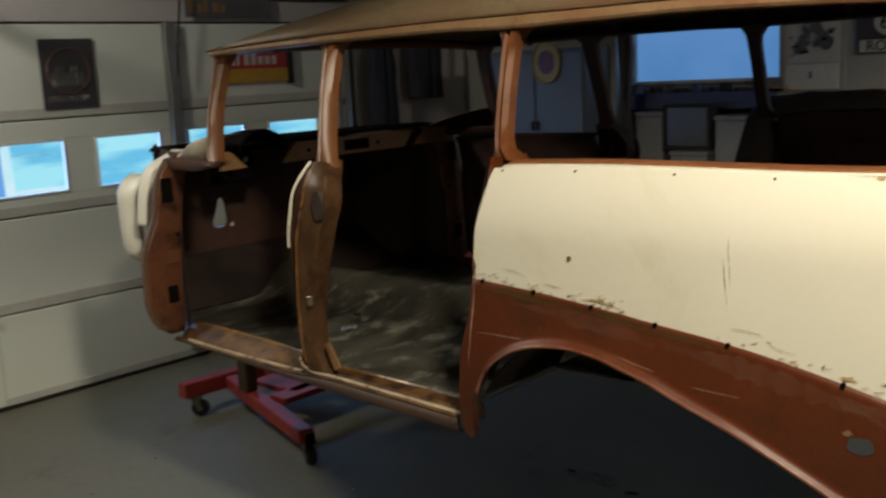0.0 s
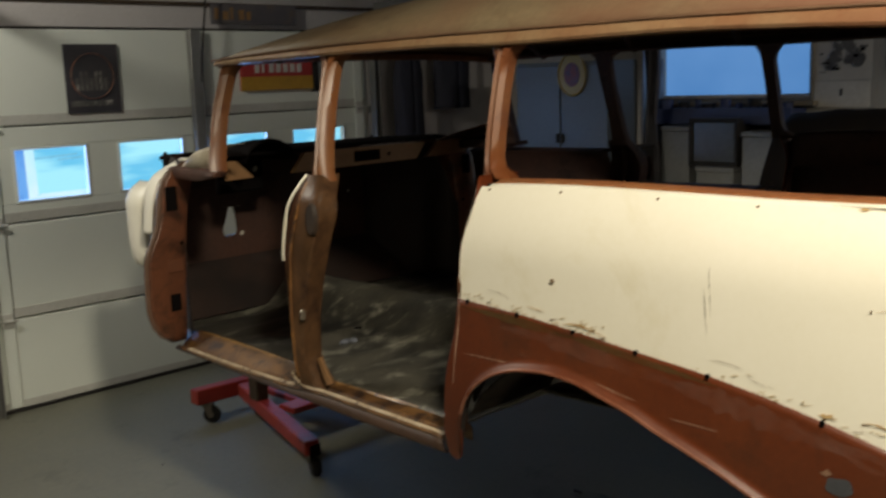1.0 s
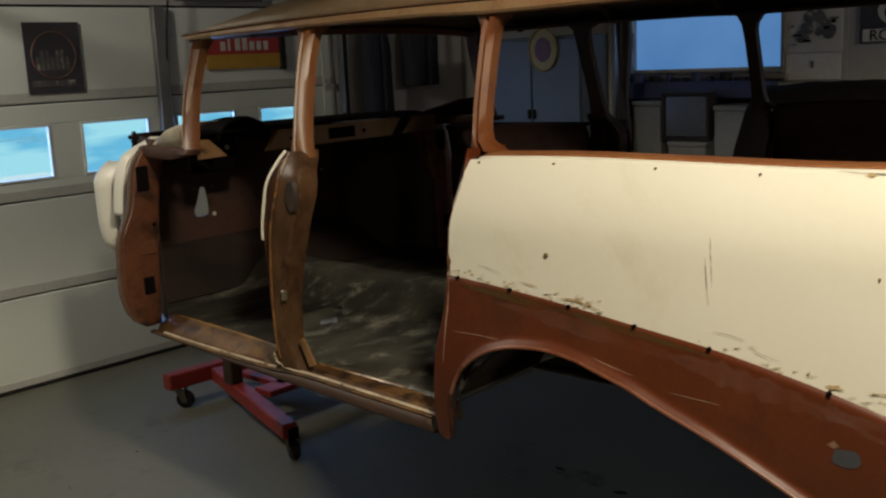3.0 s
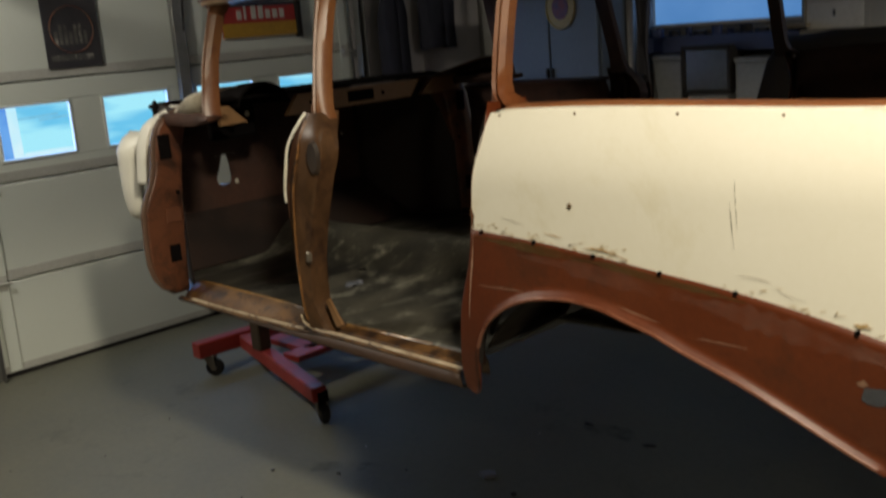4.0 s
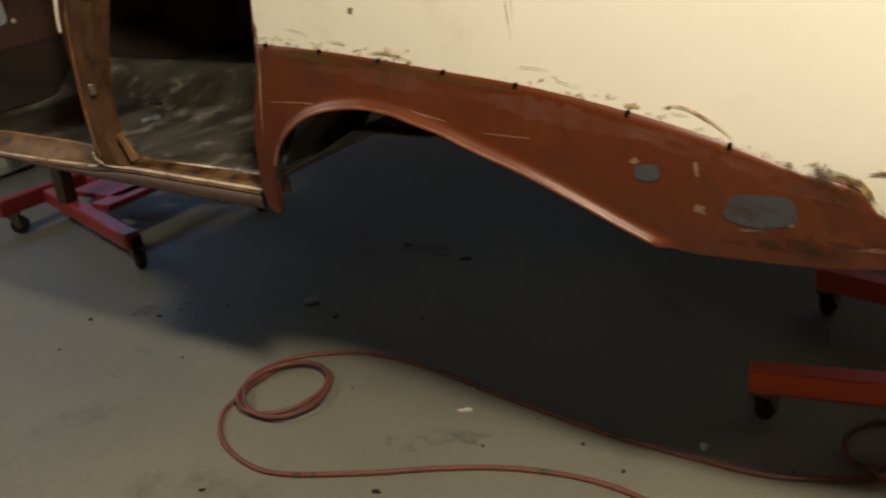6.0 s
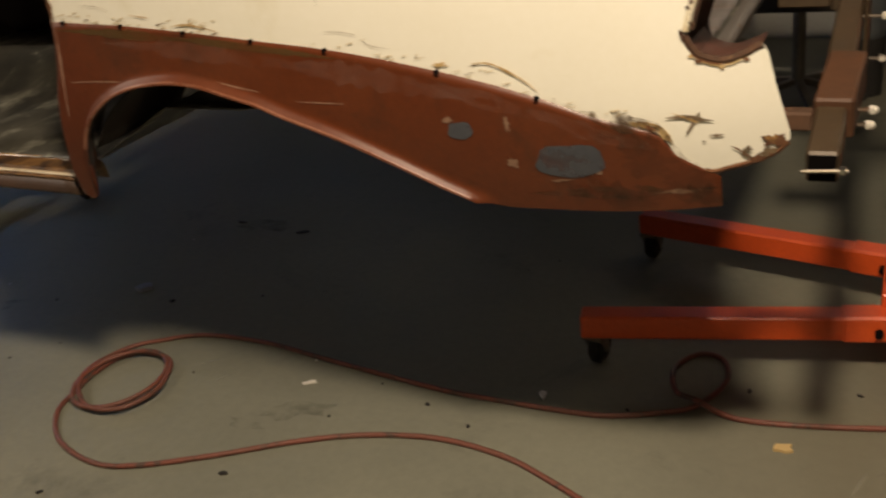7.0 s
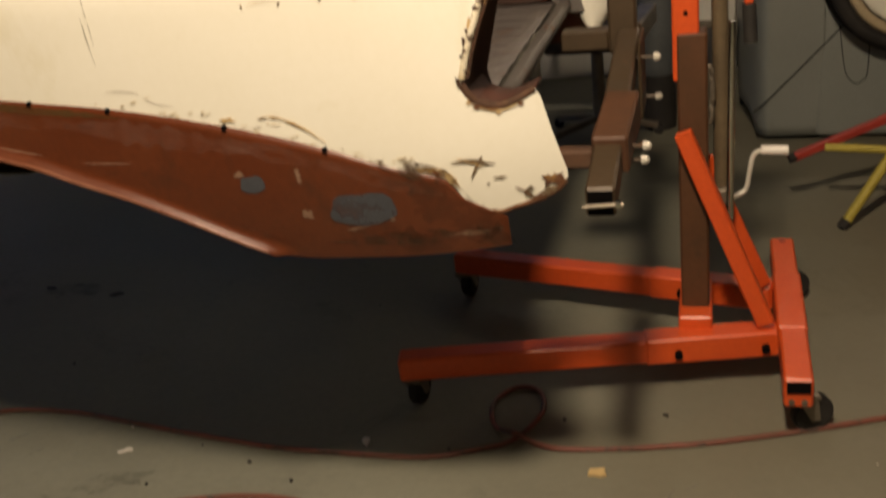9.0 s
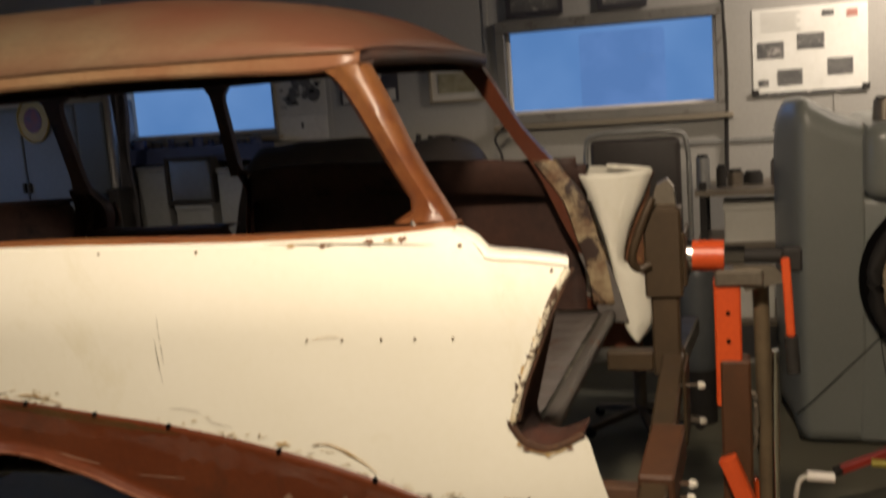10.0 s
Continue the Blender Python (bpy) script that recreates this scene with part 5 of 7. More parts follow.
# floor pan with tunnel and ribs
rows = []
for x in steps(-0.30, 3.0, 66):
    row = []
    e_ = 0.13 + 0.25 * max(0.0, (0.15 - x) / 0.45)
    for y in steps(e_, CW - e_, 30):
        z = 0.80 + 0.02 * max(0.0, (0.6 - x))
        d = (y - CW / 2) / 0.16
        z += 0.10 * math.exp(-d * d) * max(0.0, min(1.0, (1.9 - x) / 0.8))
        if x > 1.55:
            z += 0.13 * min(1.0, (x - 1.55) / 0.25)
        z += 0.008 * math.sin(x * 40) * math.exp(-(((abs(y - CW / 2) - 0.42) / 0.2) ** 2)) + 0.004 * noise.noise(Vector((x * 9, y * 9, 0)))
        row.append((x, y, z))
    rows.append(row)
part("floor_pan", sheet(rows), PAN, car, "scuffed dark bare steel floor pan", smooth=50, solid=0.004)
part("rear_cross_panel", boxm((2.968, 0.26, 0.885), (2.984, CW - 0.2, 0.93), 0.004), INNER, car, "dark rear cross panel")
rows = [[(x, y, 0.938 + 0.05 * max(0.0, (0.46 - y) / 0.2) ** 1.5 + 0.003 * math.sin(60 * y)) for y in steps(0.26, CW - 0.20, 60)] for x in steps(2.45, 2.962, 8)]
part("cargo_floor", sheet(rows), CARGO, car, "bare grey ribbed cargo floor", smooth=60, solid=0.003)
rows = [[(x, y, 0.934 + h + 0.05 * max(0.0, (0.46 - y) / 0.2) ** 1.5) for x, h in ((2.972, -0.01), (2.975, 0.002), (2.984, 0.007), (2.998, 0.006), (3.006, -0.002), (3.008, -0.02))] for y in steps(0.26, CW - 0.18, 24)]
part("tailgate_sill", sheet(rows), JAMB, car, "bare grey tailgate sill with a dark joint", smooth=40, solid=0.003)

# firewall with two holes, cowl, dash
bm = bmesh.new()
fx = -0.30
box(bm, (fx - 0.004, 0.36, 0.80), (fx, 0.604, 1.46), 0)
box(bm, (fx - 0.004, 0.712, 0.80), (fx, CW - 0.30, 1.46), 0)
box(bm, (fx - 0.004, 0.604, 0.80), (fx, 0.712, 1.088), 0)
box(bm, (fx - 0.004, 0.604, 1.216), (fx, 0.712, 1.46), 0)
fw = part("firewall", bm, INNER, car, "dark bare firewall with open cable holes")
# plate round the teardrop hole: the hole is left between two curved cheeks
up = line((1.088, 0.636), (1.10, 0.612), (1.12, 0.606), (1.16, 0.622), (1.20, 0.636), (1.216, 0.642))
dn = line((1.088, 0.638), (1.10, 0.668), (1.12, 0.674), (1.16, 0.672), (1.20, 0.666), (1.216, 0.660))
zs = steps(1.088, 1.216, 12)
bm = bmesh.new()
ring_a = [(fx + 0.002, up(z), z) for z in zs] + [(fx + 0.002, dn(z), z) for z in zs[::-1]]
ring_b = [(fx + 0.002, 0.598, z) for z in zs] + [(fx + 0.002, 0.718, z) for z in zs[::-1]]
va, vb = [bm.verts.new(p) for p in ring_a], [bm.verts.new(p) for p in ring_b]
for k in range(len(va)):
    q = (k + 1) % len(va)
    bm.faces.new((va[k], va[q], vb[q], vb[k]))
part("cable_hole_plate", bm, INNER, fw)
# Pale discs in place of holes with light showing through.
for y, z, r in ((0.70, 1.10, 0.009), (1.30, 1.22, 0.006), (1.22, 1.14, 0.007)):
    part("lit_hole_disc", rod(bmesh.new(), (fx, y, z), (fx + 0.004, y, z), r, 12), PAPER, fw, "pale disc standing in for a lit hole")
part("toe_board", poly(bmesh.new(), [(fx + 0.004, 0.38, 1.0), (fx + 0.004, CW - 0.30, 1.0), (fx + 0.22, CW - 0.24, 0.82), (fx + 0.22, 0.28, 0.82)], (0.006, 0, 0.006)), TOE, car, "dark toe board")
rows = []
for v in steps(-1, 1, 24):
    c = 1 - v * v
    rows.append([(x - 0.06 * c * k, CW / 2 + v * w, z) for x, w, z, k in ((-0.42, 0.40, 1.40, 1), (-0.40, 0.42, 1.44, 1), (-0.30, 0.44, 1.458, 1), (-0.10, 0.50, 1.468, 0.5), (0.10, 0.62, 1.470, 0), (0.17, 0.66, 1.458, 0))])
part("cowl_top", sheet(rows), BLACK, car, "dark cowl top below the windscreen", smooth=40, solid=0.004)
bm = bmesh.new()
poly(bm, [(0.155, 0.345, 1.372), (0.155, 0.46, 1.375), (0.155, 0.385, 1.44), (0.155, 0.345, 1.442)], (0.02, 0, 0))
poly(bm, [(0.155, 0.64, 1.375), (0.155, 1.30, 1.378), (0.155, 1.36, 1.448), (0.155, 0.60 + 0.1, 1.448)], (0.02, 0, 0))
poly(bm, [(0.155, 1.36, 1.38), (0.155, 1.60, 1.385), (0.155, 1.64, 1.448), (0.155, 1.44, 1.448)], (0.02, 0, 0))
dash = part("dashboard", bm, DASH, car, "ochre-brown bare dashboard with empty openings")
part("radio_opening", boxm((0.174, 0.95, 1.392), (0.179, 1.09, 1.435), 0.002), BLACK, dash, "dark radio opening")
for y in (0.76, 1.14):
    part("switch_hole", rod(bmesh.new(), (0.172, y, 1.412), (0.179, y, 1.412), 0.008, 10), BLACK, dash)
rows = []
for a in steps(0, math.pi, 14):
    rows.append([(x, 0.545 - 0.115 * math.cos(a), 1.425 + k * 0.085 * math.sin(a)) for x, k in ((-0.06, 0.75), (0.06, 0.95), (0.16, 1.0), (0.175, 0.92))])
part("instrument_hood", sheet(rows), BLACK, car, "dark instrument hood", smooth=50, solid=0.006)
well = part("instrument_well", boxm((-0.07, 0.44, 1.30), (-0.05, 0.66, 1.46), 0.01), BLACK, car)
# One more pale disc for light seen through a hole.
part("lit_well_disc", rod(bmesh.new(), (-0.051, 0.617, 1.388), (-0.046, 0.617, 1.388), 0.011, 14), PAPER, well, "pale disc standing in for a lit hole")

for far in (False, True):
    # hinge pillar: the rear face with its hinge holes, and the outer cowl side
    rows, flange = [], []
    inner = line((0.82, 0.15), (1.0, 0.16), (1.3, 0.195), (1.45, 0.24))
    outer = line((0.815, 0.085), (0.86, 0.025), (0.95, 0.0), (1.10, 0.005), (1.24, 0.062), (1.36, 0.085), (1.42, 0.12), (1.455, 0.20))
    bm = bmesh.new()
    for z in steps(0.815, 1.452, 22):
        o, i_ = outer(z), inner(z)
        i_ = max(i_, o + 0.02)
        flange.append([flip(p, far) for p in ((0.0, o + 0.10, z), (0.08, o + 0.045, z), (0.125, o + 0.002, z), (0.138, o - 0.003, z), (0.145, o + 0.010, z))])
        rows.append([flip(p, far) for p in ((0.145, o + 0.010, z), (0.145, o + 0.02, z), (0.14, i_ - 0.012, z), (0.13, i_, z), (0.02, i_ + 0.01, z))])
    hp = part("hinge_pillar", sheet(rows), mat("hinge_pillar_primer", (0.155, 0.056, 0.027), (0.10, 0.038, 0.020), 0.36, big=7, bump=0.15, third=(0.034, 0.016, 0.010), third_at=0.47, third_scale=9, soft_edge=0.16) if not far else bpy.data.materials["hinge_pillar_primer"],
              car, "red-brown hinge pillar with open hinge holes", smooth=40, solid=0.004)
    part("hinge_pillar_flange", sheet(flange), mat("grey_brown_primer", (0.10, 0.055, 0.036), (0.13, 0.075, 0.05), 0.5, big=6, bump=0.1, third=(0.055, 0.03, 0.02), third_at=0.56, third_scale=8) if not far else bpy.data.materials["grey_brown_primer"], hp, "grey-brown outer flange", smooth=40, solid=0.003)
    p, q = flip((0.14, 0.098, 1.285), far), flip((0.15, 0.147, 1.372), far)
    part("hinge_hole", boxm((0.1385, min(p.y, q.y), p.z), (0.1495, max(p.y, q.y), q.z), 0.02, None, 3), BLACK, hp, "dark rounded hinge hole")
    p, q = flip((0.146, 0.088, 0.927), far), flip((0.151, 0.128, 0.987), far)
    part("hinge_hole", boxm((0.1435, min(p.y, q.y), p.z), (0.1485, max(p.y, q.y), q.z), 0.0), BLACK, hp, "dark square hinge hole")
    p, q = flip((0.146, 0.09, 1.06), far), flip((0.15, 0.15, 1.12), far)
    part("check_plate", boxm((0.1435, min(p.y, q.y), 1.065), (0.149, max(p.y, q.y), 1.115), 0.004), bpy.data.materials["hinge_pillar_primer"], hp)
    part("bolt_hole", rod(bmesh.new(), flip((0.143, 0.15, 1.167), far), flip((0.148, 0.15, 1.167), far), 0.007, 8), BLACK, hp)
    # cream cowl side: two curved leaves ahead of the hinge pillar
    rows = []
    lead = line((1.03, 0.205), (1.06, 0.168), (1.165, 0.154), (1.291, 0.153), (1.335, 0.176), (1.368, 0.225))
    for z in steps(1.03, 1.368, 14):
        y = lead(z)
        rows.append([flip((x, y + d, z), far) for x, d in ((-0.30, 0.03), (-0.25, 0.006), (-0.20, 0.0), (-0.15, 0.012), (-0.14, 0.03))])
    part("cowl_side", sheet(rows), INNER if far else CREAM, car, "cream curved cowl side", smooth=50, solid=0.005)
    rows = []
    lead2 = line((1.19, 0.118), (1.309, 0.133), (1.386, 0.163), (1.414, 0.203), (1.447, 0.282), (1.477, 0.338), (1.491, 0.396))
    for z in steps(1.19, 1.455, 18):
        y = lead2(z)
        rows.append([flip((x, y + d, z), far) for x, d in ((-0.09, 0.02), (-0.06, 0.0), (-0.01, 0.006), (0.0, 0.03))])
    part("cowl_shoulder", sheet(rows), INNER if far else CREAM, car, "cream cowl shoulder", smooth=50, solid=0.005)
    bm = bmesh.new()
    for i, (dy, dz) in enumerate(((0.0, 0.0), (0.015, 0.012), (-0.012, 0.015), (0.006, 0.028))):
        bmesh.ops.create_icosphere(bm, subdivisions=1, radius=0.010, matrix=Matrix.Translation(flip((-0.25, 0.335 + dy, 1.435 + dz), far)))
    rod(bm, flip((-0.25, 0.33, 1.40), far), flip((-0.25, 0.34, 1.47), far), 0.006, 6)
    part("wiper_post", bm, RUBBER, car)

FD_TOP = 1.40
# far doors added to darken the far openings: bare dark inner skins with a ledge and an opening each
for name, x0, x1, top in (("added_front_door", 0.17, 0.93, FD_TOP), ("added_rear_door", 1.0, 1.60, 1.27)):
    rows = []
    for x in steps(x0, x1, 14):
        rows.append([(x, CW - d, 0.83 + (top - 0.83) * z) for d, z in ((0.05, 0.0), (0.075, 0.05), (0.085, 0.28), (0.09, 0.52), (0.085, 0.77), (0.10, 0.93), (0.12, 0.98), (0.06, 1.0), (0.03, 0.99))])
    d_ = part(name, sheet(rows), INNER, car, "added low door, dark bare inner skin", smooth=35, solid=0.004)
    xm = (x0 + x1) / 2
    part("access_opening", boxm((xm - 0.2, CW - 0.098, 0.97), (xm + 0.16, CW - 0.0925, 1.2), 0.002), BLACK, d_, "dark access opening")
    part("door_latch", boxm((x1 - 0.06, CW - 0.10, 1.14), (x1 - 0.03, CW - 0.088, 1.2), 0.003), DULL, d_)

# kick panels between the firewall and the hinge pillars
for far in (False, True):
    rows = [[flip((x, 0.17 + 0.20 * (0.14 - x) / 0.44 + 0.05 * max(0.0, z - 1.2), z), far) for x in steps(-0.31, 0.135, 8)] for z in steps(0.80, 1.455, 10)]
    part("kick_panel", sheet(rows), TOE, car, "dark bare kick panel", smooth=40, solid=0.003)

# the dog-leg that carries the windscreen pillar forward to the hinge pillar
for far in (False, True):
    rows = []
    for x in steps(0.10, 0.485, 10):
        k = (x - 0.10) / 0.385
        y, z, h = 0.145 - 0.062 * k, 1.424 + 0.002 * k, (0.028 + 0.012 * k) * min(1.0, (1.12 - k) / 0.45)
        rows.append([flip(p, far) for p in ((x, y + 0.05, z - h * 0.6), (x, y + 0.006, z - h * 0.7), (x, y, z - h * 0.3), (x, y + 0.004, z + h * 0.3), (x, y + 0.02, z + h * 0.5), (x, y + 0.055, z + h * 0.45), (x, y + 0.055, z - h * 0.5))])
    rows.append([flip((0.494, 0.105, 1.436), far)] * 7)
    part("pillar_dogleg", sheet(rows), INNER if far else mat("dark_red_brown_primer", (0.07, 0.026, 0.014), (0.04, 0.016, 0.010), 0.6, big=8, bump=0.15), car, "dark red-brown dog-leg below the windscreen pillar", smooth=40, solid=0.003)
    top = line((0.12, 1.452), (0.175, 1.456), (0.215, 1.470), (0.30, 1.494), (0.40, 1.515))
    rows = [[flip((x, y + 0.03 * math.sin(14 * x), z), far) for y, z in ((0.150, 1.440), (0.152, top(x) - 0.012), (0.165, top(x) - 0.002), (0.20, top(x) + 0.002), (0.28, top(x)))] for x in steps(0.12, 0.415, 12)]
    part("cowl_corner", sheet(rows), INNER if far else mat("dirty_cream_cowl", (0.52, 0.48, 0.38), (0.30, 0.25, 0.18), 0.5, big=14, fine=90, bump=0.15, third=(0.10, 0.05, 0.03), third_at=0.6, third_scale=18), car, "dirty cream cowl corner under the windscreen", smooth=40, solid=0.003)


# ---- rear rotisserie stand ----
def caster(parent, x, y, ztop, turn=0.0, r=0.05):
    m = pose(x, y, 0, 0, 0, turn)
    bm = bmesh.new()
    bmesh.ops.create_cone(bm, cap_ends=True, segments=24, radius1=r, radius2=r, depth=0.034, matrix=m @ pose(0.025, 0, r, 90, 0, 0))
    bmesh.ops.bevel(bm, geom=[e for e in bm.edges if e.calc_face_angle(0) > 1.0], offset=0.007, segments=2, affect="EDGES")
    wheel = part("caster_wheel", bm, RUBBER, parent, "black rubber caster wheel", smooth=40)
    part("hub", rod(bmesh.new(), m @ Vector((0.025, -0.022, r)), m @ Vector((0.025, 0.022, r)), 0.014, 12), DULL, wheel)
    bm = boxm((-0.03, -0.03, ztop - 0.012), (0.035, 0.03, ztop), 0.002, m)
    for s in (-1, 1):
        poly(bm, [m @ Vector(p) for p in ((-0.02, s * 0.024, ztop - 0.012), (0.03, s * 0.024, ztop - 0.012), (0.036, s * 0.024, r - 0.012), (0.014, s * 0.024, r - 0.012))], m.to_3x3() @ Vector((0, s * 0.003, 0)))
    part("caster_fork", bm, DULL, parent, "steel caster fork")


st = thing("rotisserie_stand", "orange steel rotisserie stand on casters behind the tail", "stand", group="rotisserie stands")
LZ0, LZ1 = 0.105, 0.175
part("leg", beam(bmesh.new(), (2.565, 0.715, 0.14), (3.60, 0.915, 0.14), 0.07, 0.07, 0.006), ORANGE, st, "orange square-tube leg")
part("leg", beam(bmesh.new(), (2.575, 1.42, 0.14), (3.60, 1.17, 0.14), 0.07, 0.07, 0.006), ORANGE, st, "orange square-tube leg")
part("leg_sleeve", beam(bmesh.new(), (3.24, 0.8455, 0.14), (3.598, 0.9146, 0.14), 0.077, 0.077, 0.006), ORANGE, st)
part("leg_sleeve", beam(bmesh.new(), (3.24, 1.258, 0.14), (3.598, 1.1705, 0.14), 0.077, 0.077, 0.006), ORANGE, st)
cross = part("cross_tube", beam(bmesh.new(), (3.628, 0.60, 0.158), (3.637, 1.457, 0.158), 0.070, 0.082, 0.006), ORANGE, st, "orange rear cross tube, open ended")
part("tube_mouth", boxm((3.600, 0.5955, 0.160), (3.656, 0.599, 0.192), 0), BLACK, cross, "black plate standing in for an open tube end")
part("cross_sleeve", beam(bmesh.new(), (3.630, 0.86, 0.158), (3.635, 1.20, 0.158), 0.078, 0.088, 0.006), ORANGE, cross, "orange sleeve round the cross tube")
part("rubbed_spot", rod(bmesh.new(), (3.637, 1.43, 0.1995), (3.637, 1.43, 0.2005), 0.011, 12), RED, cross, "dull red plug")
for x in (3.612, 3.642):
    part("plate_bolt", rod(bmesh.new(), (x, 0.600, 0.135), (x, 0.5925, 0.135), 0.008, 6), DULL, cross, "dull bolt head")
for a in ((2.60, 0.724), (2.60, 1.412)):
    caster(st, a[0], a[1], 0.105, 82)
for a in ((3.645, 0.675), (3.645, 1.40)):
    caster(st, a[0], a[1], 0.116, 20, 0.054)
for x, y in ((3.333, 0.818), (3.562, 0.862)):
    part("leg_bolt", rod(bmesh.new(), (x, y + 0.02, 0.135), (x + 0.002, y - 0.012, 0.135), 0.011, 10), BLACK, st, "black bolt head")
for x, y in ((3.33, 1.19),):
    part("leg_bolt", rod(bmesh.new(), (x, y + 0.02, 0.135), (x - 0.002, y - 0.012, 0.135), 0.011, 10), BLACK, st)
MX, MY = 3.378, 0.985
part("mast_foot", boxm((MX - 0.045, MY - 0.10, 0.11), (MX + 0.045, MY + 0.16, 0.215), 0.005), ORANGE, st, "orange mast socket")
MASTRED = mat("red_brown_mast", (0.062, 0.027, 0.012), (0.085, 0.033, 0.013), 0.5, big=5, fine=60, bump=0.08, third=(0.04, 0.024, 0.014), third_at=0.56, third_scale=6, soft_edge=0.15)
mast = part("mast", boxm((MX - 0.038, MY - 0.038, 0.19), (MX + 0.038, MY + 0.038, 0.985), 0.006), MASTRED, st, "red-brown square-tube mast")
slide = part("mast_slide", boxm((MX - 0.048, MY - 0.033, 0.86), (MX + 0.018, MY + 0.033, 1.20), 0.005), ORANGE, st, "orange inner mast tube with pin holes")
for z in (1.036, 1.11):
    part("pin_hole", rod(bmesh.new(), (MX - 0.014, MY - 0.036, z), (MX - 0.014, MY - 0.03, z), 0.0058, 10), BLACK, slide)
part("brace", beam(bmesh.new(), (3.352, 0.925, 0.735), (3.565, 0.90, 0.19), 0.035, 0.045, 0.004), ORANGE, st, "orange diagonal brace")
part("brace", beam(bmesh.new(), (3.40, 1.06, 0.62), (3.565, 1.14, 0.19), 0.035, 0.045, 0.004), ORANGE, st, "orange diagonal brace")
head = part("pivot_head", boxm((MX - 0.045, MY - 0.045, 1.18), (MX + 0.075, MY + 0.045, 1.222), 0.006), DULL, st, "greasy steel pivot bracket")
part("pivot_barrel", rod(bmesh.new(), (MX - 0.10, MY, 1.256), (MX - 0.02, MY, 1.254), 0.040, 24), ORANGE, head, "orange pivot barrel", smooth=40)
part("pivot_collar", rod(bmesh.new(), (MX - 0.125, MY, 1.257), (MX - 0.098, MY, 1.256), 0.044, 24), CHROME, head, "bright steel collar", smooth=40)
part("pivot_nut", rod(bmesh.new(), (MX - 0.018, MY, 1.254), (MX + 0.03, MY, 1.253), 0.026, 6), CHROME, head)
part("pivot_bar", rod(bmesh.new(), (MX + 0.03, MY, 1.253), (MX + 0.16, MY, 1.250), 0.020, 14), RUBBER, head, "black pivot bar", smooth=40)
part("pivot_block", boxm((MX + 0.118, MY - 0.03, 1.212), (MX + 0.168, MY + 0.03, 1.272), 0.006), RUBBER, head, "black end block")
part("gusset", poly(bmesh.new(), [(MX + 0.0, MY - 0.03, 1.232), (MX + 0.10, MY - 0.03, 1.232), (MX + 0.135, MY - 0.03, 1.19), (MX + 0.03, MY - 0.03, 1.165)], (0, 0.012, 0)), DULL, head, "greasy gusset plate")
part("lock_handle", beam(bmesh.new(), (3.505, MY - 0.03, 1.25), (3.515, MY - 0.035, 1.05), 0.022, 0.022, 0.004), ORANGE, st, "orange lock handle")
part("handle_grip", rod(bmesh.new(), (3.515, MY - 0.035, 1.05), (3.52, MY - 0.037, 0.955), 0.017, 12), RUBBER, st, "black rubber grip", smooth=40)
# screw jack beside the mast
jk = part("jack_tube", rod(bmesh.new(), (3.452, 1.04, 0.48), (3.445, 1.04, 1.20), 0.021, 16), mat("greasy_tan_steel", (0.17, 0.125, 0.075), (0.11, 0.08, 0.05), 0.4, 0.3, big=9, fine=80, bump=0.08), st, "greasy tan jack tube", smooth=40)
part("jack_screw", rod(bmesh.new(), (3.47, 1.0, 0.45), (3.478, 1.0, 1.0), 0.010, 10), CHROME, jk, "bright jack screw", smooth=40)
part("jack_foot", boxm((3.428, 1.0, 0.50), (3.478, 1.07, 0.545), 0.004), DULL, jk)
part("jack_nut", boxm((3.432, 0.99, 0.458), (3.468, 1.03, 0.470), 0.003), CHROME, jk)
tube_bm = tube(bmesh.new(), smooth_path([(3.412, 0.995, 0.885), (3.397, 0.995, 0.87), (3.395, 0.995, 0.76), (3.410, 0.995, 0.738), (3.424, 0.995, 0.755), (3.426, 0.995, 0.87)], 5, True), 0.0075, 8, True)
part("shackle", tube_bm, DULL, jk, "steel shackle")
PALEZINC = mat("pale_zinc", (0.62, 0.59, 0.52), (0.5, 0.47, 0.41), 0.42, 0.25, big=12, fine=80, bump=0.06)
cr = part("crank", tube(bmesh.new(), smooth_path([(3.455, 1.06, 0.485), (3.49, 1.08, 0.495), (3.515, 1.09, 0.51), (3.525, 1.095, 0.56), (3.535, 1.10, 0.605), (3.56, 1.10, 0.62), (3.58, 1.10, 0.62)], 5), 0.0072, 8), PALEZINC, st, "pale zinc crank", smooth=60)
part("crank_grip", rod(bmesh.new(), (3.555, 1.10, 0.62), (3.625, 1.10, 0.617), 0.014, 14), SIGNWHITE, cr, "white crank grip", smooth=40)

# the bracket that bolts the tail to the pivot
br = thing("body_bracket", "brown steel bracket bolted between the tail and the stand", "bracket")
part("upright", boxm((3.175, 0.92, 0.95), (3.245, 0.99, 1.40), 0.006), BROWN, br, "brown square-tube upright")
part("upright_collar", boxm((3.163, 0.908, 1.16), (3.257, 1.002, 1.39), 0.006), BROWN, br)
part("top_plate", poly(bmesh.new(), [(3.18, 0.93, 1.39), (3.245, 0.93, 1.39), (3.24, 0.93, 1.44), (3.225, 0.93, 1.462), (3.20, 0.93, 1.45)], (0, 0.05, 0)), DULL, br, "dull grey pointed plate")
part("link", tube(bmesh.new(), smooth_path([(3.19, 0.90, 1.42), (3.16, 0.89, 1.35), (3.135, 0.89, 1.27), (3.15, 0.90, 1.24), (3.18, 0.905, 1.25)], 5), 0.011, 8), BROWN, br, "brown bent link", smooth=60)
part("hub_plate", boxm((3.258, 0.90, 1.19), (3.268, 1.07, 1.33), 0.004), BROWN, br)
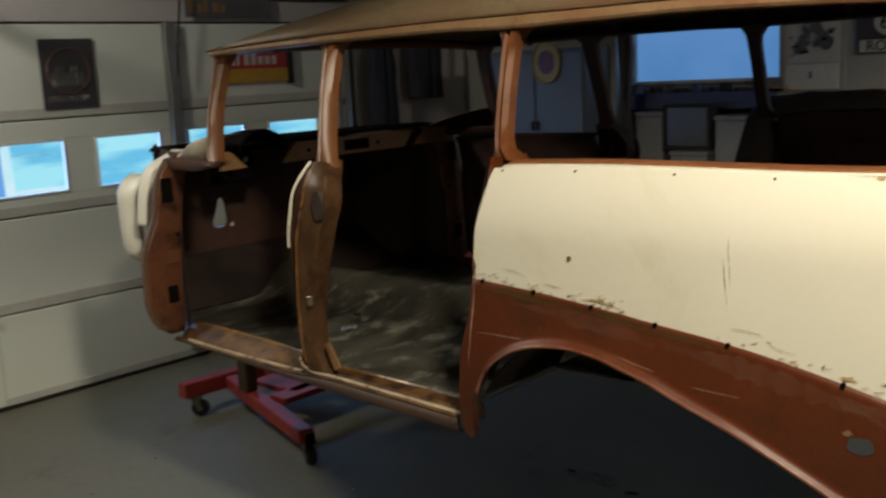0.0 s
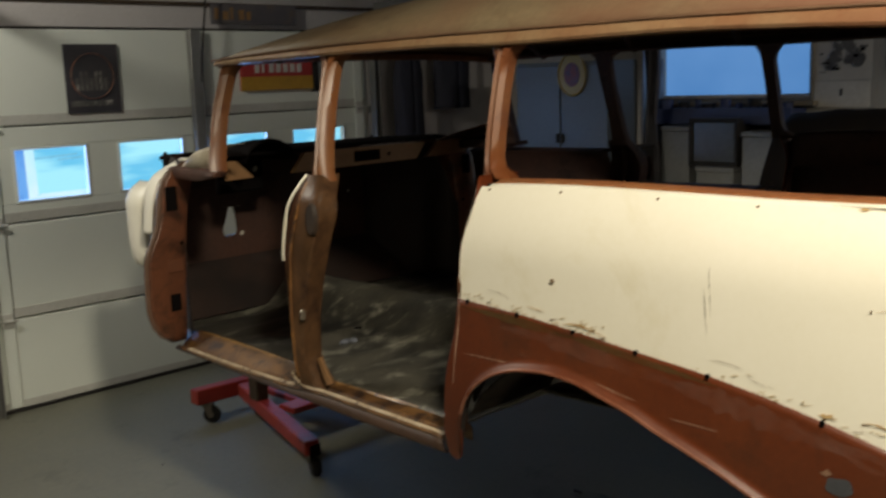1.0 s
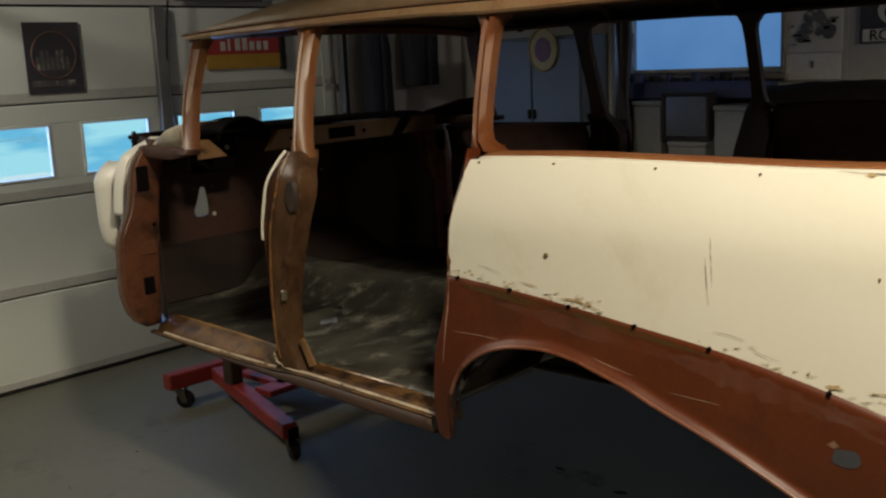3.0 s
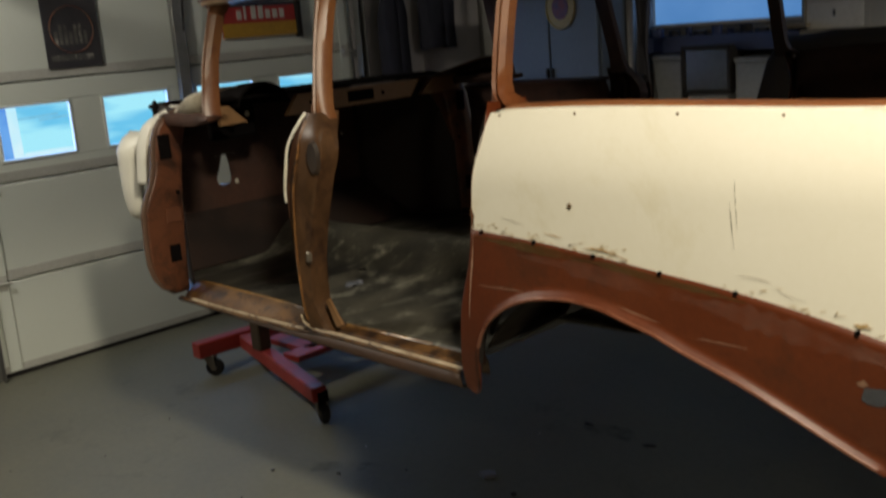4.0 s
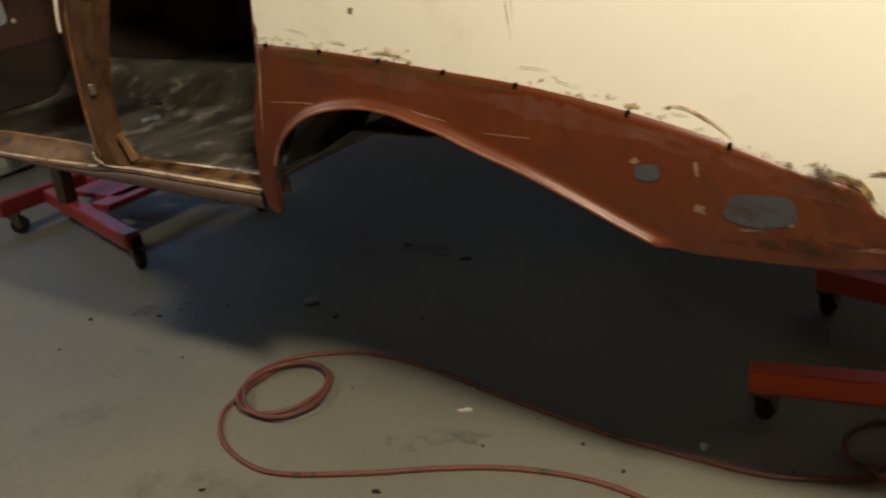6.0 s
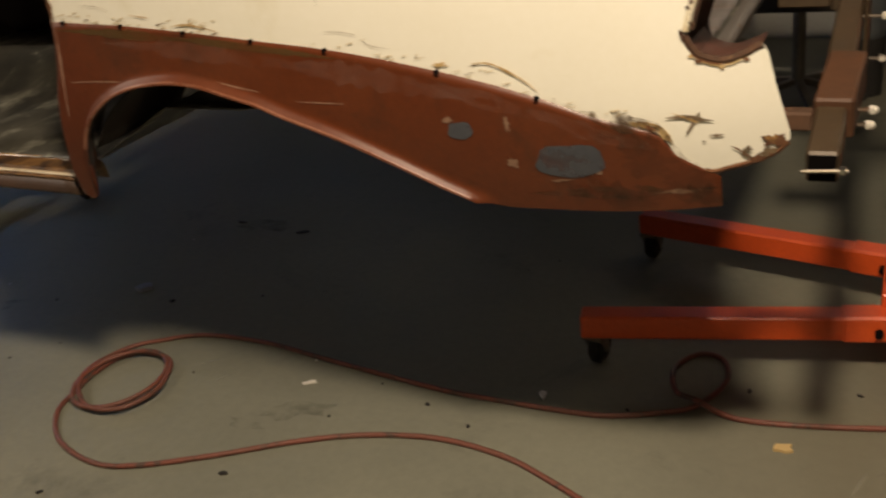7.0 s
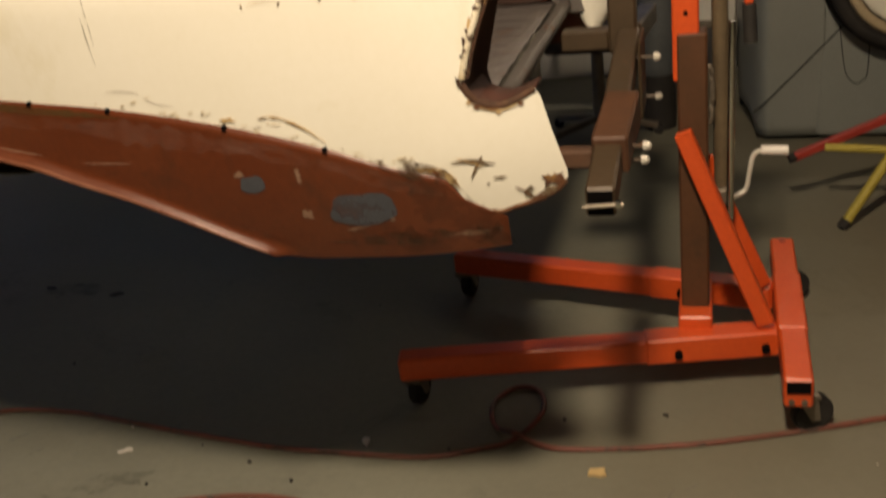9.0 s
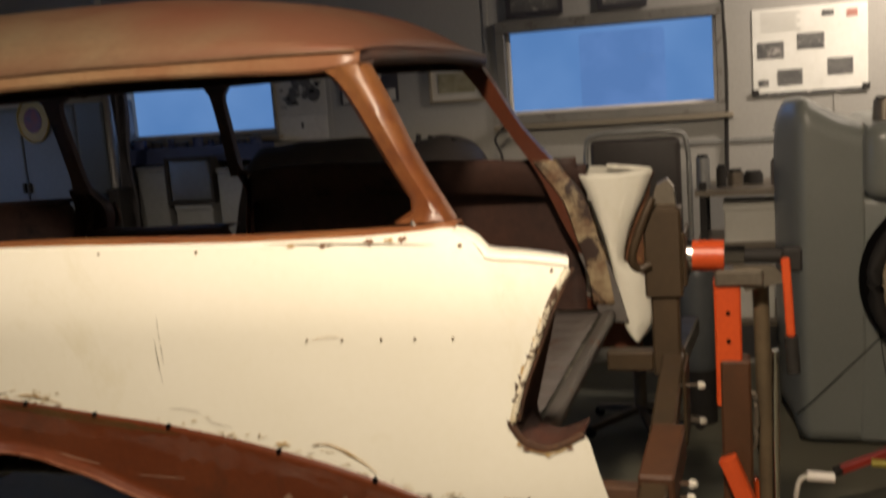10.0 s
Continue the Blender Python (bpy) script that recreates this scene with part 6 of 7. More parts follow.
part("arm", beam(bmesh.new(), (3.225, 0.94, 0.985), (3.229, 0.09, 0.877), 0.055, 0.06, 0.005), BROWN, br, "brown outrigger arm")
part("arm_sleeve", beam(bmesh.new(), (3.242, 0.50, 0.935), (3.232, 0.27, 0.905), 0.072, 0.08, 0.005), mat("red_brown_paint", (0.088, 0.033, 0.012), (0.05, 0.022, 0.011), 0.65, big=6), br, "red-brown sleeve on the arm")
part("tube_mouth", beam(bmesh.new(), (3.229, 0.0895, 0.877), (3.229, 0.0865, 0.8766), 0.046, 0.05, 0), BLACK, br, "black plate standing in for an open tube end")
part("through_bolt", rod(bmesh.new(), (3.196, 0.08, 0.873), (3.272, 0.08, 0.877), 0.0036, 10), DULL, br, "bright through bolt")
part("nut", rod(bmesh.new(), (3.258, 0.08, 0.8765), (3.268, 0.08, 0.877), 0.008, 6), CHROME, br)
part("arm", beam(bmesh.new(), (3.225, 0.97, 0.985), (3.229, 1.66, 0.90), 0.055, 0.06, 0.005), BROWN, br, "brown outrigger arm")
for x, y, z in ((3.301, 0.76, 0.978), (3.297, 0.867, 0.852), (3.298, 0.35, 0.897), (3.293, 0.355, 0.865)):
    b_ = part("bolt", rod(bmesh.new(), (x - 0.05, y, z), (x, y, z), 0.0042, 8), BROWN, br, "dull bolt with a bright nut")
    # Nuts are pale all over: the glint on them is in the colour.
    bm = rod(bmesh.new(), (x - 0.007, y, z), (x + 0.002, y, z), 0.0095, 6)
    bmesh.ops.create_uvsphere(bm, u_segments=14, v_segments=8, radius=0.0088, matrix=pose(x + 0.002, y, z))
    part("nut", bm, PALEZINC, b_, "pale nut, highlight put into its colour", smooth=50)
part("bolt_plate", boxm((3.258, 0.74, 0.83), (3.266, 0.90, 1.02), 0.004), BROWN, br)
part("bumper_stub", boxm((3.05, 0.95, 0.955), (3.172, 1.01, 1.005), 0.004), BROWN, br, "rusty bumper iron")
part("cross_iron", boxm((3.06, 0.28, 0.875), (3.195, 0.32, 0.912), 0.004), mat("rusty_iron", (0.085, 0.038, 0.018), (0.05, 0.026, 0.015), 0.8, big=12), br, "rusty bumper iron")

# ---- front stand ----
fs = thing("rotisserie_stand", "dull red steel rotisserie stand under the nose", "stand", group="rotisserie stands")
part("leg", beam(bmesh.new(), (-1.06, 1.145, 0.145), (-0.085, 0.835, 0.145), 0.07, 0.07, 0.006), RED, fs, "red square-tube leg")
part("leg", beam(bmesh.new(), (-1.03, 1.36, 0.145), (-0.09, 1.62, 0.145), 0.07, 0.07, 0.006), RED, fs, "red square-tube leg")
cross = part("cross_tube", beam(bmesh.new(), (-1.13, 0.885, 0.15), (-1.085, 1.62, 0.15), 0.072, 0.08, 0.006), RED, fs, "red cross tube")
part("brace_plate", boxm((-0.9, 1.16, 0.15), (-0.55, 1.34, 0.18), 0.004), RED, fs)
part("foot_plate", boxm((-0.62, 1.05, 0.15), (-0.5, 1.45, 0.18), 0.004), RED, fs)
part("tube_mouth", boxm((-0.0505, 0.795, 0.118), (-0.0475, 0.851, 0.172), 0), BLACK, fs, "black plate standing in for an open tube end")
caster(fs, -0.135, 0.875, 0.11, -20, 0.045)
caster(fs, -0.115, 1.61, 0.11, -20, 0.05)
caster(fs, -1.125, 0.955, 0.11, 40, 0.045)
caster(fs, -1.07, 1.58, 0.112, 40, 0.05)
part("mast", boxm((-0.80, 1.0, 0.18), (-0.73, 1.07, 1.0), 0.006), BROWN, fs, "brown mast")
part("pivot_bar", rod(bmesh.new(), (-0.80, 1.03, 1.0), (-0.45, 1.03, 1.0), 0.03, 14), DULL, fs)
part("nose_bracket", boxm((-0.47, 0.5, 0.93), (-0.42, 1.4, 1.07), 0.005), BROWN, fs, "brown steel nose bracket")
for y in (0.55, 1.3):
    part("bracket_arm", boxm((-0.43, y - 0.03, 0.72), (-0.28, y + 0.03, 0.93), 0.005), BROWN, fs)

# ---- air hose on the floor ----
hs = thing("air_hose", "red rubber air hose lying in loose loops on the floor", "hose")
R = 0.0075
loop = [(1.095, 0.235), (1.12, 0.117), (1.235, 0.0), (1.402, -0.06), (1.533, -0.045), (1.73, 0.051), (1.915, 0.16), (2.084, 0.234), (2.268, 0.271), (2.434, 0.258), (2.60, 0.20), (2.9, 0.02), (3.3, -0.35), (3.7, -0.9), (3.9, -1.6)]
main = [(1.166, 0.543), (1.306, 0.609), (1.532, 0.612), (1.775, 0.567), (1.995, 0.526), (2.233, 0.487), (2.373, 0.478), (2.537, 0.471), (2.688, 0.475), (2.822, 0.519), (2.911, 0.575), (2.966, 0.706), (2.939, 0.813), (2.869, 0.827),
        (2.82, 0.738), (2.845, 0.631), (2.911, 0.575), (3.04, 0.538), (3.341, 0.576), (3.62, 0.654), (3.857, 0.738), (4.3, 0.9), (5.0, 1.3)]
tot = [(x, y, R) for x, y in loop[::-1]] + [(1.085, 0.30, R), (1.10, 0.40, R + 0.004), (1.17, 0.452, R + 0.008), (1.27, 0.442, R + 0.014), (1.335, 0.389, R + 0.016), (1.375, 0.263, R + 0.016), (1.33, 0.16, R + 0.016),
       (1.225, 0.14, R + 0.017), (1.12, 0.215, R + 0.02), (1.06, 0.33, R + 0.012), (1.09, 0.47, R + 0.004)] + [(x, y, R + (0.017 if i == 16 else 0.0)) for i, (x, y) in enumerate(main)]
part("hose", tube(bmesh.new(), smooth_path(tot, 8), R, 8), HOSE, hs, smooth=60)
part("second_turn", tube(bmesh.new(), smooth_path([(1.215 + 0.135 * math.cos(a), 0.295 + 0.155 * math.sin(a), R + 0.018 + 0.003 * math.sin(a)) for a in steps(0, 2 * math.pi, 14)[:-1]], 6, True), R, 8, True), HOSE, hs, smooth=60)

# ---- litter and marks on the floor ----
random.seed(3)


def scrap(name, label, category, x, y, w, h, t, material, turn):
    m = pose(x, y, 0.0005, 0, 0, turn)
    n = 9
    pts = []
    for i in range(n):
        a = 2 * math.pi * i / n
        k = random.uniform(0.45, 1.15)
        pts.append(m @ Vector((w / 2 * k * math.cos(a), h / 2 * k * math.sin(a), 0)))
    ob = part(name, poly(bmesh.new(), pts, (0, 0, t)), material)
    return tagged(ob, label, category)


scrap("paper_scrap", "small white paper scrap on the concrete", "scrap", 2.50, 0.536, 0.028, 0.045, 0.006, SIGNWHITE, 10)
scrap("wood_chip", "pale wood chip on the concrete", "scrap", 3.141, 0.447, 0.055, 0.035, 0.008, mat("pale_wood", (0.62, 0.44, 0.2), None, 0.6), 15)
scrap("paper_scrap", "crumpled white paper scrap on the concrete", "scrap", 1.805, 0.44, 0.05, 0.02, 0.005, SIGNWHITE, 30)
scrap("plastic_bag", "small clear crumpled plastic wrapper on the floor", "wrapper", 0.848, 0.863, 0.07, 0.05, 0.015, mat("clear_film", (0.35, 0.37, 0.42), None, 0.15, big=30, bump=0.8), 40)
scrap("floor_clod", "dark dirt clod on the floor", "dirt", 0.876, 1.467, 0.05, 0.028, 0.004, RUBBER, 0)
scrap("floor_clod", "dark dirt clod on the floor", "dirt", 1.20, 1.42, 0.06, 0.022, 0.004, RUBBER, 30)
for x, y in ((1.02, 0.80), (2.74, 0.52), (0.35, 0.55), (1.95, 0.30), (3.03, 0.68), (0.55, 0.72), (0.1, 0.42), (2.35, 0.35), (2.2, 0.42), (3.30, 0.72), (1.35, -0.2), (0.2, 0.2), (1.8, 0.0), (2.6, 0.1)):
    s = random.uniform(0.01, 0.03)
    scrap("dirt_crumb", "small dark crumb on the concrete floor", "dirt", x, y, s, s * 0.6, 0.005, RUBBER, random.uniform(0, 180))
for i in range(26):
    x, y, s = random.uniform(-1.5, 4.4), random.uniform(-0.9, 1.6), random.uniform(0.005, 0.014)
    scrap("dirt_crumb", "tiny pale crumb on the concrete floor", "dirt", x, y, s, s * 0.7, 0.003, SIGNWHITE if i % 3 == 0 else RUBBER, random.uniform(0, 180))

# ---- grey car at the right ----
gc = thing("parked_car", "old car in grey primer with rounded fenders", "car")
crest = line((3.545, 1.40), (3.565, 1.50), (3.60, 1.553), (3.643, 1.563), (3.72, 1.523), (3.81, 1.473), (3.90, 1.445))
rows = []
for s in steps(0, 1, 30):
    x = 3.545 + 0.355 * s
    y = 2.98 + 0.42 * max(0.0, (0.36 - s) / 0.36) ** 2.2
    zb = 0.115 - 0.085 * min(1.0, max(0.0, (s - 0.12) / 0.08))
    c = crest(x)
    col = [(x + 0.006 * max(0.0, (0.35 - z) / 0.2) * (1 - s), y + 0.01 * max(0.0, (0.5 - z) / 0.35), z) for z in steps(zb, c - 0.07, 28)]
    rows.append(col + [(x + 0.003, y + 0.012, c - 0.035), (x + 0.006, y + 0.035, c - 0.01), (x + 0.01, y + 0.08, c), (x + 0.01, y + 0.25, c + 0.005), (x + 0.01, y + 0.5, c - 0.03)])
part("fender", sheet(rows), GREY, gc, "smooth grey-primed front fender", smooth=60, solid=0.006)
part("bonnet", boxm((3.893, 2.88, 1.12), (5.4, 3.9, 1.455), 0.075, None, 5), GREY, gc, "grey-primed rounded bonnet side", smooth=60)
part("body", boxm((3.87, 2.979, 0.02), (5.6, 4.0, 1.13), 0.03, None, 4), GREY, gc, smooth=50)
# Thin dark tube draws the shading along the fender edge.
seam = [(3.606, 3.0, 0.144), (3.66, 2.985, 0.195), (3.78, 2.981, 0.32), (3.953, 2.979, 0.503), (4.0, 2.978, 0.55)]
part("panel_line", tube(bmesh.new(), smooth_path(seam, 4), 0.0035, 6), BLACK, gc, "dark line in place of the fender edge's shading")
# Thin dark rounded outline on the body side.
seam = [(3.955, 2.978, 0.56), (3.962, 2.978, 0.488), (3.985, 2.978, 0.33), (4.01, 2.978, 0.28), (4.035, 2.978, 0.264), (4.06, 2.978, 0.275), (4.078, 2.978, 0.31), (4.082, 2.978, 0.48), (4.085, 2.978, 0.56)]
part("panel_line", tube(bmesh.new(), smooth_path(seam, 4), 0.0022, 6), BLACK, gc, "dark rounded line")
WX, WZ = 4.24, 0.78
bm = bmesh.new()
bmesh.ops.create_cone(bm, cap_ends=True, segments=40, radius1=0.37, radius2=0.37, depth=0.1, matrix=pose(WX, 2.93, WZ, 90, 0, 8))
part("wheel_well", bm, BLACK, gc, "dark wheel opening", smooth=40)
path = [pose(WX, 2.88, WZ, 0, 0, 8) @ Vector((0.325 * math.cos(a), 0, 0.325 * math.sin(a))) for a in steps(0, 2 * math.pi, 40)[:-1]]
wheel = part("wheel", tube(bmesh.new(), path, 0.035, 8, True), RUBBER, gc, "dark tyre", smooth=50)
path = [pose(WX, 2.855, WZ, 0, 0, 8) @ Vector((0.275 * math.cos(a), 0, 0.275 * math.sin(a))) for a in steps(0, 2 * math.pi, 40)[:-1]]
part("rim", tube(bmesh.new(), path, 0.022, 8, True), mat("tan_wheel_paint", (0.42, 0.34, 0.22), (0.34, 0.26, 0.16), 0.45, big=8), wheel, "tan painted wheel rim", smooth=50)
bm = bmesh.new()
bmesh.ops.create_uvsphere(bm, u_segments=24, v_segments=12, radius=1.0, matrix=pose(WX, 2.87, WZ, 0, 0, 8) @ Matrix.Diagonal((0.25, 0.045, 0.25, 1)))
part("hub_cap", bm, CREAM, wheel, "pale hub cap", smooth=60)
part("under_frame", boxm((3.62, 3.06, 0.0), (5.5, 3.9, 0.114), 0.01), RUBBER, gc)

# ---- chair, bench and clutter along the north wall ----
ch = thing("office_chair", "black padded office chair with a grey tube frame", "chair")
bm = boxm((2.67, 3.38, 0.86), (3.11, 3.44, 1.41), 0.07, None, 4)
part("backrest", bm, PADDING, ch, "black vinyl backrest", smooth=50)
part("seat", boxm((2.66, 2.95, 0.46), (3.12, 3.40, 0.54), 0.035, None, 3), PADDING, ch, smooth=50)
path = smooth_path([(2.635, 3.46, 0.5), (2.635, 3.46, 1.0), (2.64, 3.46, 1.35), (2.69, 3.46, 1.43), (2.89, 3.46, 1.44), (3.09, 3.46, 1.43), (3.14, 3.46, 1.35), (3.145, 3.46, 1.0), (3.145, 3.46, 0.5)], 6)
part("frame", tube(bmesh.new(), path, 0.013, 8), STEELG, ch, "grey tube frame", smooth=60)
part("column", rod(bmesh.new(), (2.89, 3.18, 0.1), (2.89, 3.18, 0.47), 0.03, 12), DULL, ch)
for i in range(5):
    a = 2 * math.pi * i / 5
    part("foot", beam(bmesh.new(), (2.89, 3.18, 0.1), (2.89 + 0.28 * math.cos(a), 3.18 + 0.28 * math.sin(a), 0.045), 0.035, 0.03), DULL, ch)
    part("foot_caster", rod(bmesh.new(), (2.89 + 0.28 * math.cos(a), 3.165 + 0.28 * math.sin(a), 0.025), (2.89 + 0.28 * math.cos(a), 3.195 + 0.28 * math.sin(a), 0.025), 0.025, 12), RUBBER, ch)

wb = thing("workbench", "long dark workbench against the white wall", "workbench")
part("benchtop", boxm((-0.45, 3.72, 0.86), (2.5, 4.28, 0.91), 0.006), WOOD, wb, "worn wooden top")
for x in (-0.38, 0.9, 2.4):
    for y in (3.78, 4.2):
        part("leg", boxm((x - 0.035, y - 0.035, 0), (x + 0.035, y + 0.035, 0.859), 0.004), WOOD, wb)
part("apron", boxm((-0.40, 3.745, 0.74), (2.45, 3.765, 0.858), 0.003), WOOD, wb)

mo = thing("monitor", "old dark grey monitor standing on boxes", "monitor")
part("screen", boxm((-0.10, 3.985, 1.14), (0.19, 4.0, 1.39), 0.004), mat("dark_screen", (0.06, 0.065, 0.06), (0.075, 0.08, 0.07), 0.25), mo, "grey-green screen")
bm = bmesh.new()
for lo, hi in (((-0.125, 1.115), (0.215, 1.139)), ((-0.125, 1.391), (0.215, 1.415)), ((-0.125, 1.14), (-0.101, 1.39)), ((0.191, 1.14), (0.215, 1.39))):
    box(bm, (lo[0], 3.97, lo[1]), (hi[0], 4.03, hi[1]), 0.004)
part("bezel", bm, RUBBER, mo, "black bezel")
part("casing", boxm((-0.10, 4.031, 1.13), (0.19, 4.2, 1.40), 0.01), RUBBER, mo)


def crate(name, label, lo, hi, material, lid=True, category="box", group=""):
    t_ = thing(name, label, category, group=group)
    lo, hi = Vector(lo), Vector(hi)
    part("body", boxm(lo, (hi.x, hi.y, hi.z - 0.03), 0.006), material, t_)
    if lid:
        part("lid", boxm((lo.x - 0.006, lo.y - 0.006, hi.z - 0.029), (hi.x + 0.006, hi.y + 0.006, hi.z), 0.005), material, t_)
    return t_


BOXW = mat("grey_white_plastic", (0.20, 0.205, 0.205), (0.165, 0.17, 0.17), 0.5, big=3)
crate("storage_box", "grey-white plastic box on the workbench", (-0.06, 3.95, 0.912), (0.20, 4.22, 1.112), BOXW)
crate("storage_box", "tall grey-white box on the workbench", (-0.35, 4.0, 0.912), (-0.14, 4.25, 1.36), BOXW)
crate("storage_box", "tall grey-white box on the workbench", (0.23, 4.0, 0.912), (0.45, 4.25, 1.33), BOXW)
crate("tool_case", "black tool case on the workbench", (-0.44, 3.80, 0.912), (-0.36, 4.1, 1.25), RUBBER, category="case")
t = thing("wall_shelf", "dark blue shelf board under the window", "shelf")
part("board", boxm((-0.62, 4.12, 1.425), (0.50, 4.30, 1.465), 0.004), SHELFBLUE, t)
part("edge_board", boxm((-0.62, 4.10, 1.37), (0.50, 4.118, 1.475), 0.004), SHELFBLUE, t)
for x in (-0.5, 0.4):
    part("bracket", poly(bmesh.new(), [(x, 4.30, 1.42), (x, 4.14, 1.42), (x, 4.30, 1.28)], (0.02, 0, 0)), STEELG, t)
random.seed(21)
x = -0.55
while x < 0.42:
    w, h = random.uniform(0.04, 0.10), random.uniform(0.02, 0.06)
    tn = thing("tin", "small dark tin on the blue shelf", "tin", group="tins on the shelf")
    part("can", rod(bmesh.new(), (x + w / 2, 4.2, 1.466), (x + w / 2, 4.2, 1.466 + h), w / 2, 14), random.choice((RUBBER, SHELFBLUE, DULL)), tn, smooth=40)
    part("cap", rod(bmesh.new(), (x + w / 2, 4.2, 1.466 + h), (x + w / 2, 4.2, 1.472 + h), w / 2 + 0.002, 14), RUBBER, tn, smooth=40)
    x += w + random.uniform(0.01, 0.06)

# dark engine parts and covers on the bench behind the quarter window
en = thing("engine_block", "black greasy engine under a dark cover on the bench", "engine")
bm = bmesh.new()
random.seed(8)
bmesh.ops.create_uvsphere(bm, u_segments=28, v_segments=16, radius=1.0, matrix=pose(1.72, 3.92, 1.16) @ Matrix.Diagonal((0.33, 0.26, 0.30, 1)))
for v in bm.verts:
    v.co += 0.02 * noise.noise_vector(v.co * 7)
part("cover", bm, PADDING, en, "dark crumpled cover", smooth=60)
part("block", boxm((1.35, 3.75, 0.912), (2.1, 4.15, 1.18), 0.03), RUBBER, en)
for i in range(4):
    x = 1.62 + 0.07 * i
    part("stud", rod(bmesh.new(), (x, 3.85, 1.40), (x + 0.01, 3.85, 1.475 - 0.01 * i), 0.016, 8), RUBBER, en)
part("air_pipe", tube(bmesh.new(), smooth_path([(2.05, 3.9, 1.1), (2.10, 3.9, 1.3), (2.06, 3.92, 1.42), (2.14, 3.95, 1.50)], 6), 0.008, 6), RUBBER, en)
# Black mound added where the bench is too dark to make out.
MOUND = mat("black_mound", (0.008, 0.0065, 0.006), (0.012, 0.009, 0.007), 0.85, big=5, fine=60, bump=0.3, third=(0.016, 0.012, 0.009), third_at=0.62, third_scale=8)
MOUND.node_tree.nodes["Principled BSDF"].inputs["Specular IOR Level"].default_value = 0.1
t = thing("draped_mound", "black mound covering part of the workbench", "tarpaulin")
rows = []
crown = line((0.47, 0.93), (0.50, 1.20), (0.54, 1.38), (0.62, 1.44), (0.80, 1.46), (1.05, 1.47), (1.30, 1.45), (1.42, 1.40))
for x in steps(0.47, 1.42, 60):
    row = []
    for y, k in ((3.70, 0.0), (3.72, 0.35), (3.75, 0.7), (3.80, 0.92), (3.90, 1.0), (4.05, 1.0), (4.18, 0.96), (4.27, 0.8), (4.28, 0.0)):
        z = 0.914 + (crown(x) - 0.914) * k
        row.append((x, y - 0.02 * abs(math.sin(17 * x + 3 * z)) * (1.0 if y < 3.8 else 0.0), z + 0.02 * noise.noise(Vector((x * 7, y * 7, 0))) * k))
    rows.append(row)
bm = sheet(rows)
bmesh.ops.holes_fill(bm, edges=[e for e in bm.edges if e.is_boundary], sides=0)
part("sheet", bm, MOUND, t, smooth=60)
crate("parts_crate", "dark parts crate on the workbench", (2.14, 3.85, 0.912), (2.44, 4.2, 1.27), RUBBER, category="crate")

lk = thing("steel_locker", "blue-grey double-door steel locker", "locker")
part("body", boxm((-1.28, 3.66, 0.02), (-0.50, 4.28, 1.80), 0.006), LOCKER, lk)
for a, b in ((-1.27, -0.895), (-0.885, -0.51)):
    dr_ = part("door", boxm((a, 3.636, 0.06), (b, 3.657, 1.78), 0.005), LOCKER, lk, "blue-grey locker door")
    part("door_handle", boxm((-0.92 if a < -1 else -0.88, 3.615, 1.27), (-0.90 if a < -1 else -0.86, 3.635, 1.33), 0.003), RUBBER, dr_, "black handle")
    for z in (0.2,):
        for k in range(3):
            part("vent_slot", boxm((a + 0.12, 3.634, z + 0.03 * k), (b - 0.12, 3.6365, z + 0.03 * k + 0.008), 0), BLACK, dr_)
t = thing("oval_sign", "oval yellow tin sign with a dark emblem on the locker", "sign")
OVAL = Matrix.Translation((-0.78, 0, 0)) @ Matrix.Diagonal((0.82, 1, 1, 1)) @ Matrix.Translation((0.78, 0, 0))
bm = rod(bmesh.new(), (-0.78, 3.634, 1.715), (-0.78, 3.622, 1.715), 0.136, 36)
bmesh.ops.transform(bm, matrix=OVAL, verts=bm.verts)
part("disc", bm, mat("faded_yellow_tin", (0.28, 0.205, 0.055), (0.22, 0.16, 0.045), 0.45, big=9), t, smooth=40)
path = [Vector((-0.78 + 0.111 * math.cos(a), 3.621, 1.715 + 0.135 * math.sin(a))) for a in steps(0, 2 * math.pi, 36)[:-1]]
part("rim", tube(bmesh.new(), path, 0.007, 6, True), mat("dull_gold", (0.30, 0.22, 0.07), None, 0.4), t, smooth=60)
bm = rod(bmesh.new(), (-0.78, 3.6215, 1.715), (-0.78, 3.618, 1.715), 0.078, 24)
bmesh.ops.transform(bm, matrix=OVAL, verts=bm.verts)
part("emblem", bm, mat("emblem_blue_red", (0.03, 0.025, 0.06), (0.16, 0.025, 0.02), 0.45, big=16), t, "dark red and blue emblem")
t = thing("tool_chest", "red steel tool chest with dark drawers", "tool chest")
part("body", boxm((-1.1, 3.10, 0.12), (-0.45, 3.52, 1.14), 0.008), RED, t)
for k in range(6):
    z = 0.2 + 0.155 * k
    d_ = part("drawer", boxm((-1.08, 3.085, z), (-0.47, 3.099, z + 0.14), 0.003), RED, t)
    part("drawer_pull", boxm((-0.9, 3.07, z + 0.11), (-0.65, 3.084, z + 0.122), 0.002), CHROME, d_)
part("top_clutter", boxm((-1.0, 3.15, 1.142), (-0.6, 3.45, 1.20), 0.02), RUBBER, t)
for x in (-1.05, -0.5):
    for y in (3.15, 3.47):
        part("caster_wheel", rod(bmesh.new(), (x - 0.02, y, 0.06), (x + 0.02, y, 0.06), 0.06, 14), RUBBER, t)
t = thing("wall_pipe", "pale plastic pipe standing at the wall", "pipe")
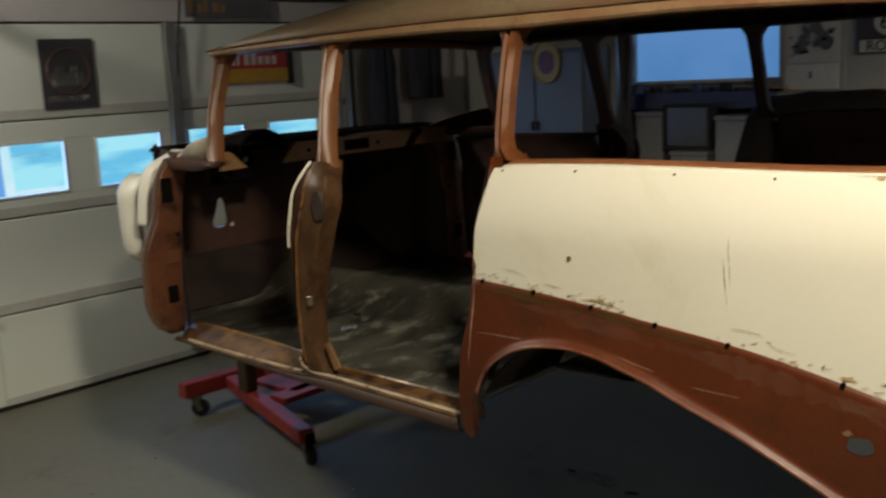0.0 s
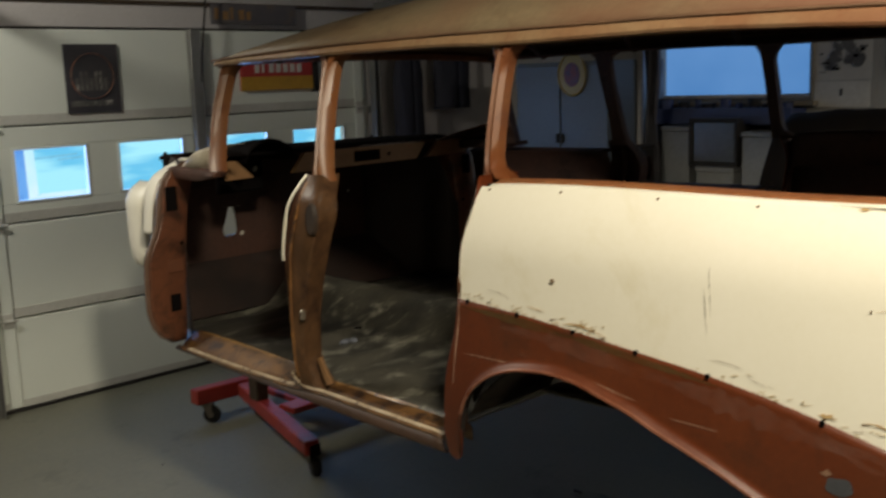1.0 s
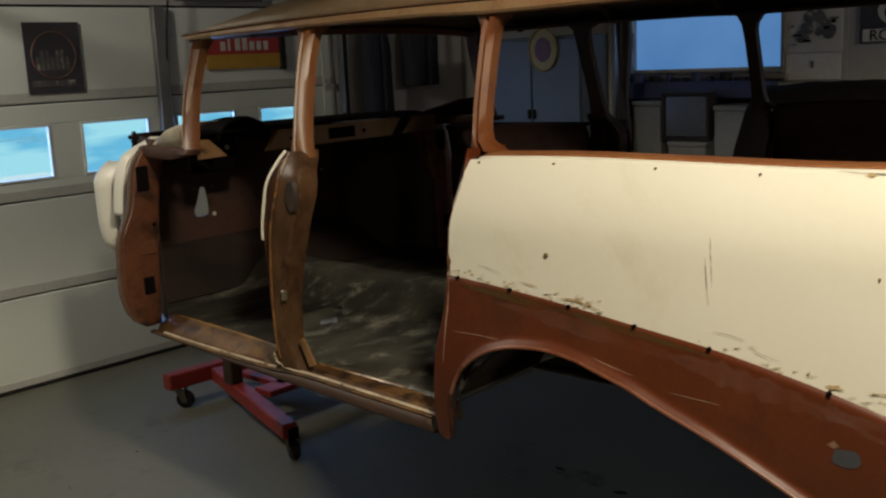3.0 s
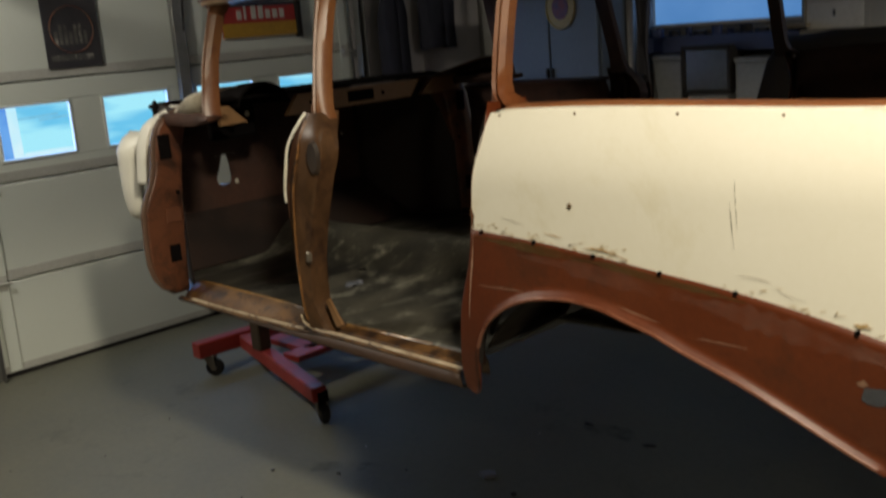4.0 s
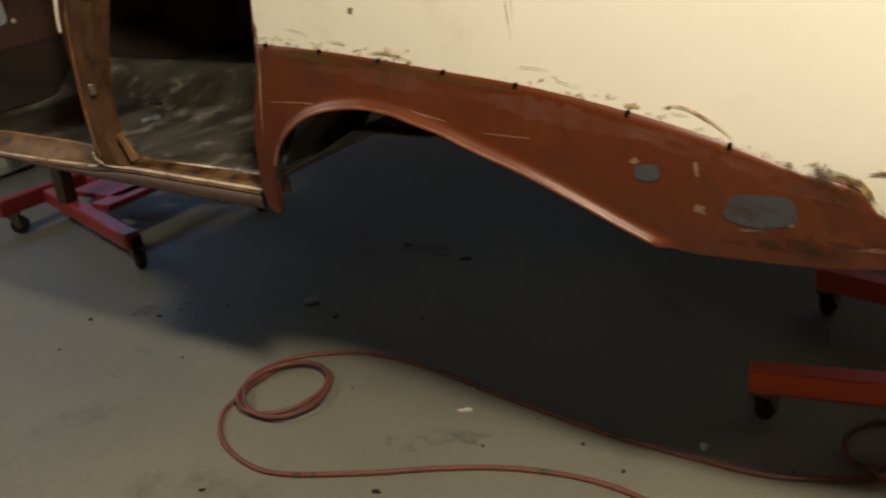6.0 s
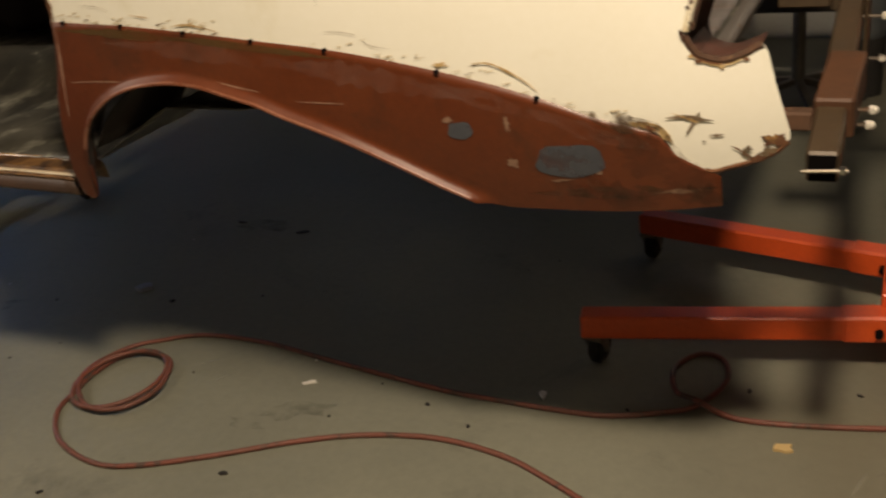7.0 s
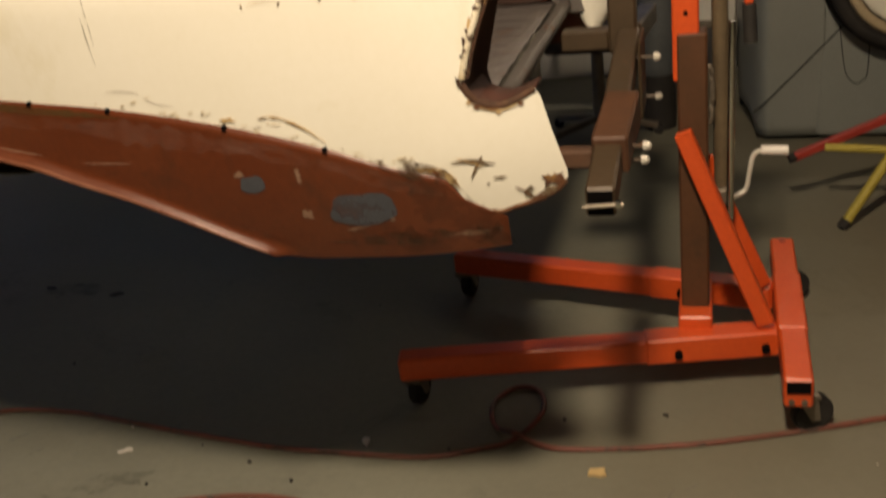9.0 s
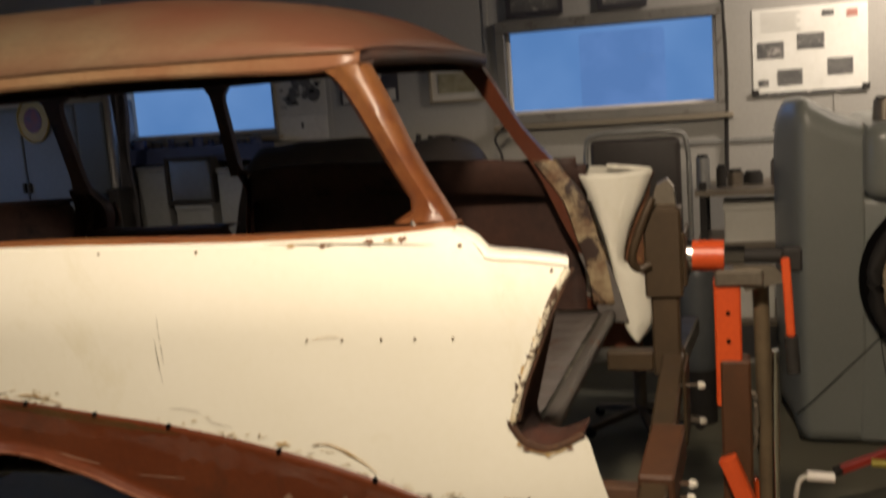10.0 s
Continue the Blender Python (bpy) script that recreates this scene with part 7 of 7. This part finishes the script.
part("pipe", rod(bmesh.new(), (-0.50, 3.94, 0.0), (-0.47, 3.98, 2.6), 0.028, 14), mat("pale_grey_plastic", (0.42, 0.40, 0.37), None, 0.5), t, smooth=40)
t = thing("hanging_cloth", "dark cloth hanging beside the pale pipe", "cloth")
rows = [[(-0.42 + 0.09 * u + 0.012 * math.sin(9 * z + 5 * u), 3.95 + 0.02 * math.sin(14 * u + 3 * z), z) for u in steps(0, 1, 10)] for z in steps(0.95, 2.2, 24)]
part("cloth", sheet(rows), mat("dark_grey_cloth", (0.06, 0.055, 0.06), (0.09, 0.085, 0.09), 0.85, big=8), t, smooth=60, solid=0.004)
part("hook", rod(bmesh.new(), (-0.38, 3.95, 2.19), (-0.38, 4.31, 2.19), 0.006, 8), DULL, t)
for y, foot, wide in ((3.31, 1.25, 0.13), (3.76, 1.50, 0.17)):
    t = thing("work_coat", "dark work coat hanging on a wall hook", "coat", group="hanging coats")
    rows = []
    for z in steps(foot, 2.12, 18):
        k = (2.12 - z) / (2.12 - foot)
        r = 0.035 + (wide - 0.035) * min(1, k * 2.4)
        rows.append([(XW + 0.10 + 0.4 * r * math.cos(a), y + r * (1 + 0.12 * math.sin(5 * a + 3 * z)) * math.sin(a), z) for a in steps(0, 2 * math.pi, 20)])
    part("coat", sheet(rows), mat("navy_cloth", (0.02, 0.022, 0.035), (0.03, 0.03, 0.045), 0.9, big=8) if y < 3.5 else bpy.data.materials["navy_cloth"], t, smooth=60, solid=0.004)
    part("hook", rod(bmesh.new(), (XW + 0.001, y, 2.125), (XW + 0.12, y, 2.125), 0.006, 6), DULL, t)

# rack with dark clutter beside the grey car
rk = thing("steel_rack", "dark steel rack with tools against the wall", "rack")
for x in (3.20, 3.58):
    for y in (3.65, 4.1):
        part("post", boxm((x - 0.018, y - 0.018, 0), (x + 0.018, y + 0.018, 1.15), 0.002), RUBBER, rk)
for z in (0.4, 0.80, 1.08):
    part("shelf", boxm((3.16, 3.62, z), (3.62, 4.14, z + 0.03), 0.003), DULL, rk)
random.seed(31)
for i, (x, w, h, m_) in enumerate(((3.20, 0.07, 0.16, STEELG), (3.29, 0.05, 0.10, RUBBER), (3.36, 0.08, 0.07, DULL), (3.45, 0.10, 0.05, RUBBER), (3.56, 0.05, 0.12, JAMB))):
    tn = thing("spray_can", "dark grey can on the steel rack", "can", group="cans on the rack")
    y = random.uniform(3.75, 3.95)
    part("can", rod(bmesh.new(), (x, y, 1.111), (x, y, 1.111 + h), w / 2, 16), m_, tn, smooth=40)
    part("cap", rod(bmesh.new(), (x, y, 1.111 + h), (x, y, 1.125 + h), w / 2 - 0.008, 14), RUBBER, tn, smooth=40)
crate("carton", "pale carton on the rack shelf", (3.30, 3.66, 0.832), (3.56, 3.95, 1.03), PAPER, category="carton")
crate("carton", "white carton on the rack shelf", (3.24, 3.66, 0.432), (3.54, 3.95, 0.66), PAPER, category="carton")

# yellow trestle and red jack on the floor by the grey car
tr_ = thing("yellow_trestle", "chipped yellow tubular trestle lying on the floor", "trestle")
part("leg", rod(bmesh.new(), (3.893, 1.99, 0.02), (4.05, 2.05, 0.27), 0.018, 12), YELLOW, tr_, smooth=40)
part("bar", rod(bmesh.new(), (3.82, 2.06, 0.29), (4.3, 2.06, 0.255), 0.015, 12), YELLOW, tr_, smooth=40)
part("leg", rod(bmesh.new(), (4.3, 2.06, 0.255), (4.35, 1.9, 0.02), 0.018, 12), YELLOW, tr_, smooth=40)
part("leg", rod(bmesh.new(), (4.3, 2.06, 0.255), (4.25, 2.3, 0.02), 0.018, 12), YELLOW, tr_, smooth=40)
part("rubber_foot", rod(bmesh.new(), (3.882, 1.986, 0.003), (3.90, 1.993, 0.03), 0.022, 12), RUBBER, tr_)
t = thing("floor_jack", "red floor jack with a long handle", "jack")
part("handle", beam(bmesh.new(), (3.72, 2.12, 0.235), (4.1, 2.2, 0.37), 0.03, 0.03, 0.004), RED, t)
part("frame", boxm((4.08, 2.1, 0.05), (4.6, 2.35, 0.30), 0.02), RED, t)
part("handle_tip", rod(bmesh.new(), (3.70, 2.116, 0.228), (3.725, 2.122, 0.236), 0.018, 10), RUBBER, t)
for x in (4.15, 4.5):
    for y in (2.08, 2.37):
        part("wheel", rod(bmesh.new(), (x, y - 0.02, 0.05), (x, y + 0.02, 0.05), 0.05, 14), RUBBER, t)

t = thing("oil_can", "dark dented can standing on the grey bonnet", "can")
part("can", rod(bmesh.new(), (3.985, 3.02, 1.456), (3.985, 3.02, 1.545), 0.05, 16, 0.044), DULL, t, smooth=40)
part("lid", rod(bmesh.new(), (3.985, 3.02, 1.545), (3.985, 3.02, 1.556), 0.036, 14), RUBBER, t, smooth=40)

t = thing("plastic_bag", "crumpled white plastic bag on the floor by the wall", "bag")
bm = bmesh.new()
bmesh.ops.create_icosphere(bm, subdivisions=4, radius=1.0, matrix=pose(-1.99, 0.03, 0.088) @ Matrix.Diagonal((0.08, 0.12, 0.085, 1)))
for v in bm.verts:
    v.co += 0.028 * noise.noise_vector(v.co * 14) + 0.01 * noise.noise_vector(v.co * 40)
    v.co.z = max(v.co.z, 0.002)
part("bag", bm, mat("white_film", (0.55, 0.54, 0.50), (0.42, 0.41, 0.38), 0.35, big=14, fine=60, bump=0.4), t, smooth=60)
part("knot", rod(bmesh.new(), (-1.99, 0.03, 0.15), (-1.985, 0.04, 0.205), 0.012, 8, 0.026), bpy.data.materials["white_film"], t, smooth=60)

# stains and scuffs on the floor
GRIME = glaze("oily_floor_stain", (0.09, 0.088, 0.068), 0.5, 9, 0.42, 0.7)
CHALK = glaze("pale_floor_scuff", (0.50, 0.50, 0.42), 0.5, 26, 0.45, 0.7)
STAINS = ((1.84, 0.31, 0.22, 0.08, 1, 20), (1.73, 0.21, 0.12, 0.05, 1, -10), (1.42, 0.48, 0.09, 0.010, 0, 40), (1.52, 0.41, 0.07, 0.008, 0, 55), (3.32, 0.36, 0.10, 0.010, 0, 70), (3.38, 0.42, 0.06, 0.008, 0, 40),
          (0.3, 0.6, 0.25, 0.08, 1, 35), (1.0, 1.45, 0.25, 0.12, 1, 0))
for i, (x, y, w, h, m_, turn) in enumerate(STAINS):
    bm = bmesh.new()
    m = pose(x, y, 0.0012 + 0.0001 * i, 0, 0, turn)
    n = 26
    ring = []
    for k in range(n):
        a = 2 * math.pi * k / n
        q = 1 + 0.7 * noise.noise(Vector((2 * math.cos(a), 2 * math.sin(a), i * 5.7)))
        ring.append(bm.verts.new(m @ Vector((w / 2 * q * math.cos(a), h / 2 * q * math.sin(a), 0))))
    bm.faces.new(ring)
    part("floor_stain", bm, GRIME if m_ else CHALK, floor)

# Bright rings added to give glints on the floor pan.
for x, y, z, turn in ((1.02, 0.72, 0.832, 10), (0.62, 0.55, 0.838, 60), (1.32, 1.05, 0.835, 30)):
    t = thing("washer", "small bright ring added as a glint on the floor pan", "washer", CARM @ pose(x, y, z, 0, 0, turn), group="washers on the floor pan")
    path = [Vector((0.011 * math.cos(a), 0.011 * math.sin(a), 0.003)) for a in steps(0, 2 * math.pi, 16)[:-1]]
    part("ring", tube(bmesh.new(), path, 0.0045, 6, True, 0.5), CHROME, t, smooth=60)

# Small glossy piece added at a bright spot of the pan.
t = thing("glossy_scrap", "small crumpled glossy piece on the floor pan", "scrap")
bm = bmesh.new()
bmesh.ops.create_icosphere(bm, subdivisions=3, radius=1.0, matrix=pose(0.64, 0.475, 0.818) @ Matrix.Diagonal((0.026, 0.038, 0.012, 1)))
for v in bm.verts:
    v.co += 0.012 * noise.noise_vector(v.co * 30)
part("film", bm, mat("grey_film", (0.10, 0.11, 0.13), (0.16, 0.17, 0.20), 0.15, big=30, bump=0.6), t, smooth=30)

t = thing("air_tank", "grey steel air tank above a dark shadow ring", "tank")
TANK = mat("blue_grey_tank_paint", (0.075, 0.082, 0.086), (0.10, 0.107, 0.11), 0.4, big=4, fine=70, bump=0.06)
prof = ((0.0, 0.25), (0.06, 0.255), (0.085, 0.28), (0.092, 0.33), (0.092, 0.74), (0.085, 0.79), (0.06, 0.825), (0.03, 0.84), (0.016, 0.842), (0.016, 0.86), (0.0, 0.86))
rows = [[(3.172 + r * math.cos(a), 3.3 + r * math.sin(a), z) for r, z in prof] for a in steps(0, 2 * math.pi, 32)]
bm = sheet(rows)
bmesh.ops.remove_doubles(bm, verts=bm.verts[:], dist=0.0005)
part("shell", bm, TANK, t, smooth=50)
# Black ring added below the tank for the shadow crescent there.
part("shadow_ring", rod(bmesh.new(), (3.172, 3.3, 0.0), (3.172, 3.3, 0.275), 0.078, 24), RUBBER, t, "dark ring in place of the shadow below the tank", smooth=40)
part("valve", rod(bmesh.new(), (3.172, 3.3, 0.855), (3.172, 3.3, 0.90), 0.012, 10), DULL, t)
